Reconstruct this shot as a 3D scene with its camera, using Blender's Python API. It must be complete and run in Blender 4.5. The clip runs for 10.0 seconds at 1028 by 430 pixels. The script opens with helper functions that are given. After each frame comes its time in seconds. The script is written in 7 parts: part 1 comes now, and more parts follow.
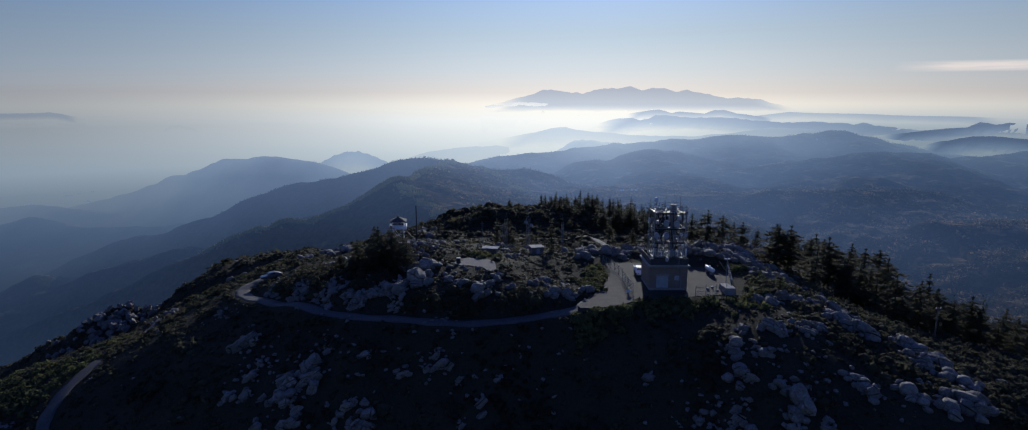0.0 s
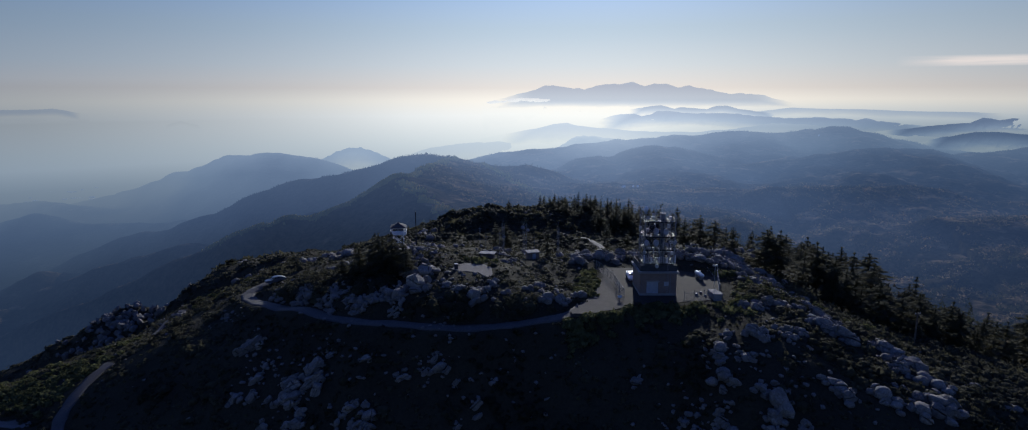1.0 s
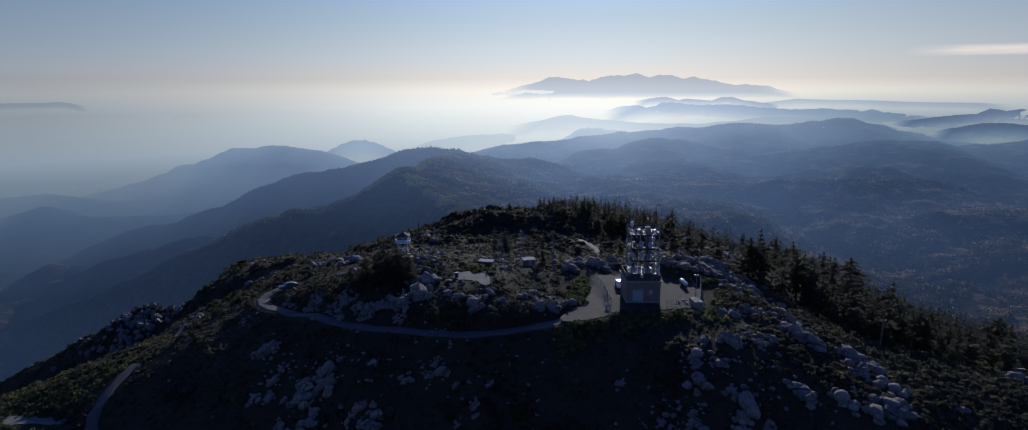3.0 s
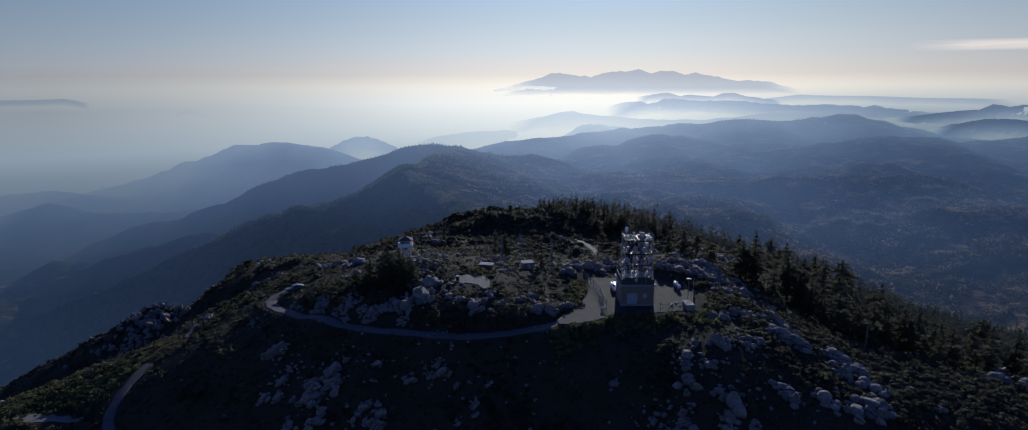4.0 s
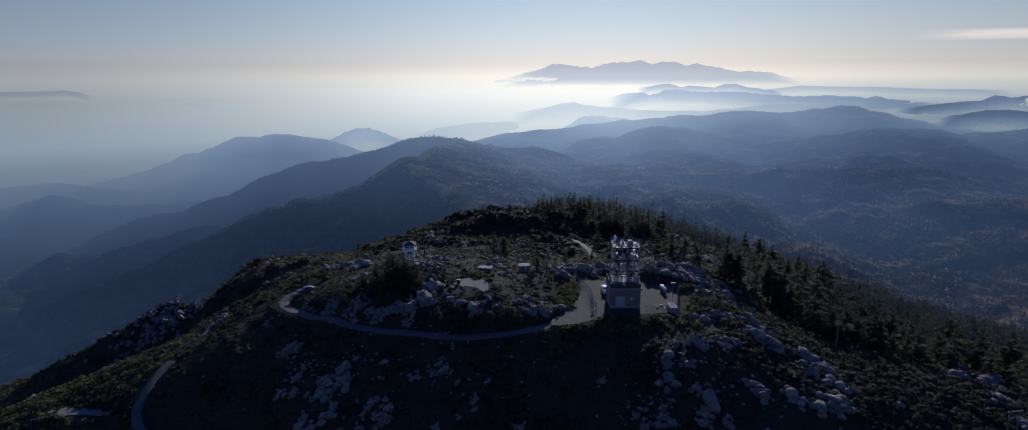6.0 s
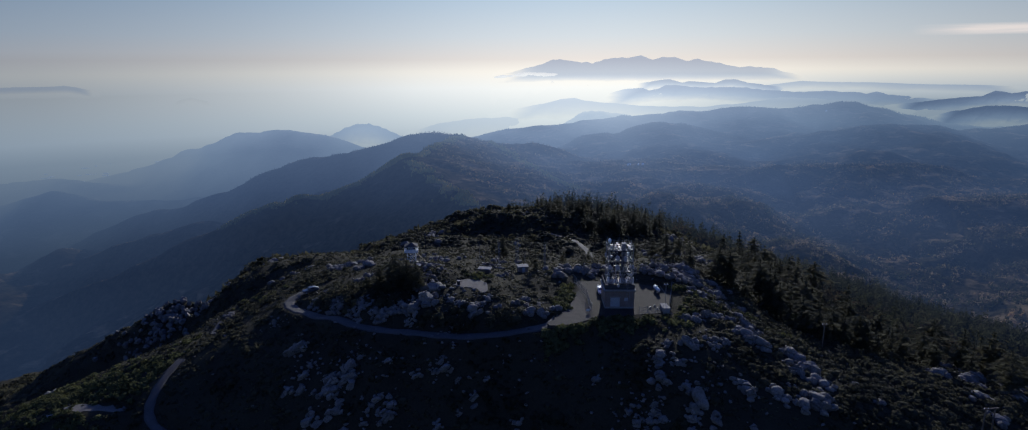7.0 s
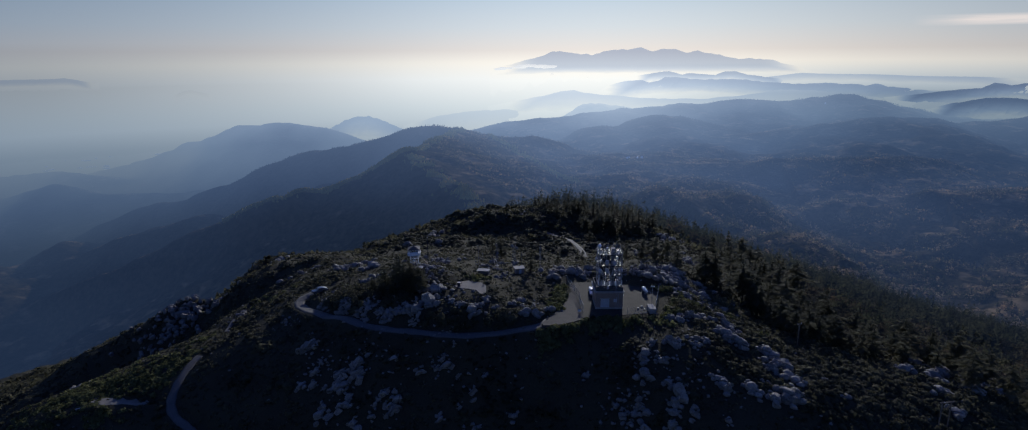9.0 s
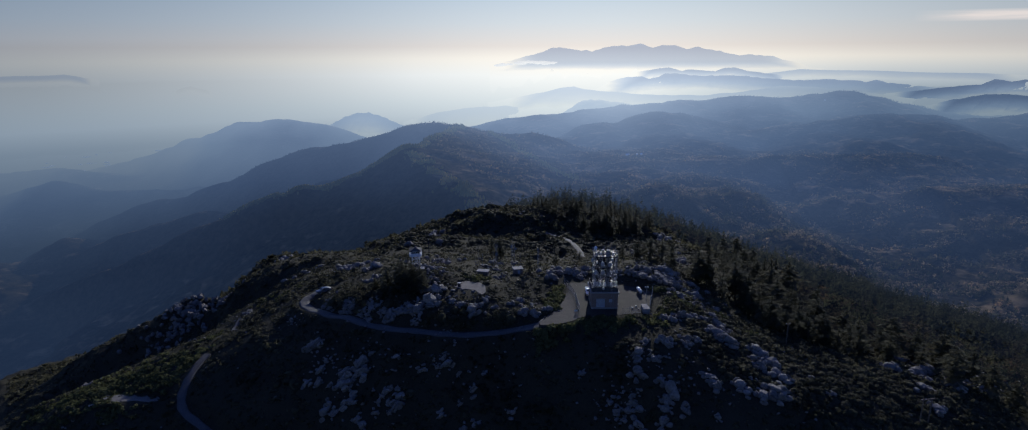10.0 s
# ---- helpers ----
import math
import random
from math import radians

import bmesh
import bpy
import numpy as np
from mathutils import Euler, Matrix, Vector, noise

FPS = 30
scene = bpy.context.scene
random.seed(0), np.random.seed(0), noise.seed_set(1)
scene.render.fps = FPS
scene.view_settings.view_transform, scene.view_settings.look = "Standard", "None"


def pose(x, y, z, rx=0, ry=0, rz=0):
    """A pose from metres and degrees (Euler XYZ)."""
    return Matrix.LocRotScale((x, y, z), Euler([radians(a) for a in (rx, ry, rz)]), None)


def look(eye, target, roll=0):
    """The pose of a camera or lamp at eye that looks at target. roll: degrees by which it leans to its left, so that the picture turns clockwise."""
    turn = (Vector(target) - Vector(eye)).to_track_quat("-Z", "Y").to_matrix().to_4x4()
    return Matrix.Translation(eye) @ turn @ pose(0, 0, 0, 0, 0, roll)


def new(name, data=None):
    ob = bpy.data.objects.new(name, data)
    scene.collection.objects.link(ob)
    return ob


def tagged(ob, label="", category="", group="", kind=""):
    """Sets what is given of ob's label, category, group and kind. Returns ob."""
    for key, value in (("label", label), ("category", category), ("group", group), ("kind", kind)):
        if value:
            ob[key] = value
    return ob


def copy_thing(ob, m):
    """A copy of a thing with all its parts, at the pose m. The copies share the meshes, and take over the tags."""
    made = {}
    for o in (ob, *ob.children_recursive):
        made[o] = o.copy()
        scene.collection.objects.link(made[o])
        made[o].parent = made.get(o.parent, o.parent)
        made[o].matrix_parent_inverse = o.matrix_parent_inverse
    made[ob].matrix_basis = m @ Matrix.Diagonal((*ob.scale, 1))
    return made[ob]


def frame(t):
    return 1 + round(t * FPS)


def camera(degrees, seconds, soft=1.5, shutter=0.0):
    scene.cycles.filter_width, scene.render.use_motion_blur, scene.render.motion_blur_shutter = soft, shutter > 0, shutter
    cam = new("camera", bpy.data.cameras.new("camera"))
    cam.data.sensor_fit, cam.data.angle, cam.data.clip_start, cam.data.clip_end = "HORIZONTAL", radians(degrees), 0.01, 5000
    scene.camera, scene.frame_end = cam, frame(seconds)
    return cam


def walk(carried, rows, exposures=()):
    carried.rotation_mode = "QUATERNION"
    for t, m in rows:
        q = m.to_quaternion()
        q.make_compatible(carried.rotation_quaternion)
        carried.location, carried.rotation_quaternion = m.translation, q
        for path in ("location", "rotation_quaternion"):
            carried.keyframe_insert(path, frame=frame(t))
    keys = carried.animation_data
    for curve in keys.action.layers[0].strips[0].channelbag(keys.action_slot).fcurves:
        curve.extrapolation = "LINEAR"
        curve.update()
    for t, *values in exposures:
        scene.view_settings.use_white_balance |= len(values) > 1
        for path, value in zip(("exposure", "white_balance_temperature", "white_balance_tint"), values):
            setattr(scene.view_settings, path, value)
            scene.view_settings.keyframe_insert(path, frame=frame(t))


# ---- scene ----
cam = camera(80.0, 10.0, 1.06)
METRES, EYE, TILT, LEAN, TURN = 55.0, 36.0, -10.8, 0.0, 0.0
ROWS = [
    (0.0, 0.0, 0.0, 0.0, 0.0, 0.0, 0.0),
    (0.5, 0.0126, -0.0388, 0.0228, 0.1, -0.21, 0.01),
    (1.0, 0.0242, -0.0787, 0.0454, 0.2, -0.42, 0.02),
    (1.5, 0.0347, -0.1195, 0.0676, 0.3, -0.63, 0.03),
    (2.0, 0.0442, -0.1615, 0.0897, 0.41, -0.84, 0.05),
    (2.5, 0.0526, -0.2045, 0.1117, 0.53, -1.05, 0.07),
    (4.0, 0.0743, -0.3371, 0.1764, 0.83, -1.63, 0.13),
    (4.5, 0.0802, -0.3823, 0.1974, 0.9, -1.83, 0.14),
    (5.0, 0.086, -0.4278, 0.2183, 0.92, -2.05, 0.14),
    (5.5, 0.0915, -0.4735, 0.2394, 0.93, -2.28, 0.15),
    (7.0, 0.1071, -0.6126, 0.3027, 0.97, -2.96, 0.15),
    (7.5, 0.1122, -0.6587, 0.3235, 0.97, -3.16, 0.16),
    (8.0, 0.1172, -0.7049, 0.3444, 0.96, -3.36, 0.16),
    (8.5, 0.122, -0.7514, 0.3648, 0.96, -3.56, 0.17),
    (9.0, 0.1266, -0.798, 0.3854, 0.96, -3.75, 0.18),
    (9.5, 0.1311, -0.845, 0.4059, 0.96, -3.94, 0.18),
    (10.0, 0.1355, -0.8921, 0.4263, 0.96, -4.12, 0.18),
]
walk(cam, [(t, pose(0, 0, EYE, TILT, LEAN, TURN) @ pose(METRES * x, METRES * y, METRES * z, 90 + pitch, roll, yaw)) for t, x, y, z, yaw, pitch, roll in ROWS], [(0.0, 0.0, 5950, 10), (10.0, 0.0, 5950, 10)])


# ---- daylight: a hazy sun ahead of the camera, off the top of the picture ----
SUN_AZ, SUN_EL = 10.0, 17.5          # degrees: to the right of +y, above the horizon
sun = new("sun", bpy.data.lights.new("sun", "SUN"))
sun.data.energy, sun.data.angle, sun.data.color = 3.4, radians(0.6), (1.0, 0.95, 0.87)
sun.matrix_world = look((300 * math.sin(radians(SUN_AZ)), 300, 300 * math.tan(radians(SUN_EL))), (0, 0, 0))


def link(tree, a, b):
    tree.links.new(a, b)


def math_node(tree, op, a, b=None, clamp=False):
    n = tree.nodes.new("ShaderNodeMath")
    n.operation, n.use_clamp = op, clamp
    for i, v in enumerate((a, b)):
        if v is None:
            continue
        if isinstance(v, (int, float)):
            n.inputs[i].default_value = v
        else:
            tree.links.new(v, n.inputs[i])
    return n.outputs[0]


def ramp_node(tree, fac, stops, smooth_steps=False):
    n = tree.nodes.new("ShaderNodeValToRGB")
    e = n.color_ramp.elements
    e[0].position, e[0].color = stops[0][0], (*stops[0][1], 1)
    e[1].position, e[1].color = stops[-1][0], (*stops[-1][1], 1)
    for p, c in stops[1:-1]:
        e.new(p).color = (*c, 1)
    if smooth_steps:
        n.color_ramp.interpolation = "EASE"
    tree.links.new(fac, n.inputs[0])
    return n.outputs[0]


def mix_node(tree, fac, a, b, mode="MIX"):
    n = tree.nodes.new("ShaderNodeMix")
    n.data_type, n.blend_type = "RGBA", mode
    for i, v in ((0, fac), (6, a), (7, b)):
        if isinstance(v, (int, float)):
            n.inputs[i].default_value = v
        elif isinstance(v, tuple):
            n.inputs[i].default_value = (*v, 1)
        else:
            tree.links.new(v, n.inputs[i])
    return n.outputs[2]


def EL(deg):
    return (deg + 16) / 64


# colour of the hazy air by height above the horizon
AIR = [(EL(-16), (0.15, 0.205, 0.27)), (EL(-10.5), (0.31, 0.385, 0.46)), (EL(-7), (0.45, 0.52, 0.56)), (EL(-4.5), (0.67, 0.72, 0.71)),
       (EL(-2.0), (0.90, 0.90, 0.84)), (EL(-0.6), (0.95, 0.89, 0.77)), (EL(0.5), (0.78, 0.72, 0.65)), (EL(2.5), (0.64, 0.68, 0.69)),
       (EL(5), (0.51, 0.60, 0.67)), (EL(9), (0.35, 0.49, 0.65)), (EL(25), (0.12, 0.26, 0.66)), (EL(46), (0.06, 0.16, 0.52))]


def air_group():
    """Node group: a direction in, the air's colour out, with glow towards the sun's side painted in; sky and far land
    share it.
    """
    g = bpy.data.node_groups.new("hazy_air", "ShaderNodeTree")
    g.interface.new_socket("Direction", in_out="INPUT", socket_type="NodeSocketVector")
    g.interface.new_socket("Color", in_out="OUTPUT", socket_type="NodeSocketColor")
    gi, go = g.nodes.new("NodeGroupInput"), g.nodes.new("NodeGroupOutput")
    nrm = g.nodes.new("ShaderNodeVectorMath")
    nrm.operation = "NORMALIZE"
    link(g, gi.outputs[0], nrm.inputs[0])
    sep = g.nodes.new("ShaderNodeSeparateXYZ")
    link(g, nrm.outputs[0], sep.inputs[0])
    el = math_node(g, "MULTIPLY", math_node(g, "ARCSINE", sep.outputs[2]), 57.2958)
    fac = math_node(g, "DIVIDE", math_node(g, "ADD", el, 16.0), 64.0, True)
    col = ramp_node(g, fac, AIR)
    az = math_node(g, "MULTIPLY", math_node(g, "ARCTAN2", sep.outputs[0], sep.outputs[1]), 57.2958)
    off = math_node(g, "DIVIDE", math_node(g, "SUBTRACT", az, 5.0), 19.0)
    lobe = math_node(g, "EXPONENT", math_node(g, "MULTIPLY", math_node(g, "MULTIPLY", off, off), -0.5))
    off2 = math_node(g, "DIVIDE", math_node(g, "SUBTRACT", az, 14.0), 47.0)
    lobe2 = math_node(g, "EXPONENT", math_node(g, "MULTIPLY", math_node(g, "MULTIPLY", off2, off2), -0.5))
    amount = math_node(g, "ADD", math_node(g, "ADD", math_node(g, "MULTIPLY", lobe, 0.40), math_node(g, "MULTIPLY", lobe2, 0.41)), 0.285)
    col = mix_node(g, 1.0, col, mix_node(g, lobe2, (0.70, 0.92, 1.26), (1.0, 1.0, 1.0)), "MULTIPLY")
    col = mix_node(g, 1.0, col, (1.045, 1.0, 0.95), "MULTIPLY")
    # air colour darkened low on the left: the valley's shade is painted in
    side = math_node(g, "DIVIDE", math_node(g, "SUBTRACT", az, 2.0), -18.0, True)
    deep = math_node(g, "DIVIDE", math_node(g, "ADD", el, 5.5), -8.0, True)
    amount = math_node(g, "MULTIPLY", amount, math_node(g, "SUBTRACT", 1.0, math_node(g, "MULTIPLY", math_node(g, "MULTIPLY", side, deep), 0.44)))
    # painted haze low on the right is dimmed and made bluer
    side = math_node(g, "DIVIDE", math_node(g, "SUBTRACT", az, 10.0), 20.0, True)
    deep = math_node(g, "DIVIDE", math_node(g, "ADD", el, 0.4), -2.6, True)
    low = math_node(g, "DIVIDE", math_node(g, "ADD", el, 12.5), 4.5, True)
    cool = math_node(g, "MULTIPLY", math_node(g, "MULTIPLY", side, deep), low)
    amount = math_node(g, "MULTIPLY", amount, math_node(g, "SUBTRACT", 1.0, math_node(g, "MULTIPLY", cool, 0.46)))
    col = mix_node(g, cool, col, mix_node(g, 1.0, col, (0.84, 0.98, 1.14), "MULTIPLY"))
    # the painted haze over the plain is dimmed away from the sun
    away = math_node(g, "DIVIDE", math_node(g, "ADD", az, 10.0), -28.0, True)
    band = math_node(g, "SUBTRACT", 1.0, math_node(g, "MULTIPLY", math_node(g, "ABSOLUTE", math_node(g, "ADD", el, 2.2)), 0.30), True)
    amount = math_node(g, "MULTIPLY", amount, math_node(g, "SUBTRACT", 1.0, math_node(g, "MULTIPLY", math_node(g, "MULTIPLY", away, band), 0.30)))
    mul = g.nodes.new("ShaderNodeVectorMath")
    mul.operation = "SCALE"
    link(g, col, mul.inputs[0])
    link(g, amount, mul.inputs["Scale"])
    link(g, mul.outputs[0], go.inputs[0])
    return g


AIR_GROUP = air_group()

world = bpy.data.worlds.new("hazy_sky")
scene.world = world
world.use_nodes = True
wt = world.node_tree
wt.nodes.clear()
w_out, w_bg, w_sky, w_geo = (wt.nodes.new(k) for k in ("ShaderNodeOutputWorld", "ShaderNodeBackground", "ShaderNodeTexSky", "ShaderNodeTexCoord"))
w_sky.sky_type, w_sky.sun_disc = "NISHITA", False
w_sky.sun_elevation, w_sky.sun_rotation, w_sky.altitude, w_sky.dust_density = radians(SUN_EL), radians(SUN_AZ), 1800, 2.0
w_air = wt.nodes.new("ShaderNodeGroup")
w_air.node_tree = AIR_GROUP
link(wt, w_geo.outputs["Generated"], w_air.inputs[0])
w_sep = wt.nodes.new("ShaderNodeSeparateXYZ")
link(wt, w_geo.outputs["Generated"], w_sep.inputs[0])
w_up = math_node(wt, "DIVIDE", math_node(wt, "SUBTRACT", w_sep.outputs[2], 0.10), 0.6, True)
w_blue = wt.nodes.new("ShaderNodeVectorMath")
w_blue.operation = "SCALE"
w_blue.inputs["Scale"].default_value = 0.062
link(wt, w_sky.outputs[0], w_blue.inputs[0])
# a long thin streak of high cloud
w_az = math_node(wt, "DIVIDE", w_sep.outputs[0], w_sep.outputs[1])
w_map = wt.nodes.new("ShaderNodeMapping")
w_map.inputs["Scale"].default_value = (14, 14, 260)
link(wt, w_geo.outputs["Generated"], w_map.inputs[0])
w_noise = wt.nodes.new("ShaderNodeTexNoise")
w_noise.inputs["Scale"].default_value, w_noise.inputs["Detail"].default_value = 1.0, 4.0
link(wt, w_map.outputs[0], w_noise.inputs["Vector"])
w_low = math_node(wt, "ADD", math_node(wt, "MULTIPLY", w_az, -0.006), 0.0455)
w_off = math_node(wt, "DIVIDE", math_node(wt, "SUBTRACT", w_sep.outputs[2], w_low), 0.0075)
w_band = math_node(wt, "SUBTRACT", 1.0, math_node(wt, "MULTIPLY", w_off, w_off), True)
w_end = math_node(wt, "DIVIDE", math_node(wt, "SUBTRACT", w_az, 0.60), 0.10, True)
w_side = math_node(wt, "GREATER_THAN", w_sep.outputs[1], 0.0)
w_streak = math_node(wt, "MULTIPLY", math_node(wt, "MULTIPLY", math_node(wt, "MULTIPLY", w_band, w_end), w_side), math_node(wt, "MULTIPLY", w_noise.outputs["Fac"], 1.8), True)
w_deep = mix_node(wt, 1.0, w_blue.outputs[0], (0.70, 0.90, 2.0), "MULTIPLY")
w_clear = mix_node(wt, w_up, w_air.outputs[0], w_deep)
link(wt, mix_node(wt, w_streak, w_clear, (0.80, 0.70, 0.62)), w_bg.inputs[0])
w_bg.inputs[1].default_value = 1.0
link(wt, w_bg.outputs[0], w_out.inputs[0])


# ---- materials ----
def material(name):
    m = bpy.data.materials.new(name)
    m.use_nodes = True
    t = m.node_tree
    t.nodes.clear()
    out, bsdf = t.nodes.new("ShaderNodeOutputMaterial"), t.nodes.new("ShaderNodeBsdfPrincipled")
    link(t, bsdf.outputs[0], out.inputs[0])
    return m, t, bsdf, out


def noise_node(t, scale, detail=4.0, rough=0.6, coord="Position", vec=None):
    n = t.nodes.new("ShaderNodeTexNoise")
    n.inputs["Scale"].default_value, n.inputs["Detail"].default_value, n.inputs["Roughness"].default_value = scale, detail, rough
    if vec is None:
        g = t.nodes.new("ShaderNodeNewGeometry") if coord == "Position" else t.nodes.new("ShaderNodeTexCoord")
        vec = g.outputs[coord]
    link(t, vec, n.inputs["Vector"])
    return n.outputs["Fac"]


def bump(t, bsdf, fac, strength, distance):
    b = t.nodes.new("ShaderNodeBump")
    b.inputs["Strength"].default_value, b.inputs["Distance"].default_value = strength, distance
    link(t, fac, b.inputs["Height"])
    link(t, b.outputs[0], bsdf.inputs["Normal"])


def surface(name, dark, light, coarse, fine, roughness=0.85, metal=0.0, relief=0.0, depth=0.02, coord="Position", vary=0.0, gloss=0.3):
    """A surface with stains at a coarse scale and grain at a fine one, between two colours."""
    m, t, b, out = material(name)
    c = ramp_node(t, noise_node(t, coarse, 3, 0.55, coord), [(0.3, dark), (0.7, light)])
    f = noise_node(t, fine, 5, 0.65, coord)
    c = mix_node(t, 0.55, c, ramp_node(t, f, [(0.25, tuple(v * 0.6 for v in dark)), (0.75, tuple(min(1, v * 1.25) for v in light))]))
    if vary:
        o = t.nodes.new("ShaderNodeObjectInfo")
        k = math_node(t, "ADD", math_node(t, "MULTIPLY", o.outputs["Random"], vary), 1 - vary / 2)
        s = t.nodes.new("ShaderNodeVectorMath")
        s.operation = "SCALE"
        link(t, c, s.inputs[0])
        link(t, k, s.inputs["Scale"])
        c = s.outputs[0]
    link(t, c, b.inputs["Base Color"])
    b.inputs["Roughness"].default_value, b.inputs["Metallic"].default_value = roughness, metal
    b.inputs["Specular IOR Level"].default_value = gloss
    if relief:
        bump(t, b, f, relief, depth)
    return m


def leafy(name, dark, light, coarse, ruffle=0.0, through_light=0.42):
    """Foliage: two greens mixed clump by clump, dull, letting a little light through."""
    m, t, b, out = material(name)
    g = t.nodes.new("ShaderNodeNewGeometry")
    c = ramp_node(t, noise_node(t, coarse, 3, 0.6), [(0.3, dark), (0.7, light)])
    k = math_node(t, "ADD", math_node(t, "MULTIPLY", g.outputs["Random Per Island"], 0.5), 0.75)
    s = t.nodes.new("ShaderNodeVectorMath")
    s.operation = "SCALE"
    link(t, c, s.inputs[0])
    link(t, k, s.inputs["Scale"])
    link(t, s.outputs[0], b.inputs["Base Color"])
    b.inputs["Roughness"].default_value = 0.8
    b.inputs["Specular IOR Level"].default_value = 0.05
    if ruffle:
        bump(t, b, noise_node(t, ruffle, 4, 0.7), 0.9, 0.5)
    tr, mx = t.nodes.new("ShaderNodeBsdfTranslucent"), t.nodes.new("ShaderNodeMixShader")
    link(t, s.outputs[0], tr.inputs[0])
    mx.inputs[0].default_value = through_light
    link(t, b.outputs[0], mx.inputs[1])
    link(t, tr.outputs[0], mx.inputs[2])
    link(t, mx.outputs[0], out.inputs[0])
    return m


def distant(name, dark, light, coarse, mist=None, sunny=None, fade=1.3, level=False):
    """Backdrop: wooded land with lit haze painted over it as emission, thicker downwards and away from one fixed
    viewpoint.
    mist: how much painted mist veils the crest of a range that sinks into it."""
    m, t, b, out = material(name)
    c = ramp_node(t, noise_node(t, coarse, 8, 0.75), [(0.38, dark), (0.64, light)])
    # lighter patches painted in, as if the sun caught them
    if sunny:
        lie = t.nodes.new("ShaderNodeNewGeometry")
        up = t.nodes.new("ShaderNodeSeparateXYZ")
        link(t, lie.outputs["Normal"], up.inputs[0])
        spread = ramp_node(t, noise_node(t, coarse * 0.35, 4, 0.6), [(0.52, (0, 0, 0)), (0.68, (0.8, 0.8, 0.8))])
        if level:          # dry-grass tan kept off steep flanks: their shade is put into the colour
            spread = mix_node(t, 1.0, spread, math_node(t, "MULTIPLY", math_node(t, "SUBTRACT", up.outputs[2], 0.86), 10.0, True), "MULTIPLY")
        c = mix_node(t, spread, c, sunny)
    link(t, c, b.inputs["Base Color"])
    b.inputs["Roughness"].default_value = 1.0
    b.inputs["Specular IOR Level"].default_value = 0.0
    body = b.outputs[0]
    if sunny:          # leaves let the low sun through
        tr, leaf = t.nodes.new("ShaderNodeBsdfTranslucent"), t.nodes.new("ShaderNodeMixShader")
        link(t, c, tr.inputs[0])
        leaf.inputs[0].default_value = 0.45
        link(t, b.outputs[0], leaf.inputs[1])
        link(t, tr.outputs[0], leaf.inputs[2])
        body = leaf.outputs[0]
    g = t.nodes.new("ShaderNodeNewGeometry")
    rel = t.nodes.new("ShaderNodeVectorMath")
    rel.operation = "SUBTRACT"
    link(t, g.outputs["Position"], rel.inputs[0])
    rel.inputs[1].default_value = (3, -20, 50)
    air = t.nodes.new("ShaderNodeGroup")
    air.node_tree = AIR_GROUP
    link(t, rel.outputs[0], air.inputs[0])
    s = t.nodes.new("ShaderNodeSeparateXYZ")
    link(t, g.outputs["Position"], s.inputs[0])
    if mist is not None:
        # mist painted as glow, rising with the mesh's stored fall value
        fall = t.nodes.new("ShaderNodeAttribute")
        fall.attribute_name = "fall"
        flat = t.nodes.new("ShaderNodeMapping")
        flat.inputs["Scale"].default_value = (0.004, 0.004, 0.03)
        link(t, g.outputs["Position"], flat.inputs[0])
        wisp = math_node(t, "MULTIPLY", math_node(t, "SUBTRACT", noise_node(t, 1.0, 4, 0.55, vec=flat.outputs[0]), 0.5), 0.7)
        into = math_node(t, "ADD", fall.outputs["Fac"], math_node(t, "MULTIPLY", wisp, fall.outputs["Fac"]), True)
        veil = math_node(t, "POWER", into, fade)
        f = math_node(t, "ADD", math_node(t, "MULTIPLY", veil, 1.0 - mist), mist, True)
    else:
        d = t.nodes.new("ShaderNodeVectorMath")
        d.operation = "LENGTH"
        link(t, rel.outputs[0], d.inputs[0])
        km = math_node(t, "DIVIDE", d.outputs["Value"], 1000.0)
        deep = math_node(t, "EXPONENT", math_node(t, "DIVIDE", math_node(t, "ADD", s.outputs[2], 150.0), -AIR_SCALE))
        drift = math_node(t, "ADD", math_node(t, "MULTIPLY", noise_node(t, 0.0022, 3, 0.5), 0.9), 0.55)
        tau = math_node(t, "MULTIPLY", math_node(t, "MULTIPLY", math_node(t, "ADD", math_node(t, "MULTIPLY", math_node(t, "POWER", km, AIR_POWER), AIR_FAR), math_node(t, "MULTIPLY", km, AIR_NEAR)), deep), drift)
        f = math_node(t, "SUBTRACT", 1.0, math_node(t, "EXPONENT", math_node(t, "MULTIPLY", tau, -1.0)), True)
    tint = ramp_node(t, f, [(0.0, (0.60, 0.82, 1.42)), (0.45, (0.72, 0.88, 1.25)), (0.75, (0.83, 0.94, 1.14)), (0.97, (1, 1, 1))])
    # haze is painted on: the surface itself emits the air's colour
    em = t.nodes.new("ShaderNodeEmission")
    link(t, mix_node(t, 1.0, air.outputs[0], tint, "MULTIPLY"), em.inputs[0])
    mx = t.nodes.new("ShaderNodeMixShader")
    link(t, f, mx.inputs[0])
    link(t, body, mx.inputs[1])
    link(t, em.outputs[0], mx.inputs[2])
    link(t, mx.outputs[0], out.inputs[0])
    return m


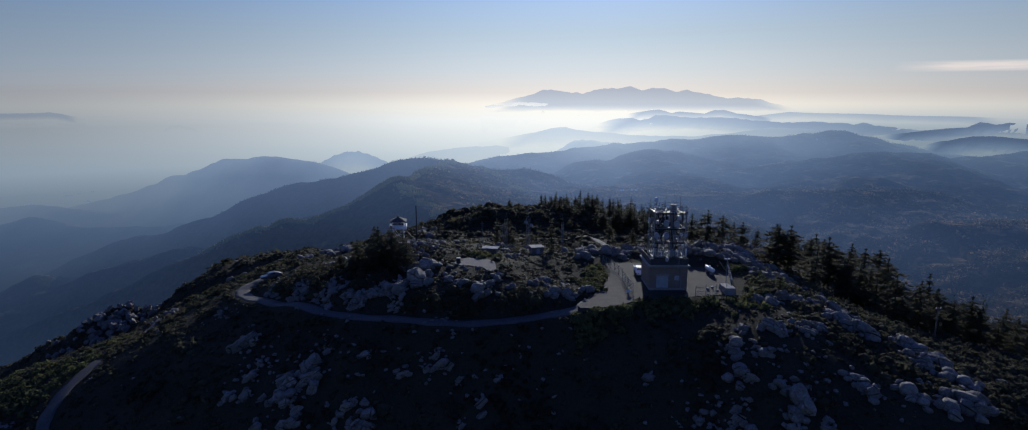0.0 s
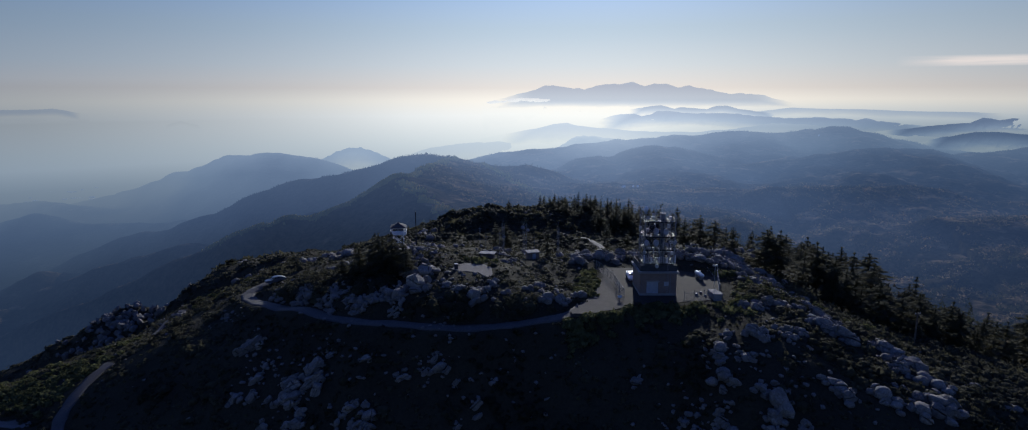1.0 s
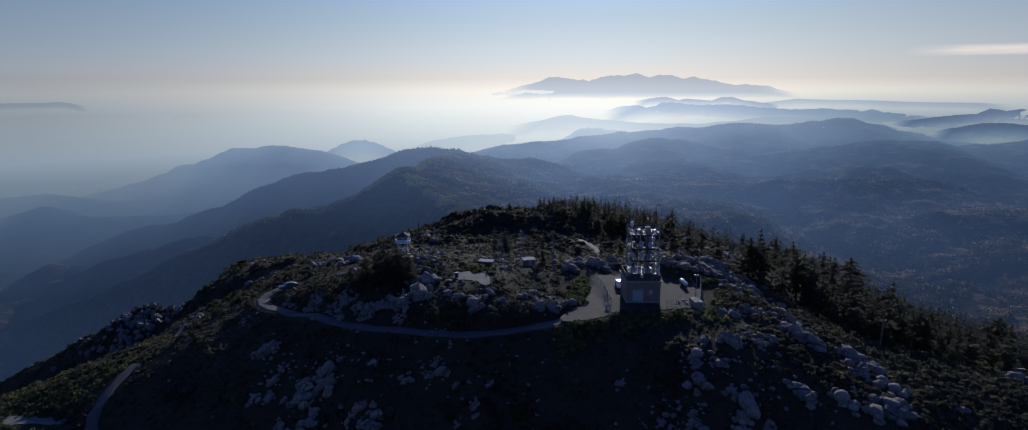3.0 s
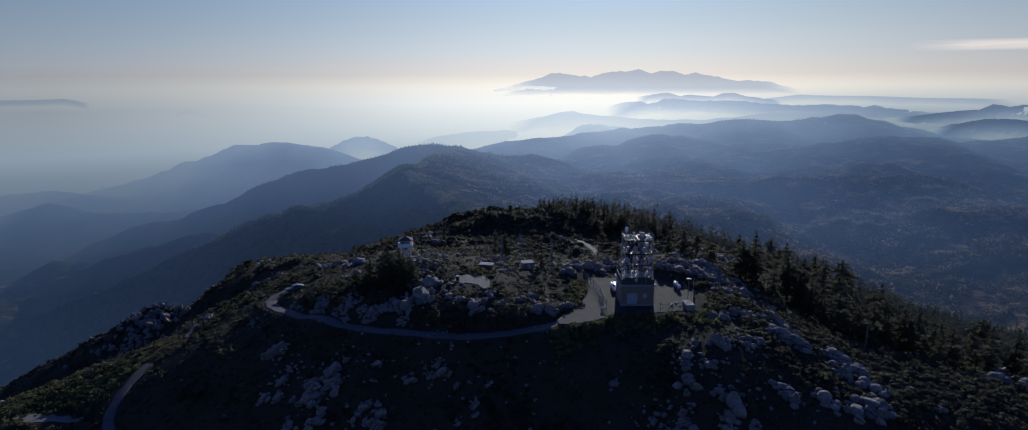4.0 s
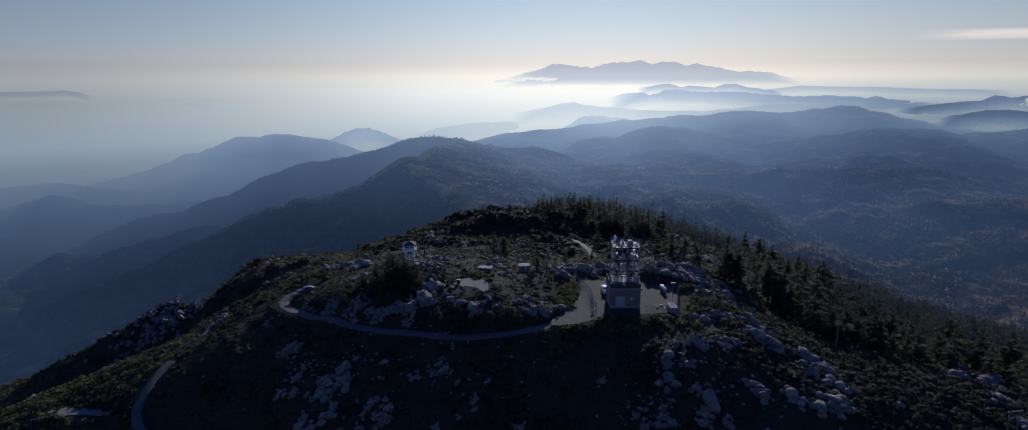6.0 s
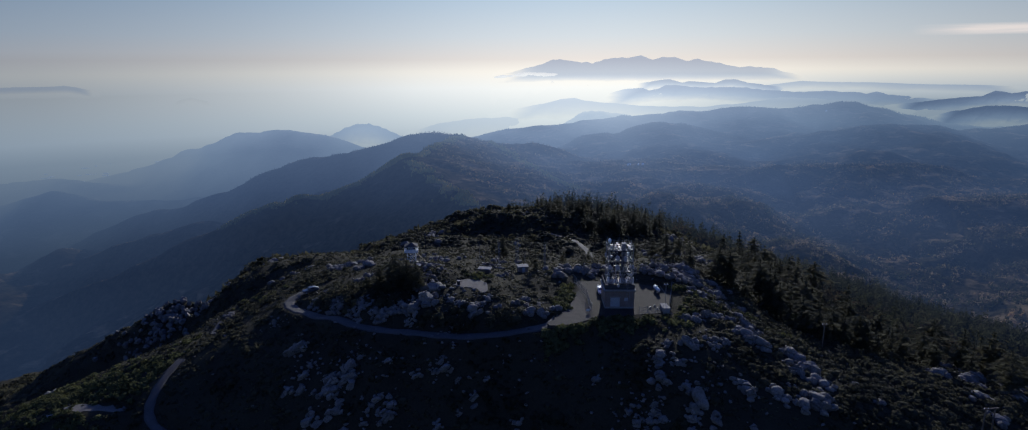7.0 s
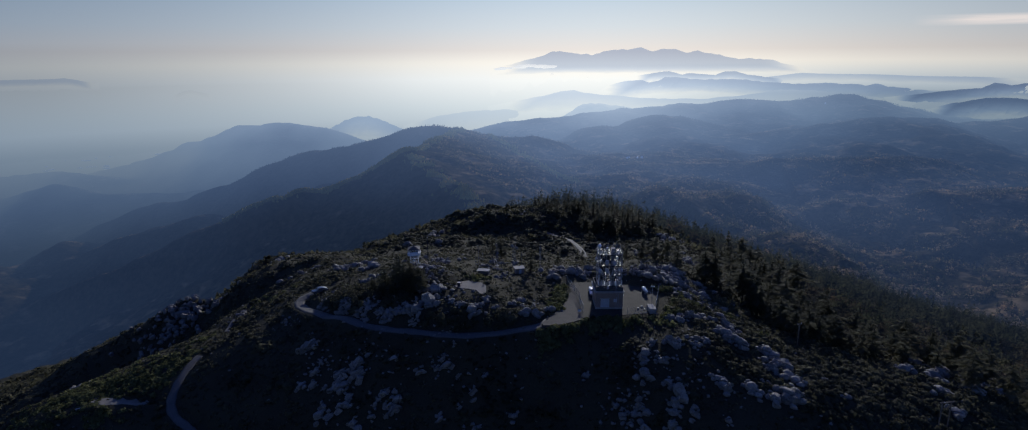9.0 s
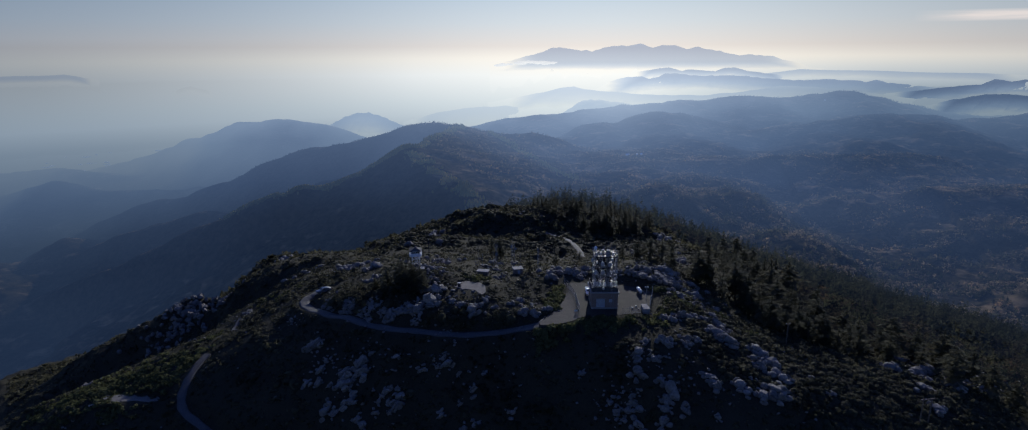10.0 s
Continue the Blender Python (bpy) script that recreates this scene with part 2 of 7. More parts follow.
AIR_NEAR, AIR_FAR, AIR_POWER, AIR_SCALE = 0.082, 0.029, 3.0, 440.0          # painted haze per kilometre, how it gathers with distance and towards the valley floor
SOIL = surface("chaparral_soil", (0.019, 0.019, 0.013), (0.050, 0.045, 0.029), 0.12, 2.2, 0.95, 0, 0.6, 0.25, gloss=0.05)
ASPHALT = surface("worn_asphalt", (0.050, 0.047, 0.044), (0.105, 0.098, 0.089), 0.3, 4.0, 0.9, 0, 0.2, 0.02)
DUSTY = surface("dusty_asphalt", (0.050, 0.044, 0.037), (0.105, 0.094, 0.078), 0.5, 4.0, 0.92, 0, 0.25, 0.02, gloss=0.15)
# darker copy of the asphalt: shade over the yard put into its colour
YARD = surface("dark_yard_asphalt", (0.022, 0.020, 0.017), (0.054, 0.048, 0.040), 0.3, 4.0, 0.9, 0, 0.2, 0.02, gloss=0.15)
GRAVEL = surface("pale_gravel", (0.11, 0.098, 0.082), (0.20, 0.18, 0.15), 0.4, 5.0, 0.95, 0, 0.4, 0.03)
GRANITE = surface("weathered_granite", (0.080, 0.074, 0.066), (0.25, 0.228, 0.196), 1.3, 5.0, 0.9, 0, 0.9, 0.10, "Object", 0.5)
SCREE = surface("broken_granite", (0.075, 0.069, 0.061), (0.21, 0.192, 0.166), 0.5, 6.0, 0.9, 0, 0.5, 0.05)
CONCRETE = surface("stained_concrete", (0.20, 0.185, 0.165), (0.34, 0.32, 0.29), 0.8, 6.0, 0.9, 0, 0.3, 0.01)
BLOCKWALL = surface("tan_block", (0.17, 0.125, 0.10), (0.26, 0.20, 0.165), 0.6, 8.0, 0.9, 0, 0.3, 0.01)
ROOFING = surface("dark_roofing", (0.04, 0.04, 0.042), (0.08, 0.078, 0.075), 1.0, 9.0, 0.9)
STEEL = surface("galvanised_steel", (0.16, 0.165, 0.17), (0.30, 0.31, 0.32), 1.5, 9.0, 0.62, 0.3)
DARK_STEEL = surface("dark_steel", (0.025, 0.025, 0.028), (0.055, 0.055, 0.06), 1.5, 9.0, 0.85, 0.0)
WHITE = surface("weathered_white_paint", (0.70, 0.70, 0.68), (0.86, 0.86, 0.84), 1.2, 8.0, 0.55)
DISH = surface("dish_white", (0.26, 0.265, 0.27), (0.42, 0.425, 0.43), 1.0, 6.0, 0.5)
GRATING = surface("worn_bright_grating", (0.10, 0.10, 0.10), (0.24, 0.24, 0.235), 1.5, 9.0, 0.55, 0.3)
GREY_DOOR = surface("grey_door_paint", (0.30, 0.31, 0.32), (0.42, 0.43, 0.44), 1.2, 8.0, 0.6)
TIMBER = surface("weathered_timber", (0.09, 0.07, 0.055), (0.20, 0.165, 0.13), 1.5, 9.0, 0.9)
BARK = surface("pine_bark", (0.035, 0.026, 0.020), (0.085, 0.065, 0.048), 1.5, 8.0, 0.95)
NEEDLES = leafy("pine_needles", (0.080, 0.084, 0.054), (0.180, 0.168, 0.104), 0.15, 0.0, 0.6)
BRUSH = leafy("chaparral_leaves", (0.040, 0.042, 0.028), (0.106, 0.099, 0.059), 0.06, 2.5)
BRUSH_GREEN = leafy("fresh_sunlit_brush_leaves", (0.066, 0.074, 0.032), (0.150, 0.150, 0.066), 0.2)
RUBBER = surface("tyre_rubber", (0.015, 0.015, 0.015), (0.03, 0.03, 0.03), 2, 9, 0.8)


def glass_material(name, tint):
    m, t, b, out = material(name)
    b.inputs["Base Color"].default_value = (*tint, 1)
    b.inputs["Roughness"].default_value = 0.08
    b.inputs["IOR"].default_value = 1.5
    b.inputs["Coat Weight"].default_value = 0.6
    return m


GLASS = glass_material("dark_window_glass", (0.02, 0.025, 0.03))
# ---- the lie of the land: spot heights along lines, placed to fit the camera's view (x, y, z) ----
SUMMIT = [(14, 116, 0.3), (30, 112, 0), (42, 110, 0), (36, 126, 0.2), (-18, 113, 2), (-12, 122, 2.6), (-27, 140, 2.4),
          (5, 142, -1.2), (20, 138, 0.8), (-35, 125, -1), (45, 137, 2.5), (58, 117, -2), (-45, 138, -3)]
ROADSIDE = [(-50, 141, -3.6), (-61.3, 133, -6.6), (-56, 125, -6.2), (-47.5, 117.5, -5), (-36.4, 109.8, -3.8), (-26.8, 105.4, -3.2), (-17.8, 102.4, -2.7), (0.3, 102, -2.1), (8.6, 102.8, -1), (20, 107, 0), (-45, 129, -1.2), (-38, 118.5, 0), (-50.5, 126, -3.2), (-30, 113, -0.6)]
FRONT = [(23, 92, -7.2), (34, 86, -4.8), (-6, 90, -11.6), (-27, 91, -11.6), (-50, 107, -8.2), (-25, 80, -21), (0, 78, -22),
         (25, 78, -16), (45, 70, -12), (0, 40, -54), (0, 0, -80), (60, 40, -34), (-60, 70, -40), (-88, 106, -21.5), (-125, 106, -29), (-110, 60, -55)]
SPUR_RIGHT = [(61, 81, -5.5), (70, 92, -6.6), (61, 101, -3), (88, 96, -9), (98, 85, -12.5), (137, 116, -25), (77, 150, -9),
              (95, 152, -16), (110, 137, -22), (107, 106, -13), (120, 156, -27), (88, 124, -14.5), (96, 118, -16), (78, 134, -11.5), (104, 125, -20.5), (179, 223, -62), (150, 90, -34), (220, 120, -62)]
SHOULDER_LEFT = [(-75, 128, -13), (-84, 140, -17.8), (-95, 160, -21.5), (-106, 148, -26.5), (-116, 134, -28.5), (-130, 120, -31), (-130, 152, -43), (-108, 163, -32),
                 (-112, 187, -30), (-91, 175, -20.5), (-58, 164, -8), (-98, 255, -31), (-131, 243, -38), (-124, 204, -37.2), (-111, 207, -27), (-142, 206, -40), (-131, 204, -39), (-137, 219, -45), (-154, 262, -58), (-146, 256, -53), (-135, 238, -44.5), (-128, 238, -38), (-93.5, 224, -23.2), (-87, 226, -22.4), (-80, 230, -24.5), (-73, 232, -26), (-63, 236, -23.8), (-54, 238, -19.2), (-217, 254, -84), (-206, 262, -79), (-155, 207, -46), (-180, 208, -59.5), (-195, 209, -68),
                 (-150, 165, -52), (-148, 224, -48), (-207, 289, -86), (-333, 341, -146), (-260, 200, -110)]
BEYOND = [(31, 213, -13.5), (27, 239, -16), (28, 178, -10), (60, 195, -11), (67, 180, -8), (-30, 205, -12), (-36, 270, -20.5), (-28, 270, -15.5), (-13, 269, -11.6), (0, 268, -11), (13, 268, -11), (-10, 248, -15.2), (5, 248, -15.2), (-27, 249, -17), (0, 325, -34), (44, 434, -49), (86, 434, -59),
          (166, 434, -87), (248, 434, -112), (-22, 434, -64), (40, 560, -110), (300, 620, -175), (-150, 400, -135), (100, 290, -36), (170, 300, -68)]
SPOTS = np.array(SUMMIT + ROADSIDE + FRONT + SPUR_RIGHT + SHOULDER_LEFT + BEYOND, float)


def _spline(pts):
    """A thin plate laid over the spot heights."""
    p, n = pts[:, :2] / 100, len(pts)
    r2 = ((p[:, None] - p[None]) ** 2).sum(-1)
    k = 0.5 * r2 * np.log(r2 + 1e-12) + np.eye(n) * 1e-3
    q = np.hstack([np.ones((n, 1)), p])
    w = np.linalg.solve(np.block([[k, q], [q.T, np.zeros((3, 3))]]), np.concatenate([pts[:, 2], np.zeros(3)]))
    return p, w


PLATE = _spline(SPOTS)


def smooth(a, b, v):
    s = np.clip((v - a) / (b - a), 0, 1)
    return s * s * (3 - 2 * s)


def lumps(x, y, size, seed):
    """Cheap smooth noise for whole arrays, about -1 to 1."""
    rng = np.random.RandomState(seed)
    out = np.zeros(np.shape(x))
    for i in range(7):
        a, ph, k = rng.uniform(0, 6.283), rng.uniform(0, 6.283, 2), rng.uniform(0.6, 1.7) / size * 6.283
        u, v = np.cos(a) * x + np.sin(a) * y, -np.sin(a) * x + np.cos(a) * y
        out = out + np.sin(u * k + ph[0] + 0.8 * np.sin(v * k * 0.7 + ph[1]))
    return out / 4.0


def cells(x, y, size, seed):
    """Smooth lattice noise, 0 to 1."""
    u, v = x / size, y / size
    i, j = np.floor(u), np.floor(v)
    f, g = u - i, v - j
    f, g = f * f * f * (f * (f * 6 - 15) + 10), g * g * g * (g * (g * 6 - 15) + 10)

    def at(a, b):
        q = np.sin(a * 127.1 + b * 311.7 + seed * 74.7) * 43758.5453
        return q - np.floor(q)
    return (at(i, j) * (1 - f) + at(i + 1, j) * f) * (1 - g) + (at(i, j + 1) * (1 - f) + at(i + 1, j + 1) * f) * g


def spurs(x, y, size, seed):
    """Ridged noise in four octaves, 0 in the gullies to 1 on the ribs."""
    out, amp, tot = 0, 1.0, 0
    for k in range(4):
        out = out + amp * (1 - np.abs(2 * cells(x + 31 * k, y - 17 * k, size, seed + k) - 1))
        tot, amp, size, x, y = tot + amp, amp * 0.5, size * 0.47, 0.8 * x - 0.6 * y, 0.6 * x + 0.8 * y
    return out / tot


# crests of the nearer ranges: plan line with heights, slopes left and right of the line, reach of the flanks
CRESTS = [
    ([(-1384, 1339, -581), (-1254, 1339, -532), (-1125, 1339, -484), (-1013, 1339, -437), (-933, 1339, -402), (-871, 1339, -377), (-808, 1339, -346), (-738, 1339, -317), (-684, 1339, -299), (-645, 1339, -275), (-563, 1339, -255), (-503, 1339, -234), (-452, 1339, -234), (-414, 1339, -219), (-369, 1339, -196), (-325, 1339, -177), (-281, 1339, -152), (-258, 1350, -147)], (0.55, 0.95), 900),
    ([(-258, 1350, -147), (-205, 1245, -157), (-152, 1155, -171), (-108, 1085, -182), (-60, 985, -206), (-5, 870, -236)], (0.22, 0.72), 500),
    ([(-258, 1350, -147), (-238, 1430, -145), (-220, 1530, -144), (-200, 1660, -146), (-184, 1827, -153)], (0.62, 0.24), 700),
    ([(-90, 1800, -172), (-20, 1640, -200), (60, 1480, -222), (130, 1330, -240)], (0.26, 0.26), 500),
    ([(-1493, 1560, -607), (-1375, 1560, -533), (-1262, 1560, -478), (-1188, 1560, -447), (-1096, 1560, -409), (-1007, 1560, -384), (-918, 1560, -360), (-857, 1560, -347), (-797, 1560, -356), (-731, 1560, -388), (-665, 1560, -424), (-570, 1560, -490), (-470, 1560, -570)], (0.55, 0.62), 700),
    ([(-1691, 1827, -620), (-1602, 1827, -577), (-1469, 1827, -503), (-1361, 1827, -456), (-1276, 1827, -419), (-1243, 1827, -402), (-1171, 1827, -384), (-1090, 1827, -374), (-986, 1827, -341), (-903, 1827, -308), (-821, 1827, -272), (-739, 1827, -240), (-678, 1827, -220), (-579, 1827, -206), (-520, 1827, -200), (-470, 1827, -184), (-390, 1827, -161), (-360, 1827, -151), (-301, 1827, -143), (-262, 1827, -139), (-184, 1827, -153)], (0.5, 0.66), 900),
    ([(-184, 1827, -153), (-126, 1827, -165), (-47, 1827, -179), (51, 1827, -177), (110, 1840, -196), (210, 1860, -222)], (0.4, 0.27), 900),
    ([(-1500, 1420, -455), (-1380, 1370, -470), (-1250, 1300, -500), (-1130, 1240, -540)], (0.32, 0.32), 400),
    ([(-1330, 1640, -452), (-1230, 1600, -470), (-1120, 1560, -498)], (0.34, 0.34), 400),
    ([(-1942, 2100, -430), (-1800, 2100, -404), (-1740, 2100, -383), (-1681, 2100, -374), (-1626, 2100, -390), (-1548, 2100, -407), (-1457, 2100, -414), (-1353, 2100, -407), (-1250, 2100, -409), (-1157, 2100, -397), (-1067, 2100, -421), (-933, 2100, -468), (-820, 2100, -525), (-700, 2100, -590)], (0.5, 0.46), 500),
    ([(-2203, 2400, -401), (-2046, 2400, -395), (-1914, 2400, -385), (-1785, 2400, -395), (-1657, 2400, -411), (-1476, 2400, -436), (-1330, 2400, -490), (-1200, 2400, -560)], (0.34, 0.34), 500),
    ([(-2171, 2595, -528), (-2049, 2595, -471), (-1988, 2595, -442), (-1916, 2595, -433), (-1828, 2595, -402), (-1770, 2595, -390), (-1697, 2595, -370), (-1538, 2595, -325), (-1449, 2595, -286), (-1407, 2595, -283), (-1335, 2595, -258), (-1248, 2595, -219), (-1108, 2595, -210), (-983, 2595, -203), (-928, 2595, -221), (-818, 2595, -238), (-695, 2595, -283), (-572, 2595, -333), (-405, 2595, -393)], (0.5, 0.55), 1000),
    ([(109, 2200, -256), (156, 2200, -225), (203, 2200, -196), (285, 2200, -180), (344, 2200, -189), (391, 2200, -163), (449, 2200, -147), (507, 2200, -145), (578, 2200, -152), (673, 2200, -173), (793, 2200, -201), (938, 2200, -239)], (0.22, 0.22), 500),
    ([(-282, 2526, -247), (-173, 2526, -220), (-92, 2526, -204), (43, 2526, -187), (178, 2526, -177), (326, 2526, -161), (420, 2526, -147), (461, 2526, -152), (581, 2526, -139), (661, 2526, -123), (756, 2526, -131), (849, 2526, -118), (983, 2526, -110), (1064, 2526, -120), (1197, 2526, -110), (1277, 2526, -96), (1344, 2526, -99), (1467, 2526, -118), (1523, 2526, -136), (1633, 2526, -161), (1716, 2526, -174), (1937, 2526, -212)], (0.24, 0.24), 900),
    ([(596, 2000, -240), (680, 2000, -214), (807, 2000, -186), (934, 2000, -167), (1020, 2000, -160), (1104, 2000, -145), (1199, 2000, -135), (1338, 2000, -139), (1405, 2000, -158), (1459, 2000, -160), (1510, 2000, -145), (1596, 2000, -145), (1676, 2000, -137), (1874, 2000, -145)], (0.19, 0.19), 800),
    ([(640, 1500, -196), (780, 1480, -184), (930, 1500, -188), (1080, 1540, -204)], (0.2, 0.2), 400),
    ([(250, 1560, -235), (380, 1530, -214), (520, 1560, -222), (620, 1600, -240)], (0.2, 0.2), 400),
    ([(820, 1160, -202), (960, 1120, -190), (1120, 1150, -196)], (0.2, 0.2), 400),
]


def valley(x, y):
    """The land beyond the mountain: a deep plain on one side, a wooded basin on the other, and the ranges that rise from them."""
    shape = np.shape(x)
    x, y = np.ravel(x), np.ravel(y)
    edge = np.interp(y, [500, 900, 1300, 2000, 2600, 3500], [-130, -190, -300, -330, -150, 250])
    side = smooth(-190, 150, x - edge)
    h = -560 + 322 * side + (cells(x, y, 330, 3) - 0.5) * (10 + 62 * side) + (cells(x, y, 140, 4) - 0.5) * (4 + 34 * side) + (cells(x, y, 60, 6) - 0.5) * 9 * side
    near = np.full(len(x), 1e9)
    for line, (left, right), reach in CRESTS:
        p = np.array(line, float)
        q = np.empty((2 * len(p) - 2, 3))
        q[0::2], q[1::2] = p[:-1] * 0.8 + p[1:] * 0.2, p[:-1] * 0.2 + p[1:] * 0.8
        p = np.vstack([p[:1], q, p[-1:]])
        sel = np.nonzero((x > p[:, 0].min() - reach) & (x < p[:, 0].max() + reach) & (y > p[:, 1].min() - reach) & (y < p[:, 1].max() + reach))[0]
        if not len(sel):
            continue
        sx, sy = x[sel], y[sel]
        best, gap = np.full(len(sel), -1e4), np.full(len(sel), 1e9)
        for m, ((ax, ay, az), (bx, by, bz)) in enumerate(zip(p, p[1:])):
            dx, dy = bx - ax, by - ay
            raw = ((sx - ax) * dx + (sy - ay) * dy) / (dx * dx + dy * dy)
            k = np.clip(raw, 0, 1)
            d = np.hypot(sx - ax - k * dx, sy - ay - k * dy)
            slope = np.where(dx * (sy - ay) - dy * (sx - ax) > 0, left, right)
            slope = np.where((m == 0) & (raw < 0) | (m == len(p) - 2) & (raw > 1), np.maximum(slope, 0.55), slope)          # steep noses
            best = np.where(d < gap, az + k * (bz - az) - 0.08 * np.minimum(d, 16) - slope * (np.sqrt(np.maximum(d - 14, 0) ** 2 + 49) - 7) * (1.08 - 0.26 * np.minimum(d / reach, 1)), best)
            gap = np.minimum(gap, d)
        u = np.clip(0.5 + (h[sel] - best) / 44, 0, 1)
        h[sel] = best * (1 - u) + h[sel] * u + 22 * u * (1 - u)
        near[sel] = np.minimum(near[sel], gap)
    h = h + (1 - smooth(30, 150, near)) * ((cells(x, y, 90, 31) - 0.5) * 11 + (cells(x, y, 34, 32) - 0.5) * 6)          # knobs along the crests
    amp = np.minimum(np.maximum(near - 18, 0) * 0.16, 24 + 12 * side)
    wx, wy = x + (cells(x, y, 190, 21) - 0.5) * 110, y + (cells(x, y, 190, 22) - 0.5) * 110
    h = h + amp * (spurs(wx, wy, 210, 5) - 0.62) + np.minimum(near * 0.04, 3.5) * (cells(x, y, 22, 9) - 0.5) * 2
    return h.reshape(shape)


FLATS = [(31, 119.5, 16, 13, 0.0), (19, 110.5, 4, 7, -0.03), (-8, 121, 7, 6.5, 2.6), (-101, 105.5, 9, 2.8, -24.6), (17.5, 104.6, 5.2, 4.2, -0.04)]


def plate(x, y):
    p, w = PLATE
    h = w[-3] + w[-2] * x / 100 + w[-1] * y / 100
    for i in range(len(p)):
        r2 = (x / 100 - p[i, 0]) ** 2 + (y / 100 - p[i, 1]) ** 2
        h = h + w[i] * 0.5 * r2 * np.log(r2 + 1e-12)
    return h


def height(x, y):
    x, y = np.asarray(x, float), np.asarray(y, float)
    h = plate(x, y)
    gap, nx, ny = nearest_road(x, y)
    bench = 1 - smooth(0.4, 3.0, gap)          # roads are benched into the slope
    if np.any(bench > 0):
        h = h + (plate(nx, ny) - h) * bench
    rough = lumps(x, y, 38, 1) * 0.8 + lumps(x, y, 13, 2) * 0.35
    # gullies and ribs run down the outer slopes
    wild = np.maximum(np.maximum(smooth(-55, -90, x), smooth(165, 205, y)), 0.25 * smooth(70, 110, x))
    wild = wild * smooth(22, 48, np.hypot(x + 103, y - 112))
    rough = rough + wild * ((spurs(x, y, 46, 61) - 0.62) * np.where(x < -60, 10.5, 7.5) + lumps(x, y, 9, 42) * 0.35)
    # a ravine below the crag
    h = h - 7.5 * (1 - smooth(0, 20, np.hypot(np.maximum(np.abs(x + 140) - 36, 0), y - 180 - 0.12 * (x + 140))))
    for fx, fy, fa, fb, fz in FLATS:
        d = np.sqrt(((x - fx) / fa) ** 2 + ((y - fy) / fb) ** 2)
        k = 1 - smooth(0.85, 1.35, d)
        h, rough = h + (fz - h) * k, rough * (1 - k)
    h = h + rough * smooth(0.5, 6, gap)
    far = smooth(420, 760, np.hypot(x, y - 120))
    h = np.maximum(h, -600)
    if not np.any(far > 0):
        return h
    low = np.zeros(np.shape(h))
    low[far > 0] = valley(x[far > 0], y[far > 0])
    return h * (1 - far) + low * far


ROADS = [  # plan lines of the roads and their half widths
    ([(-55.2, 139.2), (-56.8, 138.4), (-60.2, 136), (-61.3, 133), (-60, 129.5), (-56, 125), (-47.5, 117.5), (-36.4, 109.8), (-26.8, 105.4), (-17.8, 102.6), (-9.5, 101.5), (0.3, 101.8), (8.6, 102.6), (14.5, 104.6), (18, 108.5), (20.2, 113.2)], 1.5),
    ([(-62, 84), (-76, 93.7), (-83, 98.2), (-86, 102.4), (-87.1, 107.4), (-87.4, 115.7), (-86.6, 120)], 1.1),
    ([(30.5, 190), (30.7, 200), (29.3, 210), (27.9, 222), (25.4, 228), (22.3, 232.4), (17, 240)], 1.15),
]


def nearest_road(x, y):
    """How far a place lies from the nearest road's edge, and the nearest place on its middle line."""
    best, nx, ny = np.full(np.shape(x), 1e9), np.array(x, float), np.array(y, float)
    for line, half in ROADS:
        for (ax, ay), (bx, by) in zip(line, line[1:]):
            dx, dy = bx - ax, by - ay
            s = np.clip(((x - ax) * dx + (y - ay) * dy) / (dx * dx + dy * dy), 0, 1)
            d = np.hypot(x - ax - s * dx, y - ay - s * dy) - half
            near = d < best
            best, nx, ny = np.where(near, d, best), np.where(near, ax + s * dx, nx), np.where(near, ay + s * dy, ny)
    return np.maximum(best, 0), nx, ny


def road_gap(x, y):
    return nearest_road(x, y)[0]


# ---- building helpers ----
def mesh_object(name, verts, faces, mats, slots=None, parent=None, smooth_shade=False):
    me = bpy.data.meshes.new(name)
    me.from_pydata(verts, [], faces)
    for m in mats:
        me.materials.append(m)
    if slots is not None:
        me.polygons.foreach_set("material_index", np.asarray(slots, dtype=np.int32))
    if smooth_shade:
        me.polygons.foreach_set("use_smooth", np.ones(len(me.polygons), dtype=bool))
    me.update()
    ob = new(name, me)
    ob.parent = parent
    return ob


def part(name, bm, mat, parent=None, label="", smooth_shade=False):
    """Links a bmesh as one mesh object, a part of parent or a thing of its own."""
    me = bpy.data.meshes.new(name)
    bm.to_mesh(me)
    bm.free()
    me.materials.append(mat)
    if smooth_shade:
        me.polygons.foreach_set("use_smooth", np.ones(len(me.polygons), dtype=bool))
    ob = new(name, me)
    ob.parent = parent
    return tagged(ob, label)


def thing(name, label, category, at, turn=0.0, group=""):
    ob = new(name)
    ob.empty_display_size = 0.2
    ob.matrix_basis = pose(*at, 0, 0, turn)
    return tagged(ob, label, category, group)


def box(bm, lo, hi, bevel=0.0):
    c = [(a + b) / 2 for a, b in zip(lo, hi)]
    r = bmesh.ops.create_cube(bm, size=1, matrix=Matrix.Translation(c) @ Matrix.Diagonal((*[b - a for a, b in zip(lo, hi)], 1)))
    if bevel:
        es = list({e for v in r["verts"] for e in v.link_edges})
        bmesh.ops.bevel(bm, geom=es, offset=bevel, segments=1, affect="EDGES")


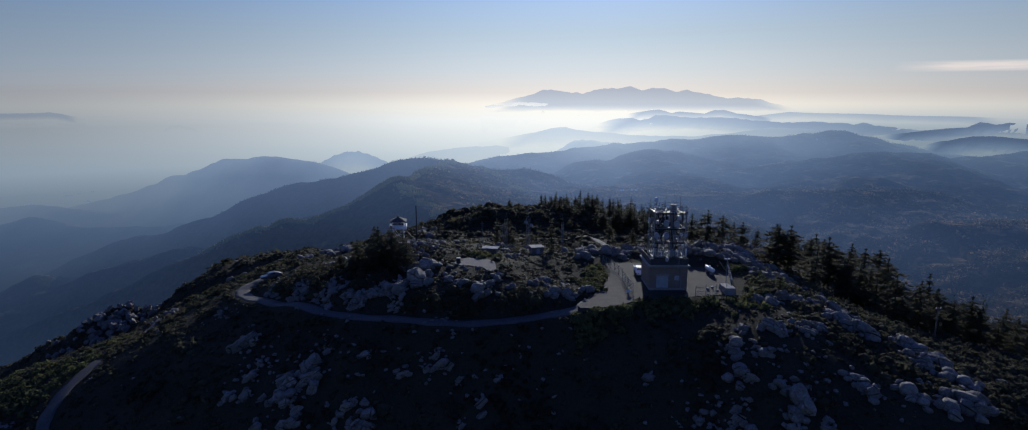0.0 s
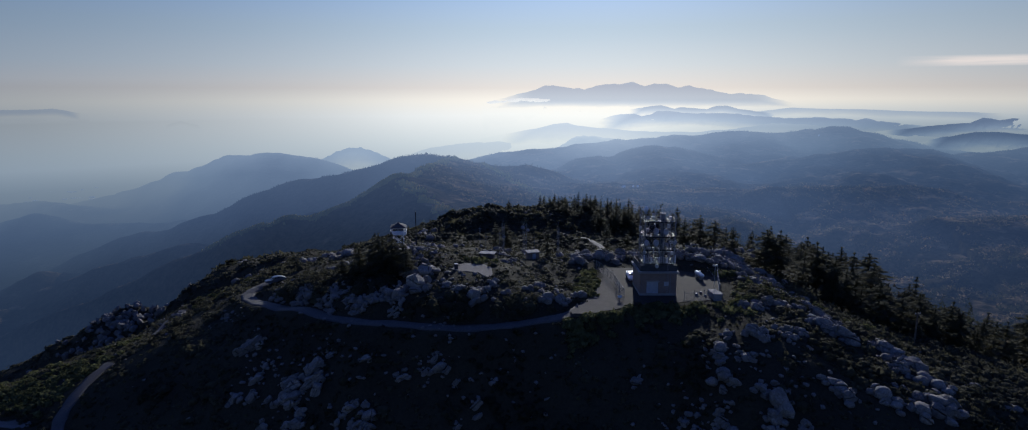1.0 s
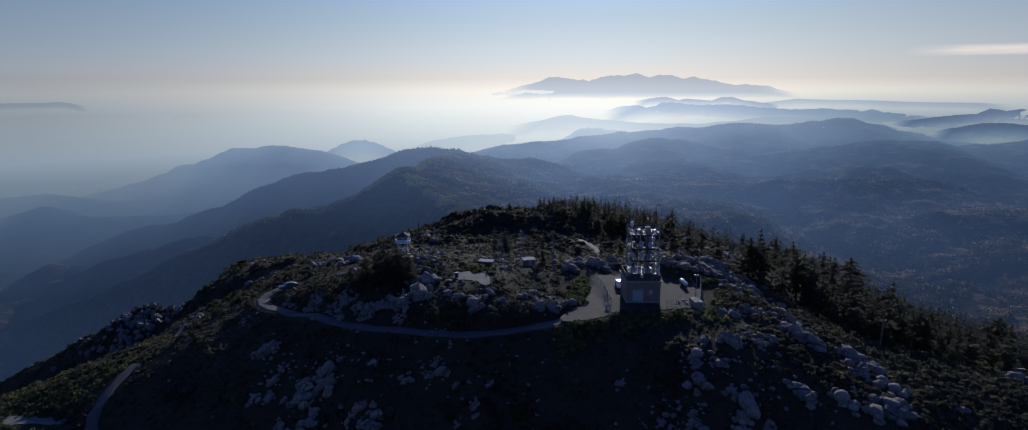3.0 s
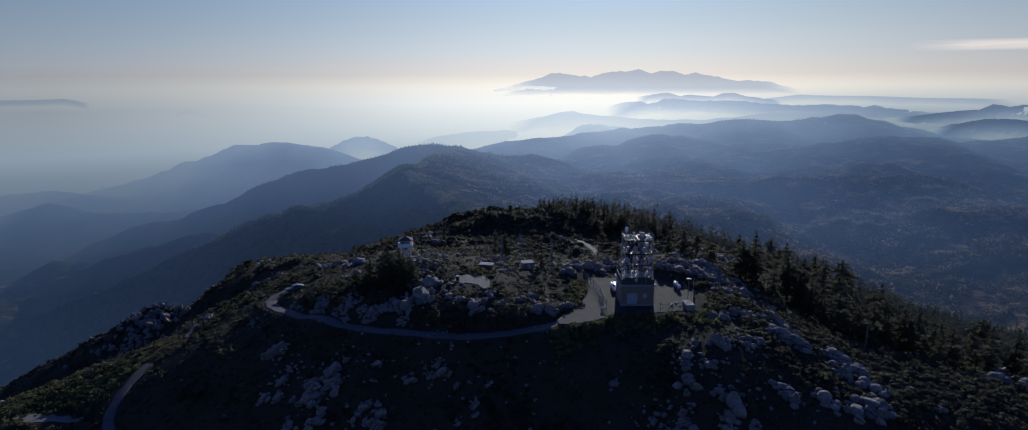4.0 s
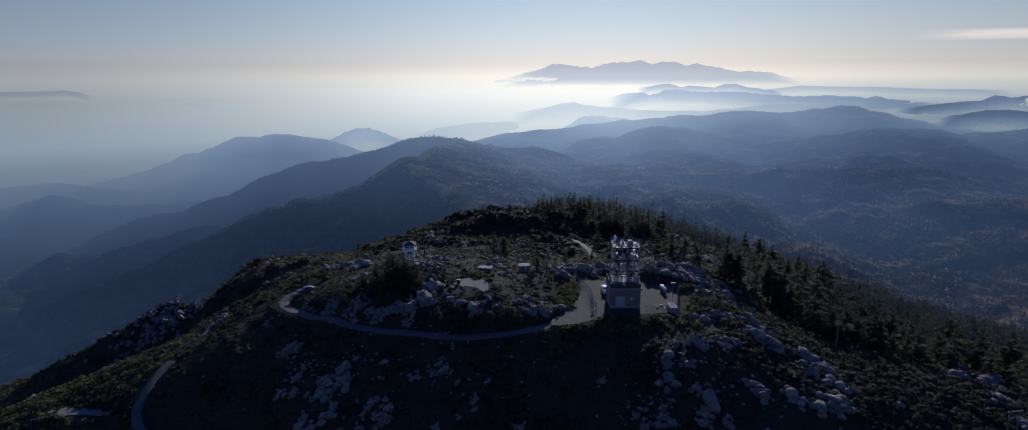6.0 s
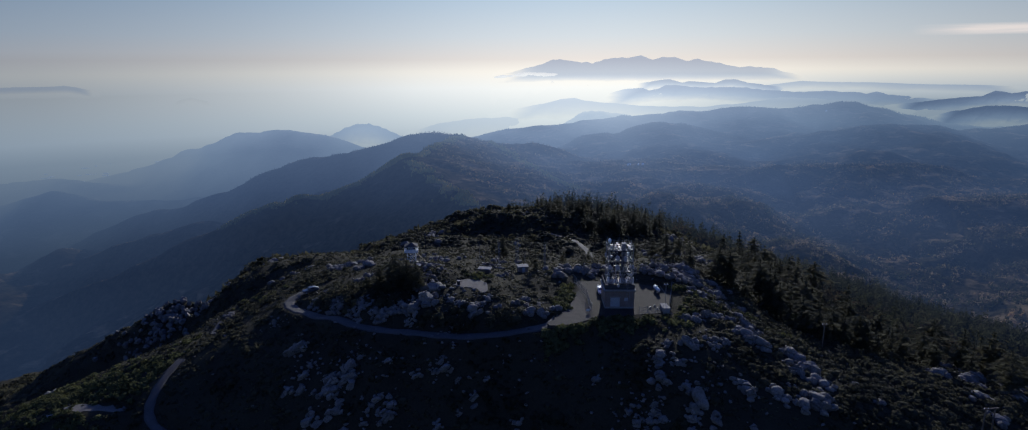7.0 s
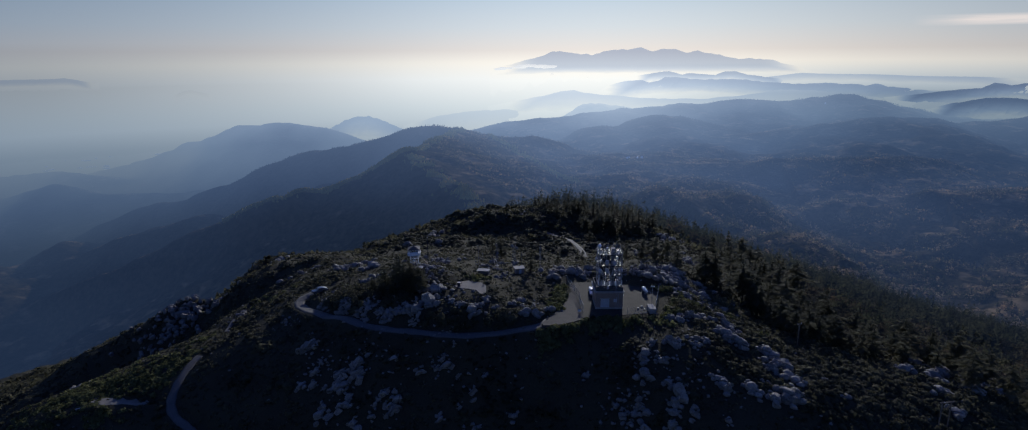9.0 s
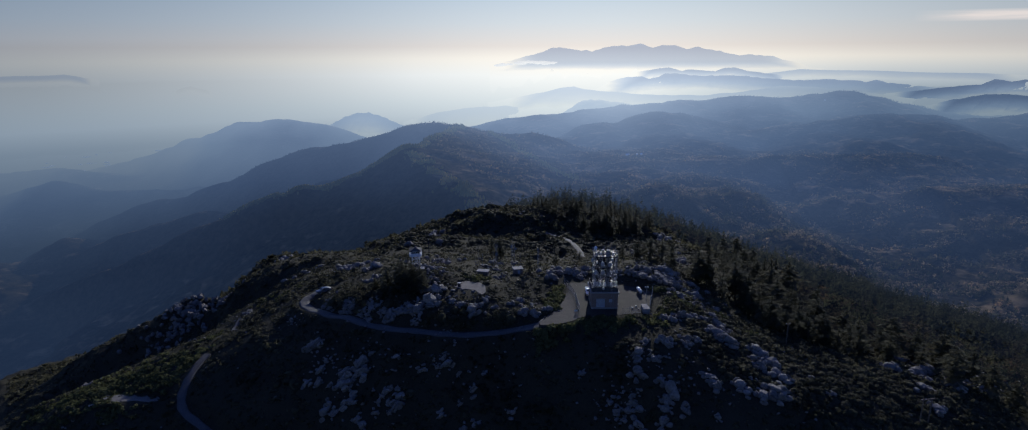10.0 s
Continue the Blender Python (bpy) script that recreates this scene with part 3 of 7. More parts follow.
def tube(bm, a, b, r, r2=None, sides=6):
    a, b = Vector(a), Vector(b)
    m = Matrix.Translation((a + b) / 2) @ (b - a).to_track_quat("Z", "Y").to_matrix().to_4x4()
    bmesh.ops.create_cone(bm, cap_ends=True, segments=sides, radius1=r, radius2=r if r2 is None else r2, depth=(b - a).length, matrix=m)


def boxes(*pairs, bevel=0.0):
    bm = bmesh.new()
    for lo, hi in pairs:
        box(bm, lo, hi, bevel)
    return bm


def tubes(*ends, r=0.04, sides=6):
    bm = bmesh.new()
    for a, b in ends:
        tube(bm, a, b, r, None, sides)
    return bm


def ground_z(x, y):
    return float(height(np.array(float(x)), np.array(float(y))))


# ---- the ground: one sheet from the mountain out to the horizon ----
POLE = (0.0, -45.0)
# far ground with the haze glow mixed into its material
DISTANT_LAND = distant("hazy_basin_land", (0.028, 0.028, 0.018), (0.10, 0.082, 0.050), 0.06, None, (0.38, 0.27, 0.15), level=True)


def build_ground():
    inner = np.radians(np.linspace(-47, 47, 560))
    outer = np.radians(np.linspace(47, 313, 68))[1:-1]
    ang = np.concatenate([inner, outer])
    rad = np.concatenate([[1.0, 20, 40, 60, 80], np.geomspace(95, 540, 140), np.geomspace(543, 2750, 250), np.geomspace(2790, 4860, 30)])
    x = POLE[0] + rad[:, None] * np.sin(ang)[None]
    y = POLE[1] + rad[:, None] * np.cos(ang)[None]
    z = height(x, y)
    n, k = x.shape[1], x.shape[0]
    idx = np.arange(k * n).reshape(k, n)
    nxt = np.roll(idx, -1, axis=1)
    faces = np.stack([idx[:-1], nxt[:-1], nxt[1:], idx[1:]], -1).reshape(-1, 4)[:, ::-1]
    cx, cy = x[:-1].ravel(), y[:-1].ravel()
    woods = cx - np.interp(cy, [100, 126, 150, 200, 280, 330], [116, 95, 80, 84, 96, 60]) + lumps(cx, cy, 22, 15) * 12 > 40          # the lower woods' ground also gets the land material with painted haze
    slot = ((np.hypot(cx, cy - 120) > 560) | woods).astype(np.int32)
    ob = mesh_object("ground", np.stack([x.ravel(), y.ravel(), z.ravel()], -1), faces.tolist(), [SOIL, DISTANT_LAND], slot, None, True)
    return tagged(ob, "dark brush-covered mountain ground falling to hazy basin and plain", "ground", kind="structure")


build_ground()


def build_road(name, line, half, label, mouth=0.0):
    """A strip of worn asphalt, crowned a little, with sides that reach down into the ground."""
    pts = np.array(line, float)
    for _ in range(3):
        q = np.empty((2 * len(pts) - 2, 2))
        q[0::2], q[1::2] = pts[:-1] * 0.75 + pts[1:] * 0.25, pts[:-1] * 0.25 + pts[1:] * 0.75
        pts = np.vstack([pts[:1], q, pts[-1:]])
    tan = np.gradient(pts, axis=0)
    tan /= np.linalg.norm(tan, axis=1)[:, None]
    side = np.stack([tan[:, 1], -tan[:, 0]], -1)
    rows = []
    wob = (1 + 0.08 * np.sin(np.arange(len(pts)) * 0.9)) * (1 + mouth * np.exp(-((np.linspace(0, 1, len(pts)) - 0.95) / 0.08) ** 2))
    zs = []
    for k in (-1, -0.6, 0, 0.6, 1):
        p = pts + side * (half * k * wob)[:, None]
        zs.append(height(p[:, 0], p[:, 1]))
    level = np.max(zs, axis=0)
    for k, dz in ((-1.06, -0.5), (-1, 0.06), (-0.5, 0.11), (0, 0.13), (0.5, 0.11), (1, 0.06), (1.06, -0.5)):
        p = pts + side * (half * k * wob)[:, None]
        rows.append(np.column_stack([p, level + dz]))
    v = np.stack(rows, 1)
    n, c = v.shape[:2]
    i = np.arange(n * c).reshape(n, c)
    f = np.stack([i[:-1, :-1], i[1:, :-1], i[1:, 1:], i[:-1, 1:]], -1).reshape(-1, 4)
    ob = mesh_object(name, v.reshape(-1, 3), f.tolist(), [ASPHALT], None, None, True)
    return tagged(ob, label, "road", kind="structure")


build_road("road", *ROADS[0], "narrow worn asphalt road curling round the summit", 0.6)
build_road("road", *ROADS[1], "narrow pale road climbing the grassy shoulder")
build_road("road", [(-87.0, 137), (-87.5, 139), (-88.1, 145)], 0.7, "short pale stretch of shoulder road between shrubs")
build_road("road", *ROADS[2], "pale winding service road below the knoll")


def build_lot(name, outline, z, mat, label, thick=0.5):
    """A level patch of hard ground with a worn, uneven outline."""
    pts = np.array(outline, float)
    for _ in range(2):
        nxt = np.roll(pts, -1, axis=0)
        pts = np.stack([pts * 0.78 + nxt * 0.22, pts * 0.22 + nxt * 0.78], 1).reshape(-1, 2)
    pts = pts + np.random.RandomState(len(pts)).uniform(-0.18, 0.18, pts.shape)
    bm = bmesh.new()
    hi = [bm.verts.new((x, y, z)) for x, y in pts]
    lo = [bm.verts.new((x, y, z - thick)) for x, y in pts]
    bm.faces.new(hi)
    bm.faces.new(lo[::-1])
    for i in range(len(hi)):
        j = (i + 1) % len(hi)
        bm.faces.new((lo[i], lo[j], hi[j], hi[i]))
    bmesh.ops.recalc_face_normals(bm, faces=bm.faces)
    return tagged(part(name, bm, mat, None, label), category="pavement", kind="structure")


build_lot("pavement", [(11.0, 101.6), (14.5, 101.9), (18.6, 103.3), (21.8, 105.4), (22.0, 109), (21.6, 116), (20.6, 124), (19.4, 123.2), (18.9, 118.6), (16.4, 114.6), (14.8, 108.4), (12.2, 105.2)], 0.10, DUSTY, "worn asphalt apron before the yard gate", 1.4)
build_lot("pavement", [(-13.4, 122.2), (-11.5, 125.3), (-8.4, 126.6), (-4.2, 124), (-3.2, 117), (-4.8, 115.6), (-6.6, 119.4), (-10.8, 120.2)], 2.72, GRAVEL, "small pale gravel car park among boulders")
build_lot("pavement", [(-111, 106.2), (-108, 108.0), (-101, 108.6), (-94, 108.0), (-91.5, 106.4), (-95, 104.2), (-100.3, 105.4), (-105.5, 104.6)], -24.5, GRAVEL, "pale dirt turnout beside the shoulder road")


# ---- distant ranges ----
def far_trees(name, x, y, z, h, rng, mat, label, tiers=((0.0, 0.75, 0.26), (0.38, 1.05, 0.18)), sides=4):
    """Trees too far to tell limbs: ragged tiers of triangles each."""
    n = len(x)
    tri = []
    for lo, hi, w in tiers:
        a0 = rng.uniform(0, 6.28, n)
        ring = []
        for j in range(sides):
            a = a0 + j * 6.2832 / sides
            q = w * h * rng.uniform(0.4, 1.4, n)
            ring.append(np.stack([x + np.cos(a) * q, y + np.sin(a) * q, z + lo * h + rng.uniform(-0.06, 0.06, n) * h - 0.5], -1))
        tip = np.stack([x + rng.normal(size=n) * 0.02 * h, y, z + hi * h], -1)
        for j in range(sides):
            tri.append(np.stack([ring[j], ring[(j + 1) % sides], tip], 1))
    t = np.concatenate(tri)
    me = bpy.data.meshes.new(name)
    me.from_pydata(t.reshape(-1, 3), [], np.arange(len(t) * 3).reshape(-1, 3).tolist())
    me.materials.append(mat)
    return tagged(new(name, me), label, "forest", kind="stuff")


def far_clumps(name, x, y, z, h, rng, mat, label, per, width=0.42, size=0.3, cone=False):
    """Far trees as loose clumps of foliage: round crowns, or cones that narrow upwards."""
    n = len(x)
    d = rng.normal(size=(n, per, 3))
    d /= np.linalg.norm(d, axis=2)[:, :, None]
    tall, wide = h[:, None], h[:, None] * rng.uniform(0.75, 1.25, (n, 1))
    out = rng.uniform(0.5, 1.0, (n, per))
    if cone:
        f = rng.uniform(0, 1, (n, per)) ** 1.25
        r, up, s = width * wide * (1.02 - f) * out, tall * (0.08 + 0.9 * f), size * tall * (1.12 - f)
        d[:, :, :2] /= np.linalg.norm(d[:, :, :2], axis=2)[:, :, None]
    else:
        r, up, s = width * wide * out, tall * (0.52 + 0.42 * d[:, :, 2] * out), size * tall * rng.uniform(0.7, 1.3, (n, per))
    p = np.stack([x[:, None] + d[:, :, 0] * r, y[:, None] + d[:, :, 1] * r, z[:, None] + up], -1)
    t = p[:, :, None, :] + rng.normal(size=(n, per, 3, 3)) * (0.55 * s)[:, :, None, None] * (np.array((1, 1, 1.3)) if cone else np.array((1, 1, 0.8)))
    me = bpy.data.meshes.new(name)
    me.from_pydata(t.reshape(-1, 3), [], np.arange(n * per * 3).reshape(-1, 3).tolist())
    me.materials.append(mat)
    return tagged(new(name, me), label, "forest", kind="stuff")


def build_range(name, spine, run, drop, cols, mist, label, ripple, clear, seed):
    """A far range: a crest line with a ribbed flank that falls towards the viewer into painted level mist, and a short
    back.
    """
    sp = np.array(spine, float)
    seg = np.concatenate([[0], np.cumsum(np.hypot(*np.diff(sp[:, :2], axis=0).T))])
    L = seg[-1]
    u = np.linspace(0, L, cols)
    cx, cy, cz = (np.interp(u, seg, sp[:, i]) for i in range(3))

    def eased(v, width):
        ker = np.hanning(max(3, int(cols * width)) | 1)
        return np.convolve(np.pad(v, len(ker) // 2, mode="edge"), ker / ker.sum(), "valid")
    cz, cy = eased(cz, 0.012), eased(cy, 0.03)
    cz = cz + (cells(u, u * 0, L / 26, seed) - 0.5) * ripple * 0.9 + (cells(u, u * 0, L / 75, seed + 1) - 0.5) * ripple * 0.45
    s = np.concatenate([np.linspace(-1, 0, 3)[:-1], np.linspace(0, 1, 26) ** 1.3])
    dist = np.hypot(cx, cy + 45)
    reach = np.where(s < 0, s * 0.3, s)[:, None] * run
    X, Y = cx[None] - reach * cx[None] / dist, cy[None] - reach * (cy[None] + 45) / dist
    sa = np.abs(s)[:, None] + 0 * cx[None]
    ends = np.maximum(1 - smooth(0.01, 0.17, u / L), smooth(0.80, 0.98, u / L))
    rib = spurs(u[None] + 0.35 * reach, 0.5 * reach + 0 * u[None], max(L / 22, 60), seed + 7)
    Z = cz[None] - drop * sa ** 0.9 + drop * 0.5 * (rib - 0.6) * np.minimum(1, sa * 3)
    k, n = X.shape
    i = np.arange(k * n).reshape(k, n)
    f = np.stack([i[:-1, :-1], i[:-1, 1:], i[1:, 1:], i[1:, :-1]], -1).reshape(-1, 4)
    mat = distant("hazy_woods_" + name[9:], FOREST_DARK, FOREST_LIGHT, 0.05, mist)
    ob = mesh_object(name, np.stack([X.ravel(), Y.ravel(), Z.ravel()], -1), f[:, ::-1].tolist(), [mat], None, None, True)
    # per-vertex depth in the level mist, which the material paints on as glow
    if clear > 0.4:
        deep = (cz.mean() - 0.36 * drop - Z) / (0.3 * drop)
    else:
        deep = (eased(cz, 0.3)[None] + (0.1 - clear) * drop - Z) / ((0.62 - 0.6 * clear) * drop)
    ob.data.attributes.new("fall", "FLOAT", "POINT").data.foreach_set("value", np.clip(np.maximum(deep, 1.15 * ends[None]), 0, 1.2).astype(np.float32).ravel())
    return tagged(ob, label, "mountain range", kind="structure")


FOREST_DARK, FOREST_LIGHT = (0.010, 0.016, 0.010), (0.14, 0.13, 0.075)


# each range: crest line, run and drop of its flank, columns, painted mist at the crest, label, ripple of the crest,
# height clear of the mist, seed
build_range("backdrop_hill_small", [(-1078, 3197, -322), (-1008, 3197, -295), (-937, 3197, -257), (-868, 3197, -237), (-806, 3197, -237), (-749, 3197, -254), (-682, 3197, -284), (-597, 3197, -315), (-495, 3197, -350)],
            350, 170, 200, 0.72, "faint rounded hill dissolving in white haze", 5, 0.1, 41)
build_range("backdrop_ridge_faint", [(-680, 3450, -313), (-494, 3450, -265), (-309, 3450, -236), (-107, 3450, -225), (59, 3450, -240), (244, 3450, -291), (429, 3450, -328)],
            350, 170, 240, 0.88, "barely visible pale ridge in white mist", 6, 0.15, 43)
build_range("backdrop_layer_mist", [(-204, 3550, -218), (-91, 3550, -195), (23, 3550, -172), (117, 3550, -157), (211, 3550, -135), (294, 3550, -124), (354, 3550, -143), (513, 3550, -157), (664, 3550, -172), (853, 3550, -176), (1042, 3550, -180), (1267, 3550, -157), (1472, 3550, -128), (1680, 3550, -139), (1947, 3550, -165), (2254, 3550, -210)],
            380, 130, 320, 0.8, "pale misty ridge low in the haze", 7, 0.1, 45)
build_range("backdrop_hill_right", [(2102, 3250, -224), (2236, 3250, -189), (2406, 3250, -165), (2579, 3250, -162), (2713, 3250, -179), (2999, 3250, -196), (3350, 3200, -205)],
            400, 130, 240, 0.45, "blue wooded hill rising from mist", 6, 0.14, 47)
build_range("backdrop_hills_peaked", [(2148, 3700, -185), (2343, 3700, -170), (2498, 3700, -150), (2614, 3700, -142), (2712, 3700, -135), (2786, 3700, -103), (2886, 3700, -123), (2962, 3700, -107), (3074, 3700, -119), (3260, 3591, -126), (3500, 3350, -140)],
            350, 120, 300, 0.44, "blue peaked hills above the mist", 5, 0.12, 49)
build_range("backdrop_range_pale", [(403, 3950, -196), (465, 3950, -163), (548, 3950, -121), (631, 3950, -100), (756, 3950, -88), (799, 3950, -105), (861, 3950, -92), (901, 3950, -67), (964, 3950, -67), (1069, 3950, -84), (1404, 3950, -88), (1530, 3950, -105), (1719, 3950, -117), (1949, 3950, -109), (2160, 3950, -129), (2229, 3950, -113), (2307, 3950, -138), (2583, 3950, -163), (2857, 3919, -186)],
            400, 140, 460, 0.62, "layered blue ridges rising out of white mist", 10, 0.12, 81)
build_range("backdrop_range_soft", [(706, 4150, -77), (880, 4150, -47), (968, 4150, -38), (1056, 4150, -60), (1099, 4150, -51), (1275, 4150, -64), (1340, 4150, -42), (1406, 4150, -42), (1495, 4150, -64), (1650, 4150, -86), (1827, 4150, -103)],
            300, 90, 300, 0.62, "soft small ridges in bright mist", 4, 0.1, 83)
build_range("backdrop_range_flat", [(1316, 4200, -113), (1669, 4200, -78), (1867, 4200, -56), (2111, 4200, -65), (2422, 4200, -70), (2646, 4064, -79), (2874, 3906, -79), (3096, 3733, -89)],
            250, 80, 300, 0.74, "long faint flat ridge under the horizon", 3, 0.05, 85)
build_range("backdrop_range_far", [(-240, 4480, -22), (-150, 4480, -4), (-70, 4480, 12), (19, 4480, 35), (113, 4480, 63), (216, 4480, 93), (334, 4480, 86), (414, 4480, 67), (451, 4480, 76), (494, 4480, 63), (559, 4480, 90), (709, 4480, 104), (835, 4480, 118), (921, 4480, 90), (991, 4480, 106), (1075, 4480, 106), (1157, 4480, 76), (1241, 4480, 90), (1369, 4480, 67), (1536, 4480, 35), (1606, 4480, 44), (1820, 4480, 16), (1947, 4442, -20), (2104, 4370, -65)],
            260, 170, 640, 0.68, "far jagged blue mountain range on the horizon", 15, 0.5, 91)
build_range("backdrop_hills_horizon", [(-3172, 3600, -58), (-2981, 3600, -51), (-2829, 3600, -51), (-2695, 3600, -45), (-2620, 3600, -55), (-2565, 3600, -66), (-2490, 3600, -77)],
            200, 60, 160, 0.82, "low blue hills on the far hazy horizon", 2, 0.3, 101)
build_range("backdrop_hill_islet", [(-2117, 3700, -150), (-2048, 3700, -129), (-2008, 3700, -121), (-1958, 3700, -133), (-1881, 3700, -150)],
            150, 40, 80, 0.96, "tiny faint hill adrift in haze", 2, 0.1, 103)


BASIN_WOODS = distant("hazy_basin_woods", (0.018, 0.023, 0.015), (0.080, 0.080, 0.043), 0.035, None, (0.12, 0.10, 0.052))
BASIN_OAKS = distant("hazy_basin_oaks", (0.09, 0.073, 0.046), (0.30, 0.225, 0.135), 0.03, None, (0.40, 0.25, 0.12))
# scrub colour brightened to gold, with crest sunlight painted in
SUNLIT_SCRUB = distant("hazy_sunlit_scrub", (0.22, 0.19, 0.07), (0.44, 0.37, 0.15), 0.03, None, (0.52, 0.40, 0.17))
ROUND_CROWN = ((0.0, 0.75, 0.34), (0.25, 1.0, 0.40))


def build_basin_woods():
    rng = np.random.RandomState(77)
    n = 78000
    d, a = 480 + 1450 * rng.uniform(0, 1, n) ** 1.25, np.radians(rng.uniform(-14, 46, n))
    x, y = d * np.sin(a), d * np.cos(a) - 45
    wood = lumps(x, y, 120, 8) + 0.7 * lumps(x, y, 45, 9)
    ok = (np.hypot(x, y - 120) > 500) & (wood > -0.3) & (x > np.interp(y, [500, 900, 1100, 1400, 1900], [30, 40, 20, -210, -330]))
    x, y, d, wood = x[ok], y[ok], d[ok], wood[ok]
    h = (3.5 + 12 * rng.beta(1.5, 2.2, len(x))) * (1 - 0.4 * smooth(700, 1700, d))
    oak = (lumps(x, y, 75, 12) + 0.8 * lumps(x, y, 28, 13) + rng.normal(size=len(x)) * 0.6) > 0.2
    z = height(x, y)
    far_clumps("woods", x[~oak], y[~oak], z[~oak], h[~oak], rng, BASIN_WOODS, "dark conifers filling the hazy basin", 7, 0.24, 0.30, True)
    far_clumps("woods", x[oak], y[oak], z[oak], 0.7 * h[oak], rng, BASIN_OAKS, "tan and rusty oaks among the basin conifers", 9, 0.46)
    # small trees along the crests of the nearer ranges
    px, py = [], []
    for c, per in ((2, 900), (5, 2200), (11, 900), (12, 1400), (13, 1800), (14, 800), (15, 600)):
        p = np.array(CRESTS[c][0], float)
        k = rng.uniform(0, len(p) - 1.001, per)
        i, f = k.astype(int), k % 1
        q = p[i] * (1 - f[:, None]) + p[i + 1] * f[:, None]
        px.append(q[:, 0] + rng.normal(size=per) * 14)
        py.append(q[:, 1] - np.abs(rng.normal(size=per)) * 26 + 4)
    x, y = np.concatenate(px), np.concatenate(py)
    ok = (x > -900) & (lumps(x, y, 60, 15) > -0.3)
    x, y = x[ok], y[ok]
    far_trees("woods", x, y, height(x, y), rng.uniform(2.0, 5.0, len(x)), rng, BASIN_WOODS, "tiny dark trees along the hazy crests", sides=3)
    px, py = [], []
    for c, per, from_x in ((0, 4200, -700), (1, 1300, -400), (2, 900, -400), (3, 500, -400)):          # crest scrub, its gold colour standing in for sun grazing the spur
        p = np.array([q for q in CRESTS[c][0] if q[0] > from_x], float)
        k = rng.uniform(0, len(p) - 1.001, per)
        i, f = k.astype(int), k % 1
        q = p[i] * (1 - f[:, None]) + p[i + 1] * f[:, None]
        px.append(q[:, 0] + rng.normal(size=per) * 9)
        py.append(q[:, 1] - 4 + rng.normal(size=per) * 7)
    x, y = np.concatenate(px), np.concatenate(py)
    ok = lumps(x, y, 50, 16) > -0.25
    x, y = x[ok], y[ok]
    far_trees("scrub", x, y, height(x, y), rng.uniform(4.0, 9.0, len(x)), rng, SUNLIT_SCRUB, "scrub coloured golden as if sunlit, on a hazy crest", ROUND_CROWN, 4)


build_basin_woods()


def build_cloud_bank():
    """A low bank of white cloud lapping at the far range."""
    rng = np.random.RandomState(4)
    bm = bmesh.new()
    for i in range(46):
        k = rng.uniform()
        bmesh.ops.create_icosphere(bm, subdivisions=2, radius=1.0, matrix=Matrix.Translation((-190 + 420 * k, 4330 + rng.normal() * 25, -26 + 24 * math.sin(k * 2.4) + rng.normal() * 3)) @ Matrix.Diagonal((rng.uniform(16, 46), 20, rng.uniform(5, 9) * (0.5 + k * 0.8), 1)))
    for v in bm.verts:
        v.co += noise.noise_vector(v.co * 0.03) * 5
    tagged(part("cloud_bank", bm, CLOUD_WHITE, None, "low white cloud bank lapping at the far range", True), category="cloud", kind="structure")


# cloud's white is mostly painted air glow, even all over
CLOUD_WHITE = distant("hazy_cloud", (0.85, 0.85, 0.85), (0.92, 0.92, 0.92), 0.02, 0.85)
build_cloud_bank()


def build_far_houses():
    """A few pale roofs in the wooded basin and a dome on the ridge, too far to show more."""
    house = thing("distant_house", "tiny pale house among distant woods", "house", (305, 1700, ground_z(305, 1700) + 1), 20, "distant houses")
    house.scale = (0.5, 0.5, 0.5)
    part("wall", boxes(((-6, -4, -3), (6, 4, 4))), FAR_PALE, house)
    bm = bmesh.new()
    v = [bm.verts.new(c) for c in ((-6.5, -4.5, 4), (6.5, -4.5, 4), (6.5, 4.5, 4), (-6.5, 4.5, 4), (-6.5, 0, 7), (6.5, 0, 7))]
    for f in ((0, 1, 5, 4), (2, 3, 4, 5), (0, 4, 3), (1, 2, 5), (3, 2, 1, 0)):
        bm.faces.new([v[i] for i in f])
    part("roof", bm, FAR_PALE, house)
    for x, y, a in ((328, 1690, 70), (337, 1672, -15), (298, 1684, 40)):
        copy_thing(house, pose(x, y, ground_z(x, y) + 3, 0, 0, a))
    d = thing("observatory_dome", "tiny white dome building on a distant ridge", "dome", (1199, 2438, ground_z(1199, 2438) + 2))
    d.scale = (0.55, 0.55, 0.55)
    part("drum", tubes(((0, 0, -4), (0, 0, 4)), r=5, sides=14), FAR_PALE, d)
    bm = bmesh.new()
    bmesh.ops.create_uvsphere(bm, u_segments=14, v_segments=8, radius=5.2, matrix=Matrix.Translation((0, 0, 4)))
    part("dome", bm, FAR_PALE, d)


# roof colour lies under an even coat of painted, glowing haze
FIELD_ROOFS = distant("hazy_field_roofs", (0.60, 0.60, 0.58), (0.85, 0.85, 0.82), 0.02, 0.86)


